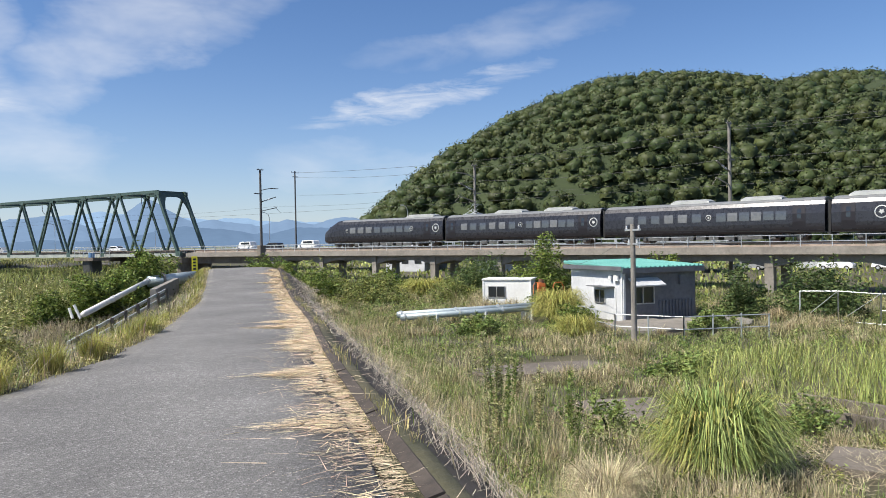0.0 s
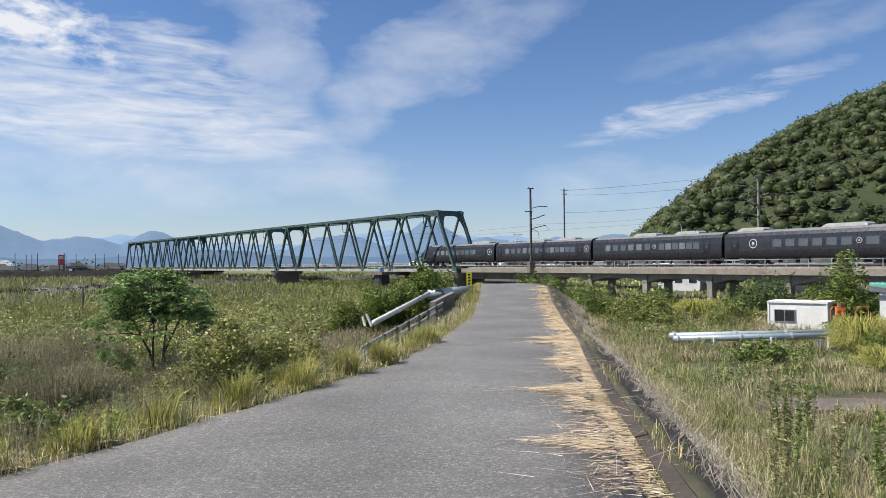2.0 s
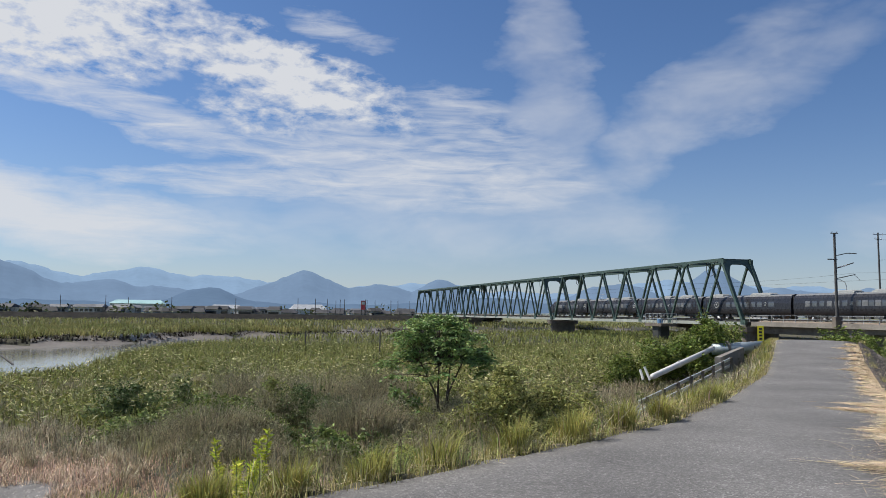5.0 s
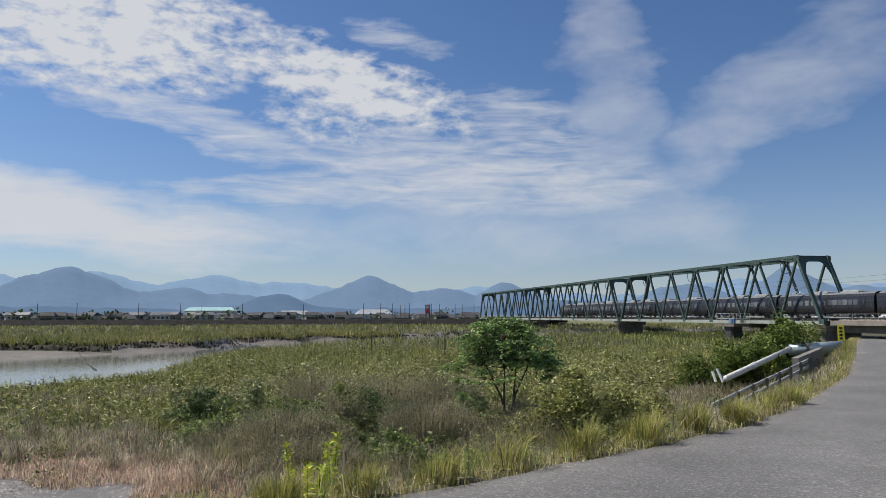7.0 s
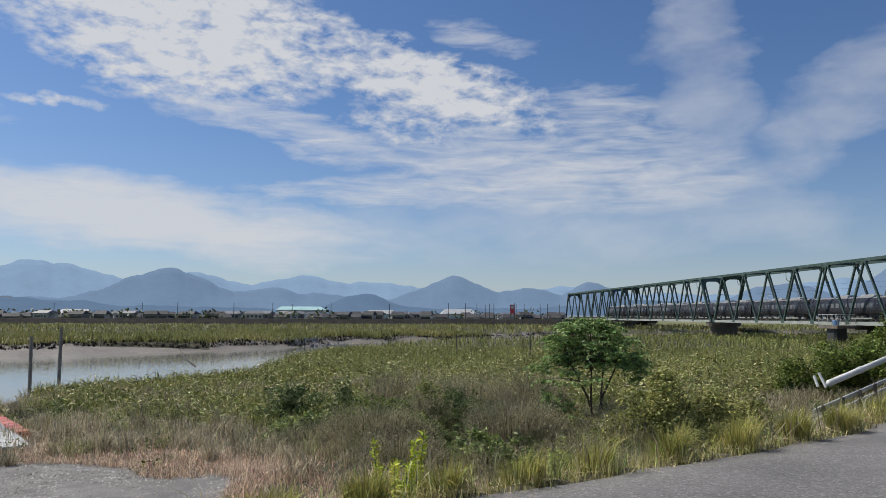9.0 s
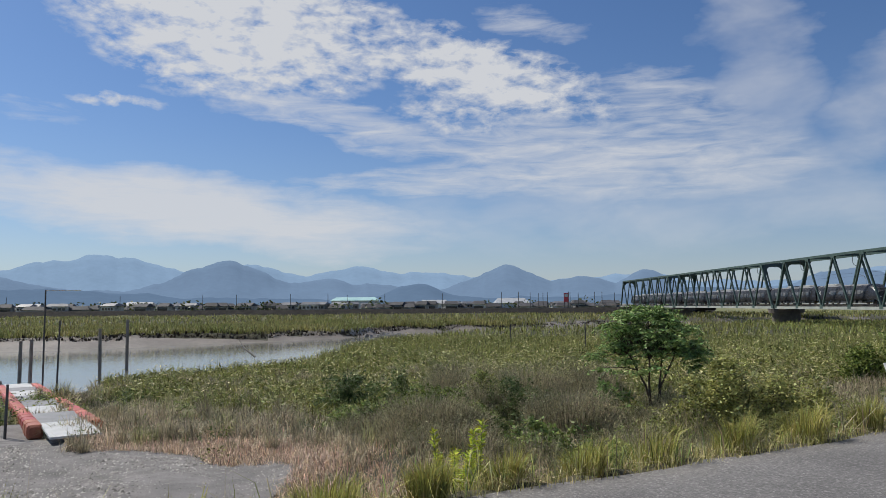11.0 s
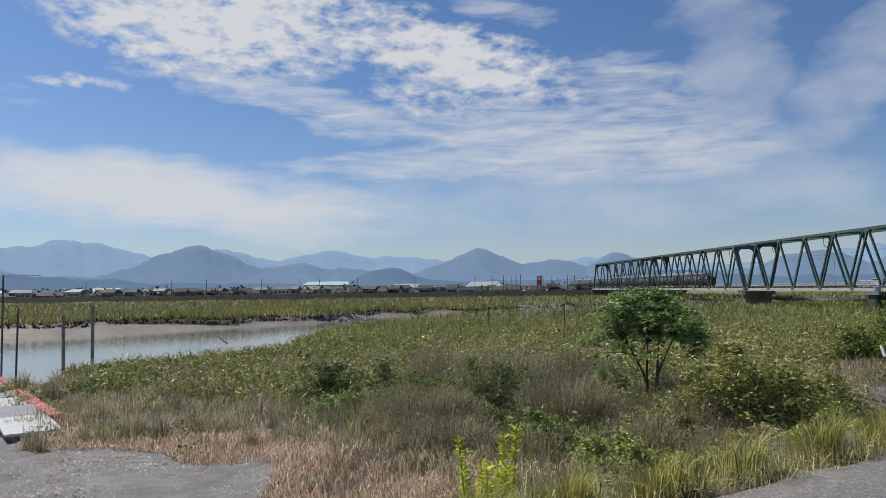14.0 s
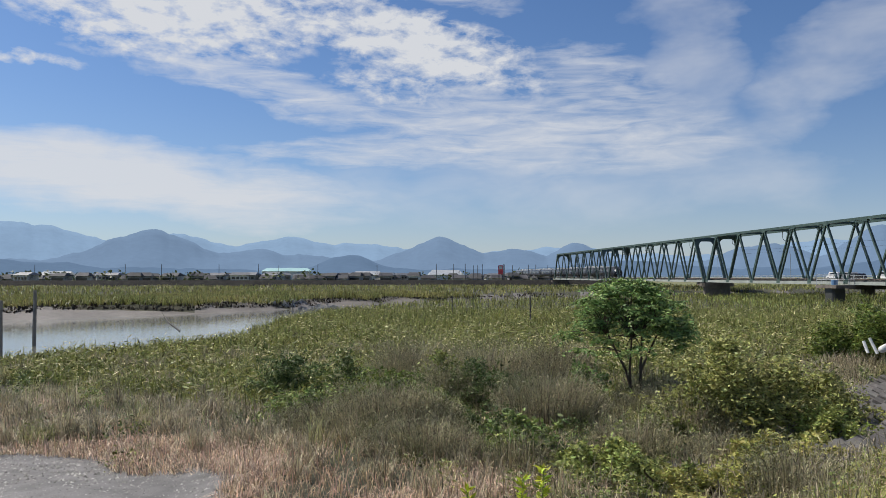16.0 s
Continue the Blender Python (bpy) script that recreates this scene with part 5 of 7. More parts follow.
    s = np.c_[np.cos(t), -np.sin(t), rng.normal(0, 0.5, n)] * (rng.uniform(0.0015, 0.0035, n) + np.abs(q) * 0.00012)[:, None]
    c = np.c_[x, y, z]
    single("dead_stalks", raw_mesh("dead_stalks", np.stack([c - s, c + s, c + d * L[:, None]], 1).reshape(-1, 3), np.arange(3 * n).reshape(-1, 3), leafmat("bleached_stalks", (0.20, 0.165, 0.125), (0.42, 0.37, 0.30), 0.5, 0.6, 0.1)), None, "bleached dead stalks lying on the slope facing", "stalks", kind="stuff")


build_straw()


def bush(name, x, y, w, d, h, mat, label, category, seed, leaf=0.13, n=5000, base=None, clumps=26, stems=7, group=""):
    """Stems and a crown of leaves gathered in uneven clumps, with gaps."""
    rng = np.random.default_rng(seed)
    z0 = float(land(x, y)) if base is None else base
    ob = thing(name, label, category, group, at=Matrix.Translation((x, y, z0)))
    cs = rng.normal(0, 1, (clumps, 3))
    cs /= np.linalg.norm(cs, axis=1)[:, None]
    cs *= rng.uniform(0.35, 1.12, clumps)[:, None] ** 0.6
    cs[:, 2] = np.abs(cs[:, 2]) * 0.9 + 0.05
    cs[:, 2] -= 0.45 * (rng.random(clumps) < 0.4) * cs[:, 2]
    C = cs * [w / 2 * 0.8, d / 2 * 0.8, h * 0.82]
    k = rng.integers(0, clumps, n)
    rad = rng.uniform(0.08, 0.25, clumps) * min(w, d, h * 1.3)
    off = rng.normal(0, 1, (n, 3))
    off /= np.linalg.norm(off, axis=1)[:, None]
    pts = C[k] + off * (rad[k] * rng.uniform(0.3, 1.0, n) ** 0.4)[:, None] * [1, 1, 0.8]
    pts[:, 2] = np.maximum(pts[:, 2], 0.02)
    # sprays that break the outline
    shoots = max(8, clumps)
    sk = rng.integers(0, clumps, shoots)
    sd = C[sk] / (np.linalg.norm(C[sk], axis=1)[:, None] + 1e-6) * [1, 1, 0.6] + rng.normal(0, 0.35, (shoots, 3)) + [0, 0, 0.12]
    sl = rng.uniform(0.10, 0.30, shoots) * h ** 0.6 * 1.2
    u = rng.random((shoots, 22)) ** 0.7
    sp = C[sk][:, None, :] + sd[:, None, :] * ((rad[sk] * 0.7)[:, None] + sl[:, None] * u)[:, :, None] + rng.normal(0, leaf * 0.35, (shoots, 22, 3))
    pts = np.concatenate([pts, sp.reshape(-1, 3)])
    pts[:, 2] = np.maximum(pts[:, 2], 0.02)
    V, T = leaf_arrays(pts, leaf * rng.uniform(0.75, 1.35, len(pts)), rng, 0.8)
    part("foliage", raw_mesh("foliage", V, T, mat), None, ob)
    g = Geo()
    for i in range(stems):
        c = C[rng.integers(0, clumps)]
        g.tube([(rng.normal(0, w * 0.05), rng.normal(0, d * 0.05), -0.1), (c[0] * 0.5, c[1] * 0.5, c[2] * 0.6), tuple(c)], [0.035 * h ** 0.5, 0.022 * h ** 0.5, 0.008], 5)
    part("stem", g, G["bark"], ob)
    return ob


def wiry_brush(x, y, w, d, h, label, seed):
    """A dome of thin upright stalks with feathery side leaves."""
    rng = np.random.default_rng(seed)
    z0 = float(land(x, y))
    ob = thing("shrub", label, "shrub", at=Matrix.Translation((x, y, z0)))
    n = int(230 * w * d)
    a, r = rng.uniform(0, 2 * np.pi, n), np.sqrt(rng.random(n))
    bx, by = np.sin(a) * r * w / 2, np.cos(a) * r * d / 2
    hh = h * (1.05 - 0.6 * r ** 2) * rng.uniform(0.6, 1.15, n)
    part("stem", raw_mesh("stem", *blade_arrays(bx, by, np.full(n, 0.0), hh, rng.uniform(0.012, 0.022, n), rng, 0.35, a + rng.normal(0, 0.9, n)), G["grey"]), None, ob)
    m = n * 5
    k, u = rng.integers(0, n, m), rng.uniform(0.3, 1.0, m)
    lean = 0.3 * u ** 2 * hh[k]
    c = np.c_[bx[k] + np.sin(a[k]) * lean, by[k] + np.cos(a[k]) * lean, hh[k] * u] + rng.normal(0, 0.04, (m, 3))
    part("foliage", raw_mesh("foliage", *leaf_arrays(c, 0.11, rng, 0.6, np.array((0, 0, 0.5)), 0.16), G["grey_green"]), None, ob)
    return ob


def build_left_tree():
    rng = np.random.default_rng(21)
    x, y = 0.15, 27.4
    z0 = float(land(x, y))
    tr = thing("tree", "young tree with a domed feathery green crown on several thin trunks", "tree", at=Matrix.Translation((x, y, z0)))
    g, tips, forks = Geo(), [], []
    for k in range(4):
        a = k * 1.57 + rng.uniform(-0.4, 0.4)
        b = Vector((rng.normal(0, 0.12), rng.normal(0, 0.12), -0.1))
        m = b + Vector((math.sin(a) * 0.3, math.cos(a) * 0.3, 1.3))
        e = m + Vector((math.sin(a) * 0.55, math.cos(a) * 0.55, 1.1))
        g.tube([b, (b + m) / 2 + Vector((0.03, -0.04, 0)), m, e], [0.06, 0.05, 0.042, 0.025], 7)
        forks += [m, (m + e) / 2, e]
    # limbs reach out in uneven tiers
    for k in range(150):
        r, a = 2.0 * math.sqrt(rng.random()), rng.uniform(0, 6.28)
        dome = 1.65 + 2.45 * math.sqrt(max(0, 1 - (r / 2.15) ** 2))
        en = Vector((r * math.sin(a) - 0.12, r * math.cos(a) * 0.85, dome * rng.choice((1.0, 0.96, 0.86, 0.74)) + rng.normal(0, 0.08)))
        if en.z < 1.75 + 0.2 * math.sin(3 * a):
            continue
        st = min(forks, key=lambda f: (f - en).length + 0.3 * rng.random())
        g.tube([st, st.lerp(en, 0.5) + Vector((0, 0, 0.1)), en], [0.024, 0.015, 0.005], 5)
        tips.append(en)
    part("trunk", g, G["bark"], tr)
    pts, droop = [], []
    for t in tips:
        for f in range(5):
            a = rng.uniform(0, 6.28)
            ln = rng.uniform(0.35, 0.75)
            d = Vector((math.sin(a), math.cos(a), rng.uniform(-0.1, 0.4)))
            for i in range(10):
                u = (i + 1) / 10 * ln
                q = t + d * u + Vector((0, 0, -0.6 * u * u))
                for s in (0, 1):
                    pts.append((q.x, q.y, q.z))
                    sd = 1 if s else -1
                    droop.append((math.cos(a) * sd, -math.sin(a) * sd, -0.5))
    pts, droop = np.array(pts), np.array(droop)
    V, T = leaf_arrays(pts, 0.16, rng, 0.9, droop, 0.40)
    part("crown", raw_mesh("crown", V, T, G["tree"]), None, tr)
    # low side shoots
    bush("shrub", x - 1.5, y - 0.3, 1.7, 1.4, 2.0, G["tree"], "leafy green side shoots beside the young tree", "shrub", 22, 0.15, 1300, clumps=10)


build_left_tree()
for i, a in enumerate((
        (2.5, 23.4, 4.2, 3.2, 3.3, "bramble", "olive green bramble thicket with yellowing leaves", 0.115, 20000),
        (4.9, 25.0, 3.6, 2.8, 1.9, "bramble", "yellow-green creeper-covered thicket on the slope", 0.11, 13000),
        (0.7, 22.6, 2.2, 1.8, 1.3, "olive_bush", "low olive bramble on the slope", 0.10, 3000),
        (4.4, 22.2, 2.8, 1.8, 1.0, "bright", "low yellow-green creeper mound", 0.10, 3200),
        (12.9, 39.6, 4.8, 3.4, 3.9, "bush", "bright green broadleaf bush over the white pipe", 0.16, 22000),
        (15.7, 41.8, 4.6, 3.4, 4.3, "bush", "bright green broadleaf bush beside the road crest", 0.16, 22000),
        (10.6, 40.4, 3.4, 2.6, 2.5, "bush", "green bush at the edge of the reeds", 0.16, 10000),
        (-7.0, 25.0, 4.2, 2.6, 1.6, "bush", "green leafy weeds on the marsh edge", 0.10, 4600),
        (-4.6, 26.2, 3.6, 2.2, 1.7, "dark", "dark green leafy weeds on the marsh edge", 0.10, 3600),
        (-9.6, 23.5, 3.4, 2.2, 1.1, "green", "fresh green leafy weeds on the slope", 0.13, 2000),
        (-3.0, 20.2, 2.0, 1.5, 1.3, "green", "fresh green broadleaf weed clump", 0.14, 1300),
        (-6.5, 21.6, 3.0, 2.0, 1.6, "grey", "grey-brown wiry shrub on the slope", 0.10, 3000),
        (-2.4, 23.6, 3.0, 2.2, 1.8, "grey", "grey-brown wiry shrub on the slope", 0.10, 3300),
        (-0.4, 20.4, 2.0, 1.6, 1.2, "grey", "grey-brown wiry shrub on the slope", 0.10, 2400),
        (0.9, 17.2, 3.0, 2.0, 0.8, "tuft", "low yellow-green weed mound", 0.08, 2600),
        (-11.6, 27.5, 3.2, 2.4, 1.9, "dark", "dark green leafy weeds on the marsh edge", 0.10, 4400),
        (41.0, 33.2, 5.0, 4.0, 6.0, "bush", "dense dark green broadleaf tree behind the hut", 0.26, 8000),
        (47.0, 39.5, 4.0, 4.0, 3.4, "bush", "green bush beside the white cabin", 0.26, 4500),
        (41.0, 18.6, 3.2, 2.6, 3.6, "dark", "climbing green bush beside the hut", 0.2, 5000),
        (42.5, 14.8, 5.2, 4.4, 3.6, "dark", "large green bush before the viaduct", 0.24, 7500),
        (47.6, 27.5, 3.6, 3.0, 4.2, "bush", "tall green bush behind the hut roof", 0.24, 4500),
        (28.5, 50.5, 5.0, 4.0, 1.9, "bush", "green bush beside the road crest", 0.22, 6000),
        (33.5, 55.0, 5.5, 4.0, 2.9, "bush", "green bush below the viaduct", 0.24, 6000),
        (36.5, 47.5, 6.0, 3.6, 2.2, "olive_bush", "olive scrub below the viaduct", 0.22, 6000),
        (40.0, 51.0, 6.0, 4.0, 2.4, "bush", "green scrub below the viaduct", 0.24, 6000),
        (32.0, 42.5, 6.0, 3.6, 1.8, "olive_bush", "brownish scrub on the low ground", 0.2, 5500),
        (46.5, 45.5, 6.0, 4.0, 3.0, "dark", "dark green scrub below the viaduct", 0.24, 5500),
        (50.5, 10.5, 7.0, 4.0, 2.6, "bush", "green scrub along the viaduct foot", 0.24, 6000),
        (34.6, 28.6, 2.4, 2.0, 1.6, "green", "green weeds beside the pipes", 0.16, 2500),
        (25.5, 24.5, 4.0, 2.4, 1.2, "green", "green weeds before the pipes", 0.14, 4500),
        (30.5, 22.4, 3.2, 2.0, 1.5, "bush", "leafy weeds by the fence", 0.15, 3600),
        (33.5, 16.8, 5.0, 1.6, 1.3, "green", "creeper growing over the pipe fence", 0.14, 5000),
        (22.5, 12.4, 3.4, 2.0, 1.0, "green", "low green weeds on flat ground", 0.12, 3500),
        (14.2, 9.6, 1.8, 1.5, 1.0, "green", "pale green weed clump", 0.1, 1800),
        (-7.6, 30.0, 3.6, 2.4, 2.1, "grey", "grey-green feathery brush among the reeds", 0.11, 2600),
        (-4.6, 29.4, 3.2, 2.4, 2.0, "grey", "grey-green feathery brush among the reeds", 0.11, 2600),
        (-2.4, 31.0, 3.0, 2.2, 2.0, "grey", "grey-green feathery brush among the reeds", 0.11, 2600),
        (-9.8, 28.6, 2.4, 1.8, 2.0, "dark", "dark leafy weeds rising over the reeds", 0.10, 2000),
        (-6.0, 27.6, 2.0, 1.6, 1.9, "olive_bush", "olive leafy weeds at the edge of the reeds", 0.10, 1800),
        (-1.0, 19.0, 2.8, 1.8, 0.9, "bright", "fresh yellow-green bramble on the slope", 0.11, 2600),
        (2.6, 19.6, 3.2, 2.0, 1.0, "tuft", "yellow-green bramble below the verge", 0.11, 3200),
        (29.5, 46.0, 5.0, 3.0, 2.6, "bush", "green scrub beside the levee foot", 0.2, 5000),
        (34.0, 51.0, 6.0, 3.5, 3.3, "olive_bush", "brownish scrub beside the levee foot", 0.2, 6500),
        (38.5, 40.0, 5.0, 3.0, 2.3, "olive_bush", "brownish scrub beside the cabin", 0.18, 5500),
        (44.5, 42.5, 5.0, 3.5, 3.6, "dark", "dark green scrub before the viaduct", 0.22, 6500),
        (52.0, 30.0, 5.0, 4.0, 4.2, "bush", "green bush before the viaduct", 0.24, 5500),
        (46.0, 9.0, 4.5, 3.5, 2.6, "bush", "green bush along the long fence", 0.2, 5000),
        (18.0, 6.6, 2.2, 1.6, 0.9, "green", "low weeds beside the channel", 0.1, 2200))):
    if a[5] == "grey":
        wiry_brush(a[0], a[1], a[2], a[3], a[4], a[6], 100 + i)
        continue
    if a[0] < 8 and a[8] < 8000:
        a = (*a[:8], int(a[8] * 2.2))
    if a[0] > 27:
        a = (*a[:7], a[7] * 0.8, int(a[8] * 1.2))
    if a[0] > 27 and a[1] > 38:
        a = (a[0], a[1], a[2] * 1.2, a[3] * 1.2, a[4] * 1.05, a[5], a[6], a[7], int(a[8] * 1.2))
    bush("bush" if a[4] > 1.6 else "shrub", a[0], a[1], a[2], a[3], a[4], G[a[5]], a[6], "bush" if a[4] > 1.6 else "shrub", 100 + i, a[7], a[8], clumps=22 + int(a[2] * a[3] * 2.4))


def build_marsh_brush():
    """Low uneven brush between the larger shrubs of the marsh edge."""
    rng = random.Random(77)
    for i in range(26):
        x, y = rng.uniform(-9, 4), rng.uniform(16.5, 28)
        p, q = (float(v) for v in road_pq(x, y))
        if p < float(road_left(q)) + 2.2 or bool(in_lot(p, q)) or (18 < q < 38 and p < float(road_left(q)) + 6.2):
            continue
        mt, lab = rng.choice((("grey", "grey-brown wiry brush on the marsh edge"), ("grey", "grey-brown wiry brush on the marsh edge"), ("olive_bush", "olive leafy brush on the marsh edge"), ("meadow", "pale olive brush on the marsh edge"), ("dark", "dark green leafy brush on the marsh edge")))
        w = rng.uniform(1.3, 3.0)
        d, h = w * rng.uniform(0.6, 0.9), rng.uniform(0.6, 1.3)
        if mt in ("grey", "meadow"):
            wiry_brush(x, y, w, d, h * 1.1, lab, 500 + i)
        else:
            bush("shrub", x, y, w, d, h, G[mt], lab, "shrub", 500 + i, 0.085, int(900 * w), clumps=14, stems=4)


build_marsh_brush()


def build_weeds_by_slab():
    """Weeds, bleached grass and fallen straw round the concrete slab of the low ground."""
    rng = np.random.default_rng(88)
    leaves, blades = [], []
    for i in range(150):
        x, y = rng.uniform(9, 22), rng.uniform(1.0, 9.5)
        if np.hypot((x - 15.6) / 1.2, (y - 4.4) / 0.9) < 1 or np.hypot(x - 13.4, y - 6.6) < 1.1:
            continue
        z0, r, h = float(land(x, y)), rng.uniform(0.25, 0.6), rng.uniform(0.2, 0.55)
        if rng.random() < 0.55:
            o = rng.normal(0, 1, (150, 3))
            o /= np.linalg.norm(o, axis=1)[:, None]
            o = o * rng.uniform(0.4, 1, 150)[:, None] * [r, r, h]
            o[:, 2] = np.abs(o[:, 2])
            leaves.append(leaf_arrays(o + [x, y, z0], 0.075, rng, 0.9))
        else:
            b = rng.normal(0, r * 0.4, (2, 150))
            blades.append(blade_arrays(x + b[0], y + b[1], np.full(150, z0), h * rng.uniform(0.8, 1.8, 150), np.full(150, 0.009), rng, 0.65))
    single("slab_weeds", raw_mesh("slab_weeds", *join_arrays(leaves), G["olive_bush"]), None, "low leafy green weeds round the concrete slab", "weeds", kind="stuff")
    n = 1500
    x, y = rng.normal(15.4, 1.2, n), rng.normal(4.9, 0.7, n)
    t, L = rng.normal(1.2, 0.6, n), rng.uniform(0.2, 0.8, n)
    d = np.c_[np.sin(t), np.cos(t), rng.normal(0, 0.04, n)]
    s = np.c_[np.cos(t), -np.sin(t), rng.normal(0, 0.3, n)] * 0.005
    c = np.c_[x, y, land(x, y) + rng.uniform(0.06, 0.16, n)]
    blades.append((np.stack([c - s, c + s, c + d * L[:, None]], 1).reshape(-1, 3), np.arange(3 * n).reshape(-1, 3)))
    single("slab_straw", raw_mesh("slab_straw", *join_arrays(blades), G["bleached"]), None, "bleached grass and fallen straw round the concrete slab", "straw", kind="stuff")


build_weeds_by_slab()


def build_tall_weed(x, y, h, seed, mat="green", label="tall goldenrod-like weed with narrow leaves", base=None, leaf=0.15):
    rng = np.random.default_rng(seed)
    z0 = float(land(x, y)) if base is None else base
    wd = thing("tall_weed", label, "weed", "tall weeds", at=Matrix.Translation((x, y, z0)))
    g, P, D = Geo(), [], []
    for k in range(5 if mat == "lime" else 3):
        dx, dy = rng.normal(0, 0.12, 2)
        hh = h * rng.uniform(0.7, 1.0)
        g.tube([(dx * 0.4, dy * 0.4, -0.05), (dx, dy, hh * 0.5), (dx * 1.3, dy * 1.3, hh)], [0.012, 0.009, 0.004], 5)
        for i in range(int(hh * (230 if mat == "lime" else 150))):
            u = rng.uniform(0.25, 1.0)
            a = rng.uniform(0, 6.28)
            P.append((dx * (0.4 + u * 0.9), dy * (0.4 + u * 0.9), hh * u))
            D.append((math.sin(a), math.cos(a), 0.45))
    part("stem", g, G["green"], wd)
    V, T = leaf_arrays(np.array(P), leaf, rng, 0.8, np.array(D), 0.26)
    part("leaf_mass", raw_mesh("leaf_mass", V, T, G[mat]), None, wd)


for i, (p, q, h) in enumerate(((-5.0, 14.6, 2.1), (-5.4, 15.3, 1.7), (-5.9, 14.4, 1.4), (-6.4, 13.7, 1.5), (-4.7, 13.9, 1.2), (-6.0, 16.6, 1.7), (-7.0, 18.5, 1.3))):
    build_tall_weed(*road_xy(p, q), h * 1.3, 300 + i, "green" if i % 2 else "meadow", leaf=0.1)
for i, (x, y, h) in enumerate(((-2.15, 8.35, 1.75), (-2.3, 8.45, 1.45), (-2.02, 8.45, 1.35))):
    build_tall_weed(x, y, h, 330 + i, "lime", "bright yellow-green leafy weed beside the road", leaf=0.075)
for i, (x, y, h) in enumerate(((-6.9, 7.0, 0.95), (-6.3, 7.5, 0.8), (-5.9, 7.9, 0.85), (-7.6, 6.6, 0.9), (-5.0, 8.6, 0.6))):
    build_tall_weed(x, y, h, 340 + i, "bright", "yellow-green leafy weed on the levee slope", leaf=0.11)


def build_clump(x, y, r, h, n, mat, label, seed, w=0.014, straw=0.0):
    """A fountain of long arching blades."""
    rng = np.random.default_rng(seed)
    z0 = float(land(x, y))
    cl = thing("grass_clump", label, "grass clump", "grass clumps", at=Matrix.Translation((x, y, z0)))
    n = n // 8
    for fan in range(8):
        a = rng.uniform(0, np.pi / 4, n) + fan * np.pi / 4
        b = r * 0.28 * np.sqrt(rng.random(n))
        bx, by = b * np.sin(a), b * np.cos(a)
        out = r * rng.uniform(0.35, 1.05, n)
        top = h * rng.uniform(0.4, 1.1, n)
        t = a + rng.normal(0, 0.75, n)
        steps, V = (0, 0.35, 0.7, 1.0), []
        face = t + np.pi / 2 + rng.normal(0, 0.5, n)
        s = np.c_[np.sin(face), np.cos(face), rng.normal(0, 0.3, n)] * (w * rng.uniform(0.6, 1.3, n))[:, None] / 2
        for k, u in enumerate(steps):
            zz = top * (2.5 * u - 2.0 * u * u * rng.uniform(0.8, 1.2, n))
            c = np.c_[bx + np.sin(t) * out * u ** 1.3, by + np.cos(t) * out * u ** 1.3, np.maximum(zz, -0.02)]
            f = (1.0, 1.0, 0.7, 0.05)[k]
            V += [c - s * f, c + s * f]
        V = np.stack(V, 1).reshape(-1, 3)
        o = np.arange(n)[:, None] * 8
        T = np.concatenate([np.concatenate([o + [2 * k, 2 * k + 1, 2 * k + 3], o + [2 * k, 2 * k + 3, 2 * k + 2]], 1) for k in range(3)], 1).reshape(-1, 3)
        part("leaf_fan", raw_mesh("leaf_fan", V, T, G[mat if mat in ("straw", "bleached", "straw_tuft", "tuft") else (mat, "pampas", "tuft", "pampas")[fan % 4]]), None, cl)


build_clump(13.4, 6.6, 1.35, 1.75, 3800, "pampas", "large arching pampas-like grass clump", 1, 0.026)
build_clump(32.6, 25.4, 1.7, 1.9, 3200, "tuft", "large arching grass clump beside the pipes", 2, 0.03)
build_clump(40.0, 45.2, 2.2, 1.6, 2600, "tuft", "arching grass clump before the white cabin", 3, 0.04)
build_clump(27.8, 20.6, 1.3, 1.2, 1500, "tuft", "arching grass clump beside the fence", 4, 0.025)
build_clump(-3.1, 8.15, 0.8, 1.05, 1500, "straw_tuft", "pale dry grass tussock on the slope", 5, 0.010)
build_clump(-4.6, 7.4, 0.7, 0.6, 900, "straw", "pale dry grass tussock on the slope", 6, 0.008)
build_clump(8.9, 6.3, 0.9, 0.8, 1500, "bleached", "pale dry grass tussock on the slope", 7, 0.008)
build_clump(10.2, 7.0, 0.9, 0.9, 1400, "bleached", "pale dry grass tussock on the slope", 8, 0.008)


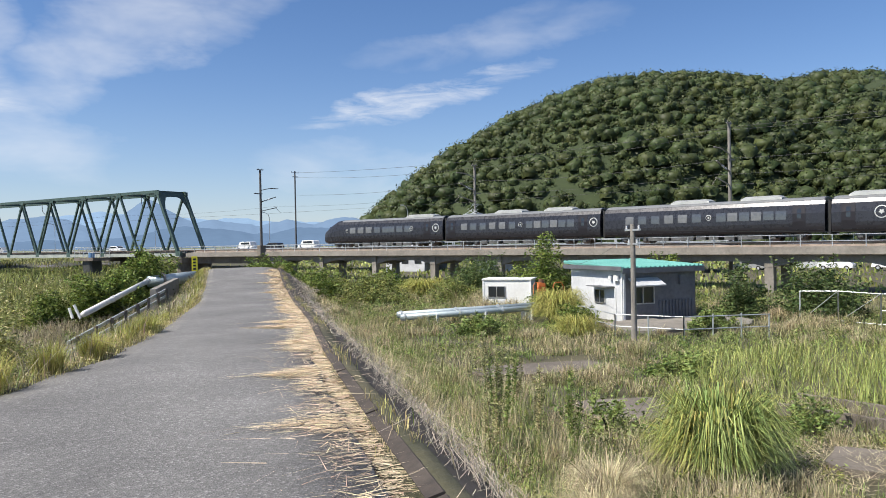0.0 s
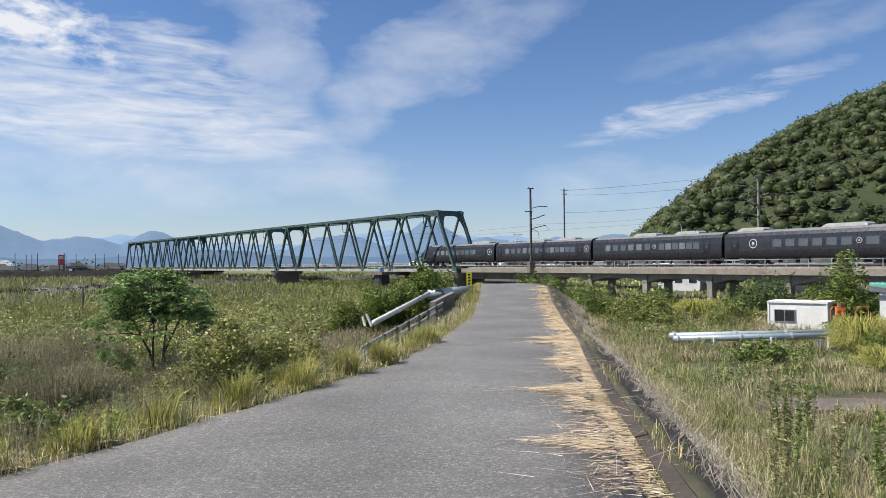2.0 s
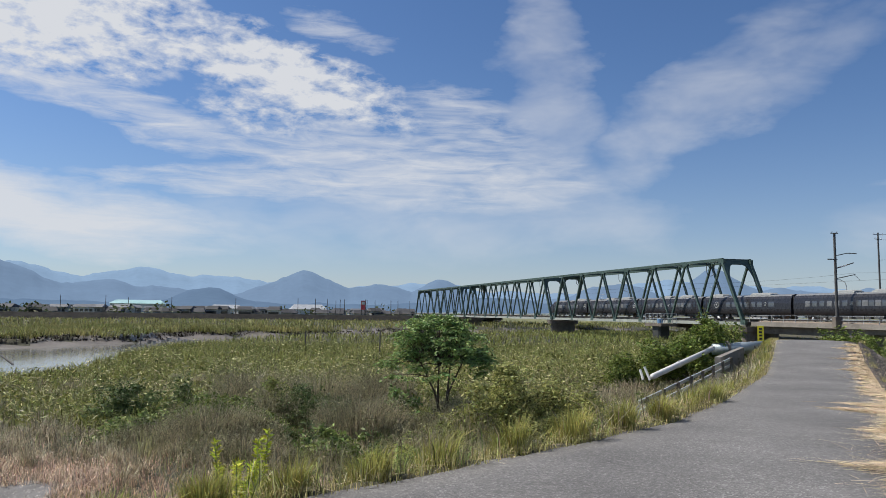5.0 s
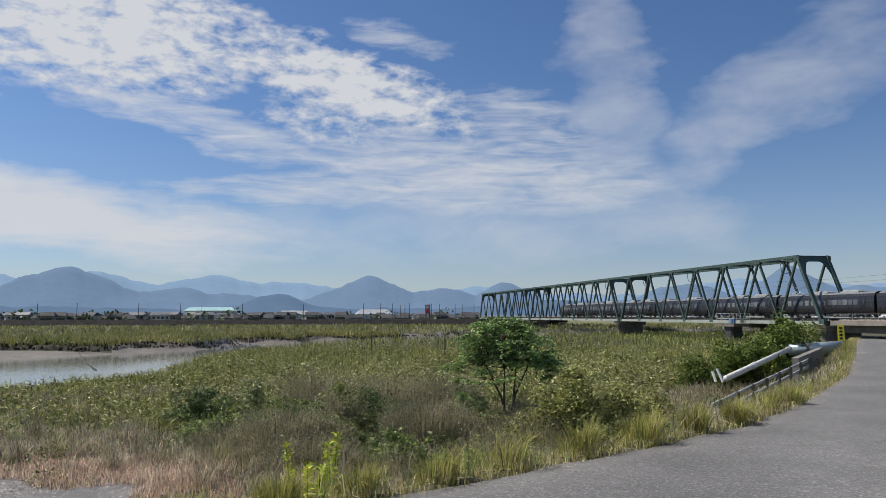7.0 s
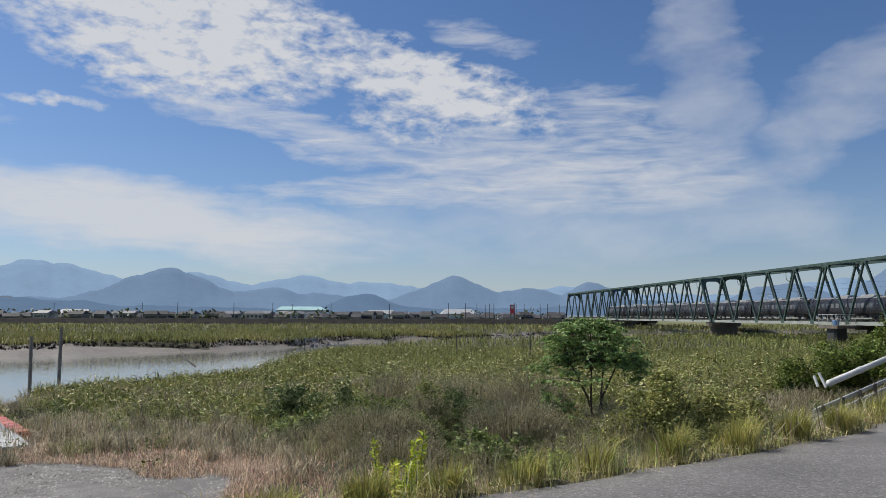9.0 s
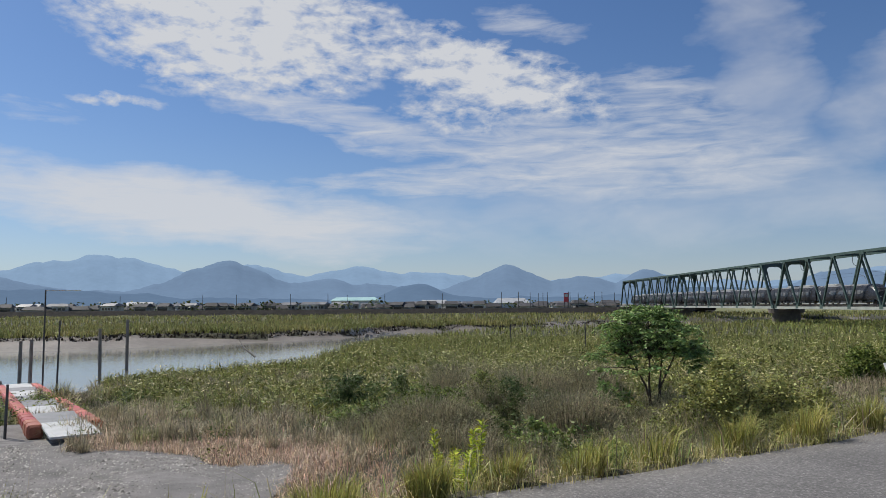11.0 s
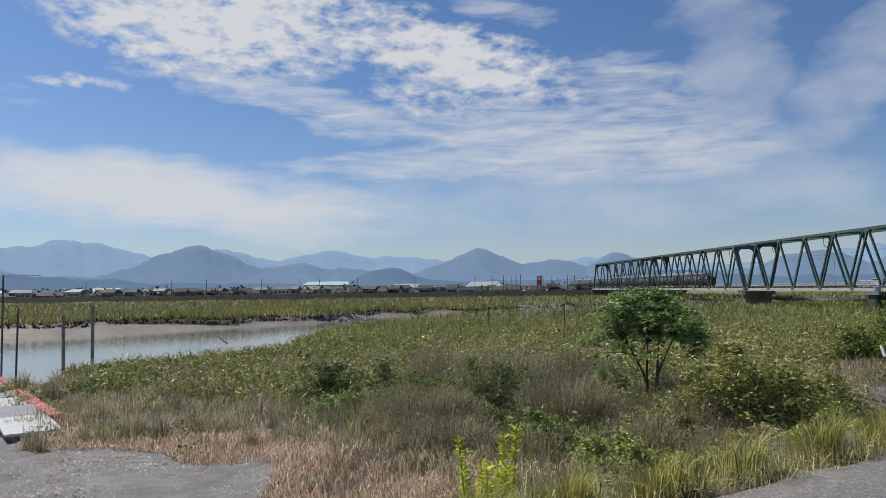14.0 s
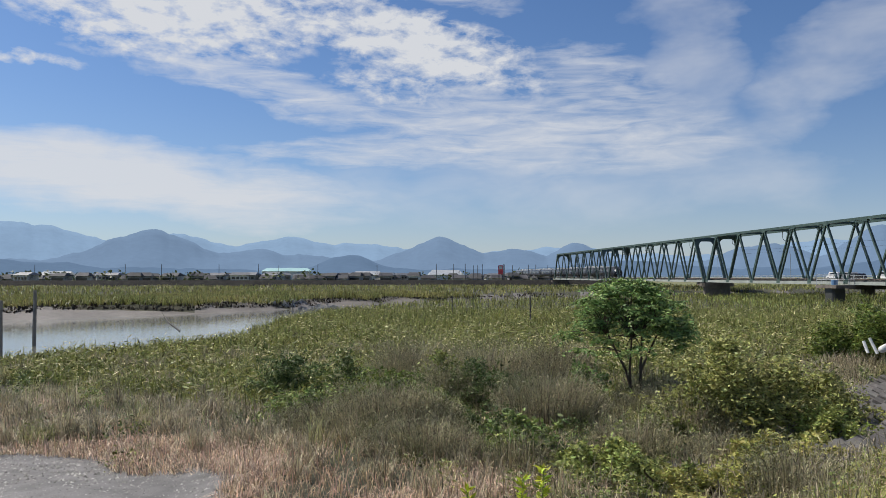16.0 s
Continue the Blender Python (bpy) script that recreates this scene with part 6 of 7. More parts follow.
def build_woods():
    """Crowns of leaves all over the hill, packed and uneven."""
    rng = np.random.default_rng(31)
    crowns = []
    tries = rng.uniform(0, 1, (42000, 2)) * [460, 390] + [92, -105]
    hz = hill_height(tries[:, 0], tries[:, 1])
    # the flank that faces the valley, with the crest
    face = (hz > -2) & ((tries[:, 0] - 262) * 0.87 + (tries[:, 1] - 150) * 0.5 < 95)
    tries, hz = tries[face], hz[face]
    cell, kept = {}, []
    for (x, y), z in zip(tries, hz):
        key = (int(x // 3.2), int(y // 3.2))
        if cell.get(key, 0) >= 1:
            continue
        cell[key] = 1
        kept.append((x, y, z))
    K = np.array(kept)
    n_leaf = 50
    R = rng.uniform(1.3, 3.4, len(K)) * (0.8 + 0.4 * patchy(K[:, 0], K[:, 1], 14, 2.0))
    d = rng.normal(0, 1, (len(K), n_leaf, 3))
    d /= np.linalg.norm(d, axis=2)[:, :, None]
    d[:, :, 2] = np.abs(d[:, :, 2]) * 1.1 - 0.25
    c = np.stack([K[:, 0], K[:, 1], K[:, 2] + R * 0.7], 1)[:, None, :] + d * (R[:, None] * rng.uniform(0.7, 1.2, (len(K), n_leaf)))[:, :, None]
    c, dn = c.reshape(-1, 3), d.reshape(-1, 3)
    n = len(c)
    t = np.cross(dn + rng.normal(0, 0.3, (n, 3)), rng.normal(0, 1, (n, 3)))
    t /= np.linalg.norm(t, axis=1)[:, None]
    b = np.cross(dn + rng.normal(0, 0.3, (n, 3)), t)
    b /= np.linalg.norm(b, axis=1)[:, None] + 1e-9
    s = rng.uniform(0.2, 0.46, n)[:, None]
    # a solid core in each crown, its green darkened as shade between leaves
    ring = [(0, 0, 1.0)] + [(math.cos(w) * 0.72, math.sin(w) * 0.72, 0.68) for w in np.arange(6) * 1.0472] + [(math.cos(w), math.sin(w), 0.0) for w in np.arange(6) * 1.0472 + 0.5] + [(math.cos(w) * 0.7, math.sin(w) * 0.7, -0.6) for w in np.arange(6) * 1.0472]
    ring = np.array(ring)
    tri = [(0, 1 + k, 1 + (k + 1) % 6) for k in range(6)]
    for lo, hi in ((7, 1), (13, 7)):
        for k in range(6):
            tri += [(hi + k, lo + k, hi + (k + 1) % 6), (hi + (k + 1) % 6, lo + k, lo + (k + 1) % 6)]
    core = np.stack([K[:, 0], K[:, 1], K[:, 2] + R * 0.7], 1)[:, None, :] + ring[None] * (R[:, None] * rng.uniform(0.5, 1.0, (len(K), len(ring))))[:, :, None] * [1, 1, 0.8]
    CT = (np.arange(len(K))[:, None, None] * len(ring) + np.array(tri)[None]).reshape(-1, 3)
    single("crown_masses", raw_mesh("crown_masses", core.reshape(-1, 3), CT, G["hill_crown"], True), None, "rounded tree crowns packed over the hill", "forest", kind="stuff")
    V = np.stack([c - t * s, c + b * s * 1.3, c + t * s], 1).reshape(-1, 3)
    Q = np.arange(n * 3).reshape(-1, 3)
    single("hill_woods", raw_mesh("hill_woods", V, Q, G["hill"]), None, "dense broadleaf forest canopy covering the hill", "forest", kind="stuff")


build_woods()


# ---- poles, masts and wires along the railway ----
M["pole"] = material("concrete_pole", (0.17, 0.155, 0.135), (0.27, 0.25, 0.225), 0.8, 0.85, bump=0.2)
M["dark_pole"] = material("dark_steel_pole", (0.05, 0.05, 0.05), (0.10, 0.095, 0.09), 0.8, 0.6, bump=0.1)
M["wire"] = material("wire", (0.03, 0.03, 0.03), (0.06, 0.06, 0.06), 1.0, 0.5, bump=0)
M["porcelain"] = material("insulator", (0.5, 0.5, 0.5), (0.65, 0.65, 0.65), 0.5, 0.3, bump=0)


def build_mast(s, off, top, base, mat, label, arms=True):
    c = on_track(s, off, 0)
    m = thing("catenary_mast", label, "railway mast", "catenary masts", at=Matrix.Translation((c.x, c.y, base)))
    h = top - base
    hd = track(s)[2]
    side = Vector((math.cos(hd), -math.sin(hd), 0)) * (1 if off < 0 else -1)
    part("pole", Geo().tube([(0, 0, 0), (0, 0, h)], [0.19, 0.14], 12), mat, m)
    if base > 0:
        part("foot_block", Geo().box(0, 0, 0.15, 0.9, 0.9, 1.5, bevel=0.05), M["dark_concrete"], m)
    if arms:
        z = RAIL_Z - base
        tip = side * abs(off)
        g = Geo().tube([Vector((0, 0, z + 6.6)), tip * 0.95 + Vector((0, 0, z + 7.4))], 0.07, 6).tube([Vector((0, 0, z + 8.2)), tip * 0.6 + Vector((0, 0, z + 8.6)), tip * 1.1 + Vector((0, 0, z + 8.6))], 0.06, 6)
        g.tube([Vector((0, 0, z + 5.3)), tip * 1.0 + Vector((0, 0, z + 5.9))], 0.06, 6).tube([tip * 0.95 + Vector((0, 0, z + 5.85)), tip * 1.25 + Vector((0, 0, z + 5.2))], 0.022, 5)
        part("bracket_arm", g, mat, m)
        for k in (0.25, 0.45):
            part("insulator", Geo().tube([tip * k + Vector((0, 0, z + 6.6 + 0.8 * k)), tip * (k + 0.12) + Vector((0, 0, z + 6.6 + 0.8 * (k + 0.12)))], 0.09, 8), M["porcelain"], m)
    g = Geo().beam(-side * 1.1 + Vector((0, 0, h - 3.4)), side * 0.3 + Vector((0, 0, h - 3.4)), 0.13, 0.13)
    part("cross_arm", g, mat, m)
    g = Geo()
    for dx in (-0.3, 0.3):
        g.tube([Vector((dx, 0, h - 0.05)), Vector((dx, 0, h + 0.15))], 0.05, 6)
    g.beam((-0.5, 0, h - 0.05), (0.5, 0, h - 0.05), 0.11, 0.11)
    part("top_bracket", g, mat, m)


build_mast(-18.6, -2.95, 12.3, 0.75, M["dark_pole"], "dark steel catenary mast beside the viaduct edge")
build_mast(-50.5, 3.2, 10.9, -3.2, M["pole"], "grey concrete catenary mast behind the train")
build_mast(-80.5, 3.2, 12.3, -3.2, M["pole"], "grey concrete catenary mast before the hill")
build_mast(-125, 3.2, 12.3, -3.2, M["pole"], "grey concrete catenary mast before the hill")


def build_line_pole(x, y, base, top, mat, label, ang):
    p = thing("utility_pole", label, "utility pole", "utility poles", at=Matrix.Translation((x, y, base)))
    h = top - base
    part("pole", Geo().tube([(0, 0, -0.3), (0, 0, h)], [0.13, 0.10], 12), mat, p)
    d = Vector((math.cos(ang), math.sin(ang), 0))
    for k, w in ((0.25, 0.9), (0.85, 0.6)):
        part("cross_arm", Geo().beam(-d * w + Vector((0, 0, h - k)), d * w + Vector((0, 0, h - k)), 0.08, 0.08), M["galv"], p)
        for s in (-0.85, 0.0, 0.85):
            part("insulator", Geo().tube([d * w * s + Vector((0, 0, h - k + 0.03)), d * w * s + Vector((0, 0, h - k + 0.2))], 0.045, 6), M["porcelain"], p)
    return p


build_line_pole(57.6, 93.7, -3.2, 12.7, M["dark_pole"], "tall dark pole behind the railway with short cross arms", 0.3)
build_line_pole(27.25, 17.15, -3.0, 2.25, M["pole"], "slim weathered utility pole before the hut", 0.9)


def wire(pts, r, label, sag=0.0):
    P = []
    for a, b in zip(pts[:-1], pts[1:]):
        a, b = Vector(a), Vector(b)
        for k in range(8):
            u = k / 8
            P.append(a.lerp(b, u) - Vector((0, 0, sag * 4 * u * (1 - u))))
    P.append(Vector(pts[-1]))
    single("overhead_wire", Geo().tube(P, r, 5), M["wire"], label, "wire", "overhead wires")


stations = (60, 20, -18.6, -50.5, -80.5, -125, -170)
wire([on_track(s, 0, RAIL_Z + 5.1) for s in stations], 0.012, "thin copper contact wire over the track")
wire([on_track(s, 0, RAIL_Z + 6.1) for s in stations], 0.012, "messenger wire over the track", 0.4)
wire([on_track(s, 3.6, 9.0) for s in stations[2:]], 0.018, "feeder wire beside the railway masts", 0.5)
wire([on_track(s, 3.3, 11.6 if s != -50.5 else 10.6) for s in stations[2:]], 0.016, "power wire on the mast tops", 0.5)
wire([(57.6, 93.7, 12.4), tuple(on_track(-80.5, 3.6, 11.9)), tuple(on_track(-170, 3.6, 13))], 0.018, "power wire from the tall pole", 0.8)
wire([(27.25, 17.15, 2.0), (62, -6, 2.6)], 0.012, "service wire from the slim pole", 0.5)
wire([(27.25, 17.15, 1.9), (33.2, 24.6, 0.2)], 0.010, "service wire to the hut", 0.2)

# ---- the hut, cabin, pipes and fences below the levee ----
M["teal"] = material("teal_metal_roof", (0.10, 0.30, 0.26), (0.16, 0.40, 0.35), 1.5, 0.5, 0.1, bump=0.1)
M["siding"] = material("grey_metal_siding", (0.10, 0.104, 0.115), (0.17, 0.175, 0.19), 1.5, 0.55, 0.2, bump=0.1)
M["wall_white"] = material("chalky_white_wall", (0.46, 0.47, 0.48), (0.60, 0.61, 0.62), 1.5, 0.8, bump=0.1)
M["frame"] = material("aluminium_frame", (0.35, 0.35, 0.34), (0.5, 0.5, 0.49), 0.5, 0.4, 0.6, bump=0)
M["orange"] = material("orange_machine_paint", (0.50, 0.13, 0.03), (0.66, 0.20, 0.06), 0.5, 0.5, bump=0.1)
M["rust"] = material("rusty_steel", (0.14, 0.075, 0.045), (0.26, 0.14, 0.08), 0.4, 0.8, 0.2, bump=0.3)
M["pipe"] = material("white_painted_pipe", (0.55, 0.55, 0.53), (0.76, 0.76, 0.74), 0.9, 0.45, bump=0.1)
M["pipe_grey"] = material("blue_grey_pipe", (0.30, 0.36, 0.38), (0.46, 0.52, 0.54), 0.9, 0.4, 0.3, bump=0.1)


def build_hut():
    # local: x along the dark wall, y along the white wall, corner at 0,0
    a = math.atan2(-0.345, 0.938)
    hut = thing("hut", "small metal-clad hut with a teal roof and white side wall", "hut", at=Matrix.Translation((34.3, 22.2, -3.1)) @ Matrix.Rotation(a, 4, "Z"))
    W, D, H, t = 5.0, 5.2, 3.05, 0.12
    part("white_wall", Geo().box(t / 2, D / 2, H / 2, t, D, H), M["wall_white"], hut, "chalky white side wall")
    part("back_wall", Geo().box(W / 2, D - t / 2, H / 2, W - 2 * t, t, H), M["siding"], hut)
    part("far_wall", Geo().box(W - t / 2, D / 2, H / 2, t, D, H), M["siding"], hut)
    # dark wall with a window opening
    g = Geo()
    x0, x1, z0, z1 = 0.55, 2.05, 1.1, 2.05
    g.box((t + x0) / 2, t / 2, H / 2, x0 - t, t, H).box((x1 + W - t) / 2, t / 2, H / 2, W - t - x1, t, H).box((x0 + x1) / 2, t / 2, z0 / 2, x1 - x0, t, z0).box((x0 + x1) / 2, t / 2, (z1 + H) / 2, x1 - x0, t, H - z1)
    part("front_wall", g, M["siding"], hut, "grey metal siding wall")
    wn = part("window", Geo().box((x0 + x1) / 2, 0.07, (z0 + z1) / 2, x1 - x0, 0.02, z1 - z0), M["glass"], hut)
    fr = Geo()
    for x in (x0, (x0 + x1) / 2, x1):
        fr.box(x, 0.03, (z0 + z1) / 2, 0.06, 0.1, z1 - z0 + 0.06)
    for z in (z0, z1):
        fr.box((x0 + x1) / 2, 0.026, z, x1 - x0, 0.1, 0.06)
    part("window_frame", fr, M["frame"], wn)
    part("awning", Geo().sweep([[(x, 0.0, 2.55), (x, -0.75, 2.18), (x, -0.75, 2.12), (x, 0.0, 2.49)] for x in (0.3, 2.3)]), M["wall_white"], hut, "pale awning over the window")
    g = Geo()
    for i in range(11):
        g.tube([(2.45 + i * 0.23, -0.02, 0.05), (2.45 + i * 0.23, -0.02, 1.25)], 0.075, 8)
    part("corrugated_skirt", g, M["siding"], hut, "corrugated sheet against the wall")
    part("vent_box", Geo().box(3.9, -0.1, 2.35, 0.3, 0.2, 0.5, bevel=0.03), M["siding"], hut)
    part("door", Geo().box(-0.03, 1.1, 1.0, 0.05, 0.85, 1.95), M["wall_white"], hut, "white door with a window")
    for y, z, w, h in ((2.2, 1.45, 0.95, 0.75),):
        wn = part("side_window", Geo().box(-0.012, y, z, 0.02, w, h), M["glass"], hut)
        fr = Geo()
        for yy in (-w / 2, 0, w / 2):
            fr.box(-0.04, y + yy, z, 0.05, 0.05, h + 0.05)
        for zz in (-h / 2, h / 2):
            fr.box(-0.038, y, z + zz, 0.05, w, 0.05)
        part("window_frame", fr, M["frame"], wn)
    part("side_canopy", Geo().box(-0.3, 1.8, 2.05, 0.55, 2.0, 0.05), M["siding"], hut)
    part("meter_box", Geo().box(-0.1, 0.55, 2.55, 0.18, 0.4, 0.3, bevel=0.04), M["white"], hut)
    part("lamp", Geo().box(-0.12, 1.05, 2.58, 0.22, 0.2, 0.16, bevel=0.05), M["white"], hut)
    part("drain_pipe", Geo().tube([(-0.06, 0.1, 0.1), (-0.06, 0.1, 2.95)], 0.04, 7), M["white"], hut)
    # roof with folded ribs
    rf = part("roof", Geo().sweep([[(x, -0.35, 3.02), (x, D + 0.3, 3.28), (x, D + 0.3, 3.40), (x, -0.35, 3.14)] for x in (-0.35, W + 0.35)]), M["teal"], hut, "teal folded metal roof")
    me = Geo().sweep([[(dx, -0.36, 3.14 + dz), (dx, D + 0.31, 3.40 + dz), (dx, D + 0.31, 3.405), (dx, -0.36, 3.13)] for dx, dz in ((-0.07, 0.01), (-0.03, 0.07), (0.03, 0.07), (0.07, 0.01))]).mesh("roof_rib", M["teal"])
    for i in range(19):
        part("roof_rib", me, None, rf, at=Matrix.Translation((-0.28 + i * 0.307, 0, 0)))
    part("fascia", Geo().box(W / 2, -0.375, 2.97, W + 0.7, 0.04, 0.28).box(-0.375, D / 2, 3.1, 0.04, D + 0.6, 0.24), M["siding"], hut)


build_hut()


def build_cabin():
    d = Vector((0.5, -0.87, 0))
    cb = thing("cabin", "white prefabricated cabin with a dark sliding window", "cabin", at=Matrix.Translation((36.1, 34.6, -3.3)) @ Matrix.Rotation(math.atan2(d.y, d.x), 4, "Z"))
    W, D, H = 3.3, 2.3, 2.25
    part("body", Geo().box(W / 2, D / 2, H / 2, W, D, H), M["white"], cb)
    part("roof", Geo().box(W / 2, D / 2, H + 0.05, W + 0.16, D + 0.16, 0.1), M["white"], cb)
    wn = part("window", Geo().box(0.95, -0.01, 1.45, 1.15, 0.03, 0.7), M["glass"], cb)
    g = Geo()
    for x in (0.36, 0.95, 1.54):
        g.box(x, -0.03, 1.45, 0.05, 0.05, 0.76)
    for z in (1.08, 1.82):
        g.box(0.95, -0.028, z, 1.2, 0.05, 0.05)
    part("window_frame", g, M["frame"], wn)
    for x in (0.0, W):
        part("corner_post", Geo().box(x, 0, H / 2, 0.1, 0.1, H), M["white"], cb)


build_cabin()


def build_pipes():
    for i, (dx, z, mt, lab) in enumerate(((0.0, -2.42, "pipe_grey", "pale blue-grey steel pipe on low trestles"), (0.55, -2.32, "pipe_grey", "second pale steel pipe on low trestles"))):
        a, b = Vector((25.0 + dx * 0.4, 30.2 + dx, z)), Vector((34.2 + dx * 0.4, 26.6 + dx, z + 0.12))
        pp = thing("pipe", lab, "pipe", "pipes on trestles")
        part("tube", Geo().tube([a, b], 0.17, 14), M[mt], pp, smooth=True)
        for k in (0.02, 0.35, 0.62, 0.95):
            c = a.lerp(b, k)
            d = (b - a).normalized() * 0.05
            part("flange", Geo().tube([c - d, c + d], 0.22, 14), M["galv"], pp)
        for k in (0.2, 0.5, 0.8):
            c = a.lerp(b, k)
            part("trestle", Geo().box(c.x, c.y, -2.75, 0.12, 0.5, 0.8), M["pipe"], pp)


build_pipes()


def build_machine():
    m = thing("pump_rig", "rusty orange pump rig with hoop rails beside the hut", "machine", at=Matrix.Translation((35.4, 28.9, -3.0)) @ Matrix.Rotation(-0.7, 4, "Z"))
    part("housing", Geo().box(0, 0, 1.2, 0.5, 0.4, 1.5, bevel=0.08), M["orange"], m)
    part("motor", Geo().tube([(0, 0, 1.95), (0, 0, 2.2)], 0.16, 12), M["rust"], m)
    for dx in (-0.55, 0.7):
        part("hoop", Geo().tube([(dx, -0.3, 0), (dx, -0.3, 1.8), (dx + 0.12, -0.3, 2.0), (dx + 0.5, -0.3, 2.0), (dx + 0.62, -0.3, 1.8), (dx + 0.62, -0.3, 0)], 0.03, 6), M["orange"], m)
    part("base", Geo().box(0.2, 0, 0.25, 1.9, 1.1, 0.5), M["rust"], m)


build_machine()


def build_fence(pts, h, rails, mat, label, step=1.8, brace=False):
    f = thing("pipe_fence", label, "fence", "pipe fences")
    for a, b in zip(pts[:-1], pts[1:]):
        a, b = Vector((a[0], a[1], 0)), Vector((b[0], b[1], 0))
        n = max(1, round((b - a).length / step))
        for k in range(n + 1):
            c = a.lerp(b, k / n)
            z = float(land(c.x, c.y))
            part("post", Geo().tube([(c.x, c.y, z - 0.1), (c.x, c.y, z + h)], 0.035, 7), mat, f)
        za, zb = float(land(a.x, a.y)), float(land(b.x, b.y))
        for u in rails:
            part("rail", Geo().tube([(a.x, a.y, za + h * u), (b.x, b.y, zb + h * u)], 0.026, 6), mat, f)
        if brace:
            part("brace", Geo().tube([(a.x, a.y, za + 0.1), (b.x, b.y, zb + h)], 0.014, 6), mat, f)
    return f


build_fence([(31.2, 23.0), (29.2, 19.4), (29.4, 16.0), (33.5, 14.0)], 1.15, (0.98, 0.5), M["galv"], "pale pipe fence round the hut yard")
build_fence([(39.8, 15.0), (40.0, 13.2), (40.2, 11.3)], 1.7, (0.99, 0.1), M["galv"], "tall braced gate fence before the viaduct", 1.9, True)
build_fence([(40.2, 11.3), (41.2, 6.0), (42.5, 0.0)], 1.7, (0.99, 0.5, 0.1), M["galv"], "long mesh-frame fence along the low ground", 1.9)


def build_slab(x, y, w, d, turn, mat, label, h=0.12, name="concrete_slab"):
    z = float(land(x, y))
    rng = np.random.default_rng(int(x * 10))
    ring = [((w / 2) * math.copysign(abs(math.cos(a)) ** 0.6, math.cos(a)) * rng.uniform(0.88, 1.08), (d / 2) * math.copysign(abs(math.sin(a)) ** 0.6, math.sin(a)) * rng.uniform(0.88, 1.08)) for a in np.linspace(0, 2 * math.pi, 19)[:-1]]
    g = Geo().sweep([[(a, b, zz) for a, b in ring] for zz in (-0.15, h)])
    single(name, g, mat, label, "concrete slab", at=Matrix.Translation((x, y, z)) @ Matrix.Rotation(turn, 4, "Z"))


build_slab(20.0, 16.3, 5.4, 2.2, -0.5, M["dark_concrete"], "dark weathered concrete slab among weeds")
build_slab(16.9, 10.8, 3.0, 2.6, -0.6, M["dark_concrete"], "dark weathered concrete slab among weeds")
build_slab(15.6, 4.6, 1.8, 1.5, 0.2, M["dark_concrete"], "straw-littered concrete slab below the levee")
build_slab(35.0, 19.5, 9.0, 5.0, -0.3, M["concrete"], "pale concrete yard beside the hut", 0.06)


def build_channel():
    ch = thing("drain_channel", "weathered concrete drainage channel wall among tall grass", "drain")
    for k, (a, b) in enumerate((((18.7, 7.6), (18.6, 5.2)), ((18.6, 5.2), (18.9, 2.6)), ((18.9, 2.6), (19.4, -1.0)))):
        for off, hh in ((0.0, 0.12), (1.1, 0.2)):
            part("wall", Geo().beam((a[0] + off, a[1], -2.9 + hh / 2), (b[0] + off, b[1], -2.9 + hh / 2), 0.16, hh + 0.3), M["dark_concrete"], ch)


build_channel()


def build_kerb_slope():
    """The dark concrete facing along the pavement's right shoulder, in slabs."""
    ks = thing("slope_facing", "dark brown concrete slope facing along the road shoulder", "retaining slope", kind="structure")
    q = -3.0
    while q < 44:
        b = q + 2.45
        pts = []
        for qq in (q, b):
            p0 = road_right(qq) - 0.34
            pts.append([(p0 + 0.12, float(road_z(qq)) - 0.02), (p0, float(road_z(qq)) + 0.015), (p0 - 1.15, float(road_z(qq)) - 0.86), (p0 - 1.0, float(road_z(qq)) - 1.9)])
        secs = [[(*road_xy(p, qq), z) for p, z in sec] for sec, qq in zip(pts, (q, b))]
        part("slab", Geo().sweep(secs), M["slope_concrete"], ks)
        q += 2.5


build_kerb_slope()


# ---- river side: pipe, guard rail, revetment, sign ----
def build_white_pipe():
    w = thing("pipe", "thick white pipe sloping down the levee to the reeds", "pipe")
    a, b = Vector((9.5, 33.2, -1.35)), Vector((15.2, 40.0, -0.2))
    part("tube", Geo().tube([a.lerp(b, 0.09), b], 0.135, 16), M["pipe"], w, smooth=True)
    for k in (0.45, 0.97):
        c, d = a.lerp(b, k), (b - a).normalized() * 0.06
        part("flange", Geo().tube([c - d, c + d], 0.165, 16), M["pipe"], w)
    for i, (dx, dy, l) in enumerate(((0.1, 0.5, 0.9), (-0.15, 0.75, 0.6))):
        part("stub", Geo().tube([(a.x + dx + 0.4, a.y + dy + 0.5, -1.45), (a.x + dx + 0.2 + 0.12 * i, a.y + dy + 0.7, -1.3 + l * 0.5)], 0.06, 8), M["pipe"], w)
    g = thing("pipe", "grey jointed pipe crossing beside the road crest", "pipe")
    part("tube", Geo().tube([(15.4, 40.6, -0.28), (18.1, 40.4, -0.1)], 0.32, 16), M["pipe_grey"], g, smooth=True)
    for x in (16.2, 17.6):
        part("flange", Geo().tube([(x - 0.06, 40.55 - 0.05, -0.2), (x + 0.06, 40.5, -0.19)], 0.4, 14), M["concrete"], g)


build_white_pipe()


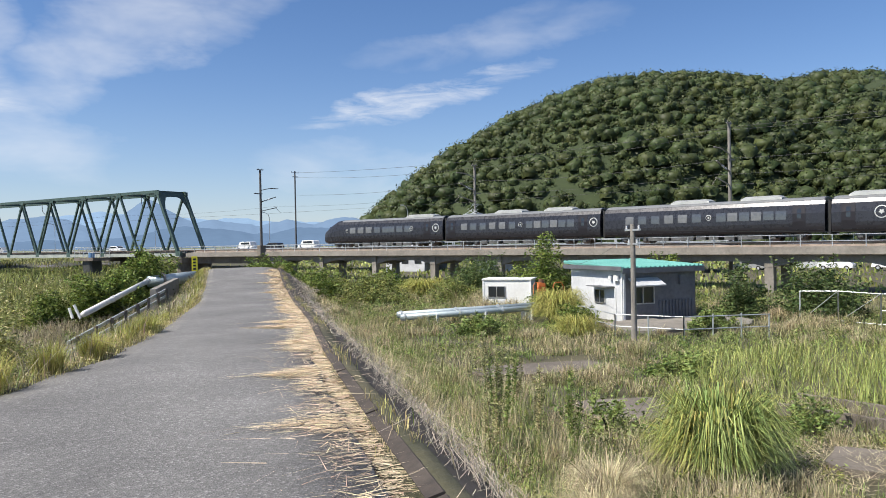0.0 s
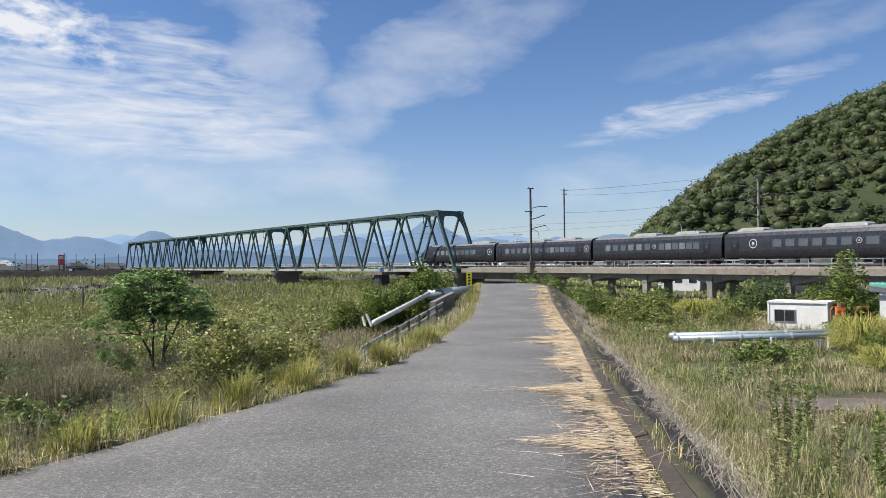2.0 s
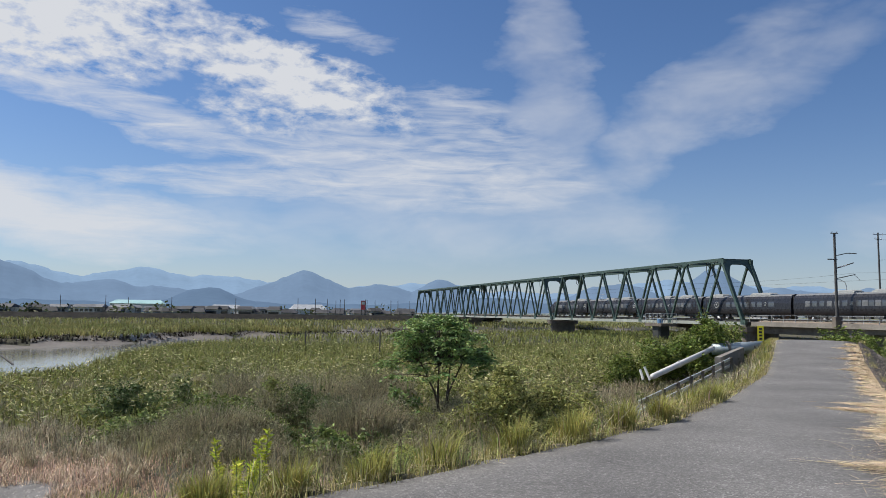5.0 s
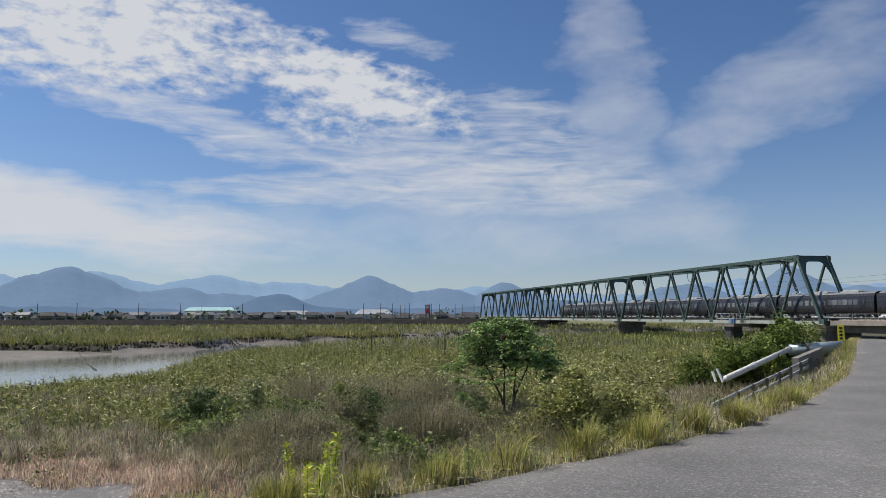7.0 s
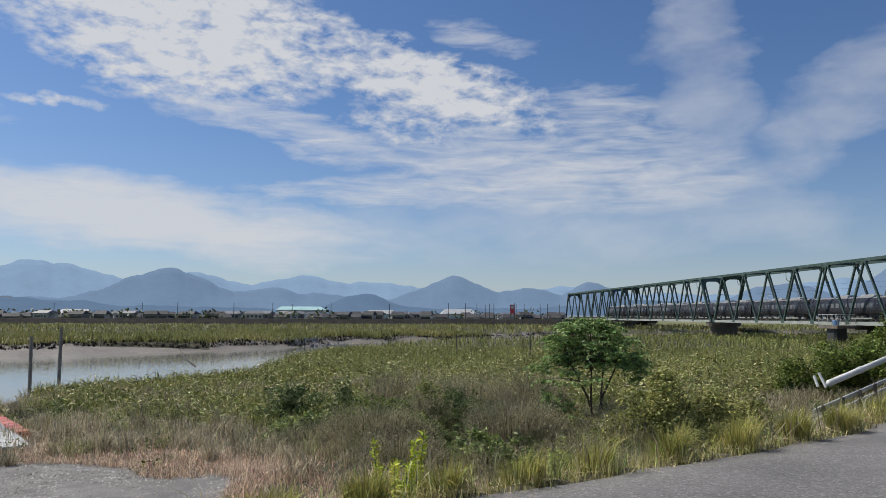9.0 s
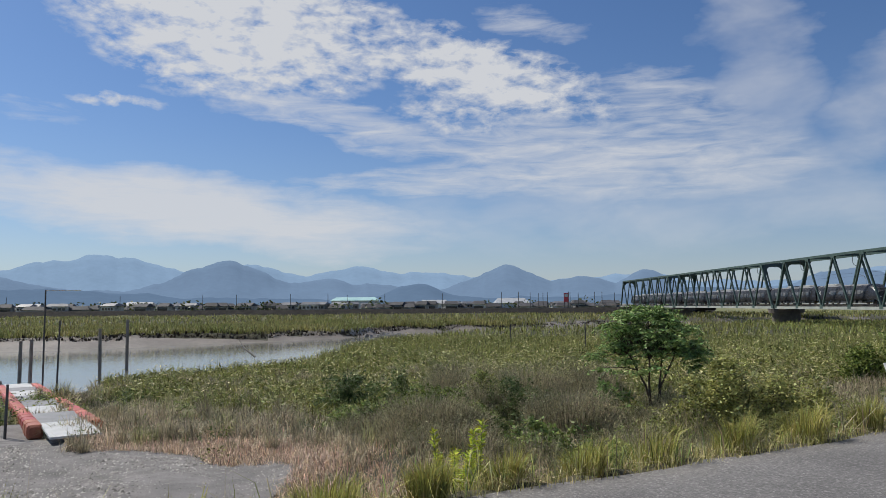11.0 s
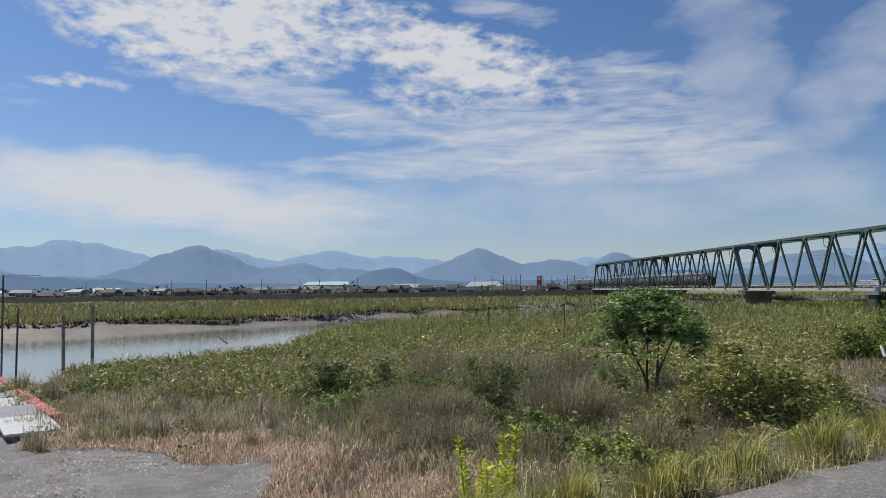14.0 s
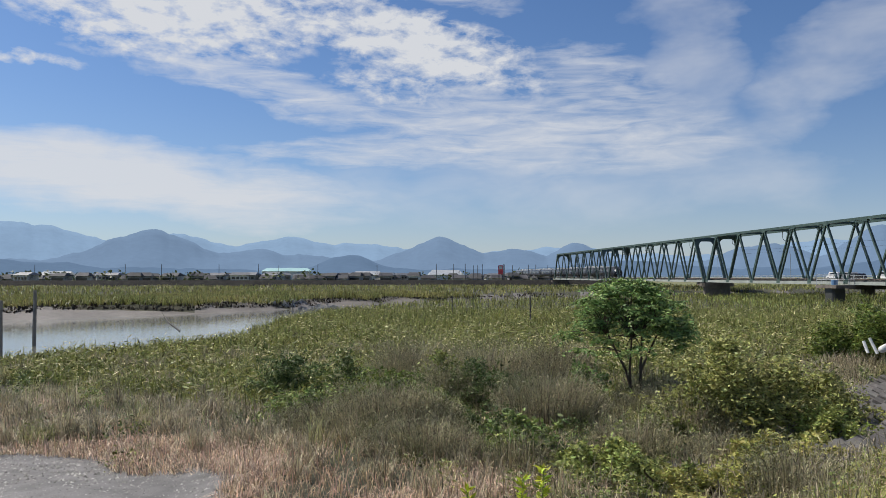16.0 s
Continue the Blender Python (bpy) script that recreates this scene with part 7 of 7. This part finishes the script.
def build_guard():
    gr = thing("guard_rail", "weathered grey guard rail running down the levee slope", "guard rail")
    a, b = Vector((6.0, 21.7, -1.0)), Vector((13.0, 32.2, -0.3))
    d = (b - a).normalized()
    for z in (0.0, -0.28):
        part("rail", Geo().beam(a + Vector((0, 0, z)), b + Vector((0, 0, z)), 0.05, 0.11), M["galv"], gr)
    for k in np.linspace(0.04, 0.98, 8):
        c = a.lerp(b, k)
        part("post", Geo().box(c.x + 0.1, c.y, c.z - 0.45, 0.09, 0.09, 1.1), M["dark_concrete"], gr)
    wl = thing("retaining_wall", "grey concrete wall block at the end of the guard rail", "wall")
    part("block", Geo().beam((12.2, 31.6, -0.65), (15.6, 37.2, -0.45), 0.25, 0.9), M["concrete"], wl)
    # stepped revetment below the rail
    rv = thing("revetment", "grey concrete block revetment on the river slope", "revetment")
    rows, cols = 9, 26
    me = Geo().box(0, 0, 0, 0.62, 0.36, 0.16, bevel=0.03).mesh("block", M["rv"])
    n = Vector((-0.83, 0.55, 0))
    for r in range(rows):
        for c in range(cols):
            k = (c + 0.5 * (r % 2)) / cols
            o = Vector((3.2, 17.4, 0)).lerp(Vector((13.4, 33.6, 0)), k) + n * (0.35 + r * 0.40)
            z = float(land(o.x, o.y)) + 0.05
            part("block", me, None, rv, at=Matrix.Translation((o.x, o.y, z)) @ Matrix.Rotation(math.atan2(d.y, d.x), 4, "Z") @ Matrix.Rotation(0.42, 4, "X"))


M["rv"] = material("revetment_block", (0.11, 0.10, 0.09), (0.22, 0.205, 0.185), 0.8, 0.9, bump=0.4, per_object=0.5)
build_guard()


def build_sign():
    s = thing("road_sign", "narrow yellow vertical warning sign beside the road crest", "sign", at=Matrix.Translation((18.7, 41.9, 0.15)) @ Matrix.Rotation(-0.45, 4, "Z"))
    M["yellow"] = material("yellow_sign_paint", (0.72, 0.62, 0.02), (0.82, 0.72, 0.05), 0.5, 0.45, bump=0)
    part("board", Geo().box(0, 0, 0.45, 0.34, 0.04, 0.9), M["yellow"], s)
    part("post", Geo().tube([(0, 0.04, -0.5), (0, 0.04, 0.8)], 0.03, 7), M["galv"], s)
    for k in range(4):
        part("lettering_bar", Geo().box(0, -0.024, 0.72 - k * 0.19, 0.16, 0.006, 0.11), M["black"], s)


build_sign()


def build_platform():
    """Gauge platform standing in the reeds before the truss."""
    c = on_track(19.5, -4.3, 0)
    p = thing("gauge_platform", "dark concrete gauge platform with a pipe railing before the bridge", "platform", at=Matrix.Translation((c.x, c.y, 0)) @ Matrix.Rotation(radians(15.7), 4, "Z"))
    part("column", Geo().box(0, 0, -2.4, 2.2, 2.4, 4.2, bevel=0.3), M["dark_steel"], p)
    part("deck", Geo().box(0, 0, -0.1, 3.2, 5.2, 0.5), M["dark_concrete"], p)
    for y in np.linspace(-2.5, 2.5, 5):
        for x in (-1.5, 1.5):
            part("railing_post", Geo().tube([(x, y, 0.15), (x, y, 1.9)], 0.04, 6), M["galv"], p)
    for z in (1.0, 1.88):
        for x in (-1.5, 1.5):
            part("railing", Geo().tube([(x, -2.5, z), (x, 2.5, z)], 0.04, 6), M["galv"], p)
        for y in (-2.5, 2.5):
            part("railing", Geo().tube([(-1.5, y, z), (1.5, y, z)], 0.04, 6), M["galv"], p)
    part("tank", Geo().tube([(0.2, 0.5, 0.15), (0.2, 0.5, 0.95)], 0.5, 14), material("blue_tank", (0.10, 0.22, 0.40), (0.16, 0.30, 0.50), 0.5, 0.5, bump=0), p, "blue plastic tank")


build_platform()


# ---- gravel yard, pontoon, mooring posts ----
def build_lot():
    n = 70
    ps, qs = np.linspace(12.0, 31.5, n), np.linspace(-16, 11.5, n)
    P, Q = np.meshgrid(ps, qs, indexing="ij")
    X, Y = road_xy(P, Q)
    Z = land(X, Y) + 0.05
    V = np.c_[X.ravel(), Y.ravel(), Z.ravel()]
    i, j = np.meshgrid(np.arange(n - 1), np.arange(n - 1), indexing="ij")
    i, j = i.ravel(), j.ravel()
    ok = in_lot(P, Q).ravel()[i * n + j]
    q = np.c_[i * n + j, (i + 1) * n + j, (i + 1) * n + j + 1, i * n + j + 1][ok]
    single("gravel_yard", raw_mesh("gravel_yard", V, q, M["gravel"], True), None, "bare grey gravel yard beside the river", "gravel", kind="structure")
    rng = np.random.default_rng(9)
    m = 16000
    p, q2, x, y = scatter_pq(rng, m, 12, 26, 0, 11.5)
    ok = in_lot(p, q2)
    x, y = x[ok], y[ok]
    m = len(x)
    s = rng.uniform(0.015, 0.055, m) * (0.4 + patchy(x, y, 1.1, 3.0))
    base = np.array([(1, 0, 0), (-0.5, 0.86, 0), (-0.5, -0.86, 0), (0.1, 0.1, 0.8)])
    V = (np.c_[x, y, land(x, y) + 0.045][:, None, :] + base[None] * s[:, None, None] * rng.uniform(0.6, 1.3, (m, 4, 1))).reshape(-1, 3)
    o = np.arange(m)[:, None] * 4
    T = np.concatenate([o + [0, 1, 3], o + [1, 2, 3], o + [2, 0, 3]], 1).reshape(-1, 3)
    single("gravel_stones", raw_mesh("gravel_stones", V, T, material("stones", (0.12, 0.116, 0.112), (0.34, 0.33, 0.31), 0.4, 0.9, bump=0, island=1.2)), None, "loose grey stones on the yard", "gravel", kind="stuff")


build_lot()


def build_pontoon():
    M["float"] = material("red_plastic_float", (0.36, 0.075, 0.05), (0.52, 0.14, 0.09), 0.6, 0.5, bump=0.1, per_object=0.4)
    M["plate"] = material("pale_deck_plate", (0.40, 0.41, 0.41), (0.52, 0.53, 0.53), 0.8, 0.6, bump=0.1)
    M["plate_dark"] = material("grey_deck_plate", (0.16, 0.165, 0.17), (0.24, 0.245, 0.25), 0.8, 0.6, bump=0.1)
    po = thing("pontoon_walkway", "floating walkway of grey plates on red plastic floats", "pontoon")
    a, b = Vector((-17.7, 19.5, -2.45)), Vector((-39.0, 37.8, -3.35))
    d = (b - a)
    L = d.length
    rot = Matrix.Rotation(math.atan2(d.y, d.x), 4, "Z")
    n = 8
    for k in range(n):
        c = a.lerp(b, (k + 0.5) / n)
        part("deck_plate", Geo().box(0, 0, 0, L / n - 0.06, 1.5, 0.07), M["plate" if k in (0, 2, 5, 7) else "plate_dark"], po, at=Matrix.Translation(c + Vector((0, 0, 0.02 * (k % 2)))) @ rot)
    me = Geo().sweep([[(x, 0.26 * k * math.copysign(abs(math.cos(t)) ** 0.5, math.cos(t)), 0.26 * k * math.copysign(abs(math.sin(t)) ** 0.5, math.sin(t))) for t in np.linspace(0, 2 * math.pi, 13)[:-1]] for x, k in ((-0.42, 0.7), (-0.34, 1), (0.34, 1), (0.42, 0.7))]).mesh("float", M["float"])
    s = Vector((-d.y, d.x, 0)).normalized()
    for k in range(3, 27):
        for sd in (-1, 1):
            c = a.lerp(b, k / 27) + s * sd * 0.95 + Vector((0, 0, -0.12))
            part("float", me, None, po, at=Matrix.Translation(c) @ rot)
    return po


build_pontoon()
M["wood_post"] = material("weathered_post", (0.16, 0.145, 0.125), (0.26, 0.24, 0.21), 0.4, 0.9, bump=0.4)
for x, y, h, r, dark, lx in ((-36.4, 37.2, 6.8, 0.055, 1, 0), (-30.4, 32.0, 4.0, 0.05, 1, 0.1), (-39.9, 46.2, 4.6, 0.13, 0, -0.1), (-45.0, 55.4, 5.1, 0.15, 0, 0), (-38.4, 38.2, 4.0, 0.12, 0, 0.05),
                             (-42.1, 41.0, 3.9, 0.13, 0, 0), (-21.3, 20.2, 1.9, 0.05, 1, 0.05), (-22.3, 20.7, 3.1, 0.05, 1, 0.03), (-25.0, 22.95, 3.2, 0.05, 1, 0.2), (-31.3, 28.7, 3.6, 0.09, 0, 0),
                             (-27.5, 24.6, 2.6, 0.05, 1, 0.0), (-5.9, 74.7, 2.8, 0.07, 1, 0), (-15.4, 85.0, 2.4, 0.07, 1, 0), (-48, 118, 2.2, 0.08, 1, 0), (-39.0, 37.0, 1.3, 0.09, 0, -0.5)):
    z = max(float(land(x, y)), -4.6)
    m = single("mooring_post", Geo().tube([(0, 0, -0.4), (lx * 0.5, 0, h / 2), (lx, 0, h)], [r, r * 0.95, r * 0.85], 9), M["dark_pole" if dark else "wood_post"],
               "thin dark steel pole standing by the pontoon" if dark else "weathered grey wooden mooring post in the shallows", "post", "mooring posts", at=Matrix.Translation((x, y, z)))
single("crossbar", Geo().tube([(0, 0, 0), (1.6, 1.2, 0.02)], 0.03, 6), M["white"], "thin white bar on the tall mooring pole", "bar", at=Matrix.Translation((-36.4, 37.2, float(max(land(-36.4, 37.2), -4.6)) + 6.75)))
single("driftwood", Geo().tube([(0, 0, 0), (-1.3, 0.4, 0.7), (-2.2, 0.9, 1.5)], [0.09, 0.07, 0.03], 7), M["wood_post"], "bare driftwood branch leaning over the reeds", "driftwood", at=Matrix.Translation((-33.6, 58.0, -2.9)))


def build_rocks():
    rng = np.random.default_rng(77)
    g = Geo()
    for i in range(170):
        u = rng.normal(0, 1)
        x, y = -48.5 + u * 4.2 + rng.normal(0, 1.0), 127 + u * 3.0 + rng.normal(0, 1.8)
        r = rng.uniform(0.25, 0.6)
        z0 = float(land(x, y))
        vs = [(x + r * math.cos(a) * rng.uniform(0.7, 1.2), y + r * math.sin(a) * rng.uniform(0.7, 1.2), z0 - 0.3) for a in np.linspace(0, 2 * math.pi, 7)[:-1]]
        z = z0 + r * rng.uniform(0.5, 1.0)
        vs += [(x + r * 0.6 * math.cos(a), y + r * 0.6 * math.sin(a), z) for a in np.linspace(0.3, 2 * math.pi + 0.3, 7)[:-1]]
        g.add(vs, [tuple(range(6, 12))] + [(i2, (i2 + 1) % 6, (i2 + 1) % 6 + 6, i2 + 6) for i2 in range(6)])
    single("rock_pile", g, material("pale_rocks", (0.16, 0.155, 0.15), (0.42, 0.41, 0.39), 1.5, 0.9, bump=0.2, island=0.8), "heap of pale riprap stones at the water", "rocks", kind="stuff")


build_rocks()

# ---- far side: levee wall, town, road bridge, traffic ----
M["tile_roof"] = material("dark_tile_roof", (0.025, 0.026, 0.03), (0.07, 0.07, 0.078), 4.0, 0.8, bump=0.1, per_object=0.6)
M["house_wall"] = material("pale_house_wall", (0.10, 0.10, 0.105), (0.55, 0.54, 0.53), 5.0, 0.8, bump=0, per_object=0.9)
M["levee_wall"] = material("dark_levee_facing", (0.022, 0.021, 0.020), (0.060, 0.056, 0.050), 2.0, 0.95, bump=0.3, spec=0.1)


def levee_xy(k, d=0.0):
    return -12 - 0.9627 * k - 0.2705 * d, 318 - 0.2705 * k + 0.9627 * d


def build_levee():
    g = Geo().sweep([[(*levee_xy(k, d), z) for d, z in ((-9.5, -3.6), (-4.2, 0.1), (-2.4, 0.1), (-2.4, -3.4))] for k in np.linspace(-40, 420, 40)])
    single("levee_wall", g, M["levee_wall"], "dark concrete facing of the far river levee", "levee", kind="structure")


build_levee()


def build_town():
    rng = random.Random(8)
    protos = []
    for v in range(6):
        w, d, h = rng.uniform(5, 9), rng.uniform(4.5, 6), rng.choice((2.4, 3.8, 4.2, 2.6))
        rh = rng.uniform(1.2, 2.2)
        hs = thing("house", "low house with a dark tiled roof behind the levee", "house", "houses behind the levee")
        part("wall", Geo().box(0, 0, h / 2, w, d, h), M["house_wall"], hs)
        e = 0.7
        part("roof", Geo().add([(-w / 2 - e, -d / 2 - e, h), (w / 2 + e, -d / 2 - e, h), (w / 2 + e, d / 2 + e, h), (-w / 2 - e, d / 2 + e, h), (-w / 2 * 0.9, 0, h + rh), (w / 2 * 0.9, 0, h + rh)],
                               [(0, 1, 5, 4), (2, 3, 4, 5), (1, 2, 5), (3, 0, 4), (3, 2, 1, 0)]), M["tile_roof" if v < 5 else "siding"], hs)
        for i in range(4):
            part("window", Geo().box(-w / 2 + (i + 0.8) * w / 4.6, -d / 2 - 0.03, h - 1.4, 1.3, 0.08, 1.1), M["glass"], hs)
        protos.append(hs)
    spots = []
    for i in range(300):
        k, dd = rng.uniform(-15, 400), rng.choice((30, 45, 60, 80, 120, 170, 230, 300, 380, 470))
        spots.append((k * (1 + dd / 330), dd + rng.uniform(-5, 5)))
    for i, (k, dd) in enumerate(spots):
        x, y = levee_xy(k, dd)
        m = Matrix.Translation((x, y, -1.95)) @ Matrix.Rotation(rng.uniform(-0.5, 0.5) + 0.28, 4, "Z")
        if i < 6:
            protos[i].matrix_basis = m
        else:
            copy_thing(protos[rng.randrange(6)], m)
    # larger halls
    M["shed_roof"] = material("weathered_sheet_roof", (0.30, 0.32, 0.34), (0.42, 0.44, 0.46), 2.0, 0.6, bump=0.1)
    for nm, k, dd, w, d, h, rf, lab in (("hall", 150, 330, 40, 18, 8, "teal", "large hall with a pale teal roof"), ("warehouse", 30, 150, 20, 12, 4.6, "white", "long white warehouse behind the levee"), ("warehouse", 80, 260, 22, 12, 4.6, "white", "pale warehouse among the houses"), ("warehouse", 340, 330, 26, 12, 5, "white", "pale warehouse among the houses")):
        x, y = levee_xy(k, dd)
        hl = thing(nm, lab, "hall", at=Matrix.Translation((x, y, -2)) @ Matrix.Rotation(0.28, 4, "Z"))
        part("wall", Geo().box(0, 0, h / 2, w, d, h), M["wall_white"], hl)
        part("roof", Geo().add([(-w / 2 - 1, -d / 2 - 1, h), (w / 2 + 1, -d / 2 - 1, h), (w / 2 + 1, d / 2 + 1, h), (-w / 2 - 1, d / 2 + 1, h), (-w / 2 * 0.85, 0, h + 3), (w / 2 * 0.85, 0, h + 3)], [(0, 1, 5, 4), (2, 3, 4, 5), (1, 2, 5), (3, 0, 4), (3, 2, 1, 0)]), M["teal_pale" if rf == "teal" else "shed_roof"], hl)
    for i in range(26):
        k = rng.uniform(-14, 40) if i < 10 else rng.uniform(40, 380)
        x, y = levee_xy(k, rng.uniform(6, 60))
        single("far_pole", Geo().tube([(0, 0, 0), (0, 0, 9.0)], [0.16, 0.12], 6), M["dark_pole"], "distant utility pole on the far bank", "utility pole", "far utility poles", at=Matrix.Translation((x, y, -2.0)))
    x, y = levee_xy(14, 40)
    sg = thing("sign_tower", "red and white roadside sign tower on the far bank", "sign", at=Matrix.Translation((x, y, -1.5)) @ Matrix.Rotation(0.1, 4, "Z"))
    M["red"] = material("red_sign_paint", (0.45, 0.04, 0.06), (0.58, 0.07, 0.09), 2.0, 0.5, bump=0)
    part("board", Geo().box(0, 0, 6.2, 2.4, 0.5, 4.4), M["red"], sg)
    part("plate", Geo().box(0, -0.29, 7.2, 1.6, 0.08, 1.4), M["wall_white"], sg)
    for dx in (-0.8, 0.8):
        part("leg", Geo().box(dx, 0, 2, 0.4, 0.4, 4), M["dark_pole"], sg)
    # dark hedges and trees between the houses
    tr = np.random.default_rng(14)
    pts = []
    for i in range(240):
        dd = tr.uniform(20, 500)
        k = tr.uniform(-20, 420) * (1 + dd / 330)
        x, y = levee_xy(k, dd)
        r = tr.uniform(1.5, 4.0)
        o = tr.normal(0, 1, (60, 3))
        o /= np.linalg.norm(o, axis=1)[:, None]
        pts.append(o * [r * 1.5, r * 1.5, r] + [x, y, -1.6 + r * 0.6])
    V, T = leaf_arrays(np.concatenate(pts), 1.6, tr, 0.8, None, 0.7)
    single("town_trees", raw_mesh("town_trees", V, T, G["hill"]), None, "dark trees and hedges among the far houses", "trees", kind="stuff")


M["teal_pale"] = material("pale_teal_roof", (0.30, 0.50, 0.50), (0.40, 0.60, 0.60), 5, 0.5, bump=0)
build_town()


def build_road_bridge():
    """The highway bridge beyond the railway, parallel to it."""
    rb = thing("road_bridge", "concrete highway bridge with pale railings beyond the railway", "road bridge")
    P = lambda s, o, z: on_track(s, o + 24, z)
    ss = np.linspace(-60, 330, 14)
    h0 = radians(-15.7)
    def Q(s, o, z):
        b = Vector((48.7 - 0.2706 * s, 109.8 + 0.9627 * s, z))
        return b + Vector((math.cos(h0), -math.sin(h0), 0)) * (26 + o)
    part("deck", Geo().beam(Q(-75, 0, 0.3), Q(330, 0, 0.3), 11, 0.8), M["concrete"], rb)
    for o in (-5.2, 5.2):
        for z in (1.15, 1.65):
            part("railing", Geo().beam(Q(-75, o, z), Q(330, o, z), 0.08, 0.1), M["galv"], rb)
        me = Geo().box(0, 0, 0, 0.1, 0.12, 1.1).mesh("railing_post", M["galv"])
        for s in np.arange(-74, 330, 3.2):
            part("railing_post", me, None, rb, at=Matrix.Translation(Q(s, o, 1.15)))
    for s in (53.7, 122.6, 191.5, 260.4):
        part("pier", Geo().box(*Q(s, 0, -2.3), 2.0, 2.0, 4.8), M["dark_concrete"], rb)
        part("pier_head", Geo().beam(Q(s, -5, -0.6), Q(s, 5, -0.6), 2.2, 1.2), M["dark_concrete"], rb)
    for s, o in ((-20, 5.0), (14, 5.0), (50, 5.0), (90, 5.0), (130, 5.0), (180, 5.0)):
        c = Q(s, o, 0.7)
        lm = thing("street_lamp", "slim curved street lamp on the highway bridge", "street lamp", "street lamps", at=Matrix.Translation(c))
        part("pole", Geo().tube([(0, 0, 0), (0, 0, 6.6), (-0.3, -0.1, 7.3), (-1.3, -0.3, 7.7)], [0.09, 0.07, 0.06, 0.05], 7), M["galv"], lm)
        part("lamp_head", Geo().box(-1.6, -0.35, 7.7, 0.8, 0.28, 0.14, bevel=0.06), M["galv"], lm)
    return Q


BRIDGE_AT = build_road_bridge()


def build_car_body(paint, label, van=False):
    c = thing("car", label, "car", "traffic and parked cars")
    h = 1.75 if van else 1.45
    prof = [(-2.1, 0.35), (-2.15, 0.8), (-1.9, 0.95), (-1.75, h - 0.08), (-1.2, h), (0.5 if not van else 1.0, h), (1.25 if not van else 1.6, 0.98), (2.05, 0.82), (2.15, 0.4)]
    part("body", Geo().sweep([[(x * k, y, 0.35 + (z - 0.35) * k2) for x, z in prof] for y, k, k2 in ((-0.82, 0.97, 0.95), (-0.74, 1, 1), (0.74, 1, 1), (0.82, 0.97, 0.95))]), paint, c)
    for sd in (-1, 1):
        part("side_window", Geo().box(-0.35, sd * 0.825, h - 0.35, 2.3, 0.03, 0.38), M["glass"], c)
    part("windscreen", Geo().add([(1.22, -0.65, 1.02), (1.22, 0.65, 1.02), (0.62, 0.6, h - 0.05), (0.62, -0.6, h - 0.05), (1.18, -0.65, 1.0), (1.18, 0.65, 1.0), (0.58, 0.6, h - 0.09), (0.58, -0.6, h - 0.09)], [(0, 1, 2, 3), (7, 6, 5, 4), (0, 4, 5, 1), (2, 6, 7, 3)]), M["glass"], c)
    for x in (-1.35, 1.35):
        for sd in (-0.75, 0.75):
            w = part("wheel", Geo().tube([(x, sd - 0.1, 0.32), (x, sd + 0.1, 0.32)], 0.32, 14), M["black"], c)
            part("rim", Geo().tube([(x, sd - 0.108, 0.32), (x, sd + 0.108, 0.32)], 0.18, 10), M["galv"], w)
    return c


M["car_white"] = material("white_car_paint", (0.72, 0.72, 0.72), (0.80, 0.80, 0.80), -2, 0.25, bump=0)
M["car_silver"] = material("silver_car_paint", (0.45, 0.46, 0.47), (0.55, 0.56, 0.57), -2, 0.3, 0.5, bump=0)
M["car_dark"] = material("dark_car_paint", (0.03, 0.03, 0.035), (0.05, 0.05, 0.055), -2, 0.25, 0.2, bump=0)
TRAFFIC = []
for s, o, paint, van in ((-3, -2.2, "car_white", True), (6, -2.2, "car_dark", False), (13, -2.2, "car_white", True), (-18, -2.2, "car_silver", False), (-28, -2.2, "car_white", False), (60, 2.2, "car_white", False), (110, 2.2, "car_silver", True)):
    TRAFFIC.append((build_car_body(M[paint], ("white" if paint == "car_white" else "silver" if paint == "car_silver" else "dark") + (" van" if van else " car") + " driving on the highway bridge", van), s, o))
for x, y, paint, van in ((101, 33.5, "car_white", True), (104, 28.0, "car_white", True), (97, 43, "car_silver", False)):
    c = build_car_body(M[paint], ("white van" if van else "silver car") + " parked on the field road behind the viaduct", van)
    c.matrix_basis = pose(x, y, -2.9, 0, 0, 95)


def traffic_motion():
    for c, s, o in TRAFFIC:
        v = 3.0 if o < 0 else -3.0
        rows = []
        for t in (0.0, 8.0, 16.0):
            p = BRIDGE_AT(s + v * t, o, 0.72)
            rows.append((t, pose(p.x, p.y, p.z, 0, 0, 105.7 if v > 0 else -74.3)))
        walk(c, rows)


# low buildings behind the viaduct
for x, y, w, d, h, lab in ((118, 42, 16, 7, 3.4, "pale grey shed on the field behind the viaduct"), (88, 78, 12, 8, 3.6, "white house behind the viaduct"), (80, 92, 9, 7, 3.2, "white house behind the viaduct")):
    b = thing("shed", lab, "shed", at=Matrix.Translation((x, y, -3)) @ Matrix.Rotation(0.4, 4, "Z"))
    part("wall", Geo().box(0, 0, h / 2, w, d, h), M["wall_white"], b)
    part("roof", Geo().box(0, 0, h + 0.15, w + 0.8, d + 0.8, 0.3), M["siding"], b)
    for i in range(3):
        part("window", Geo().box(-w / 2 - 0.02, -d / 3 + i * d / 3, h * 0.55, 0.06, 1.2, 1.0), M["glass"], b)


motions()
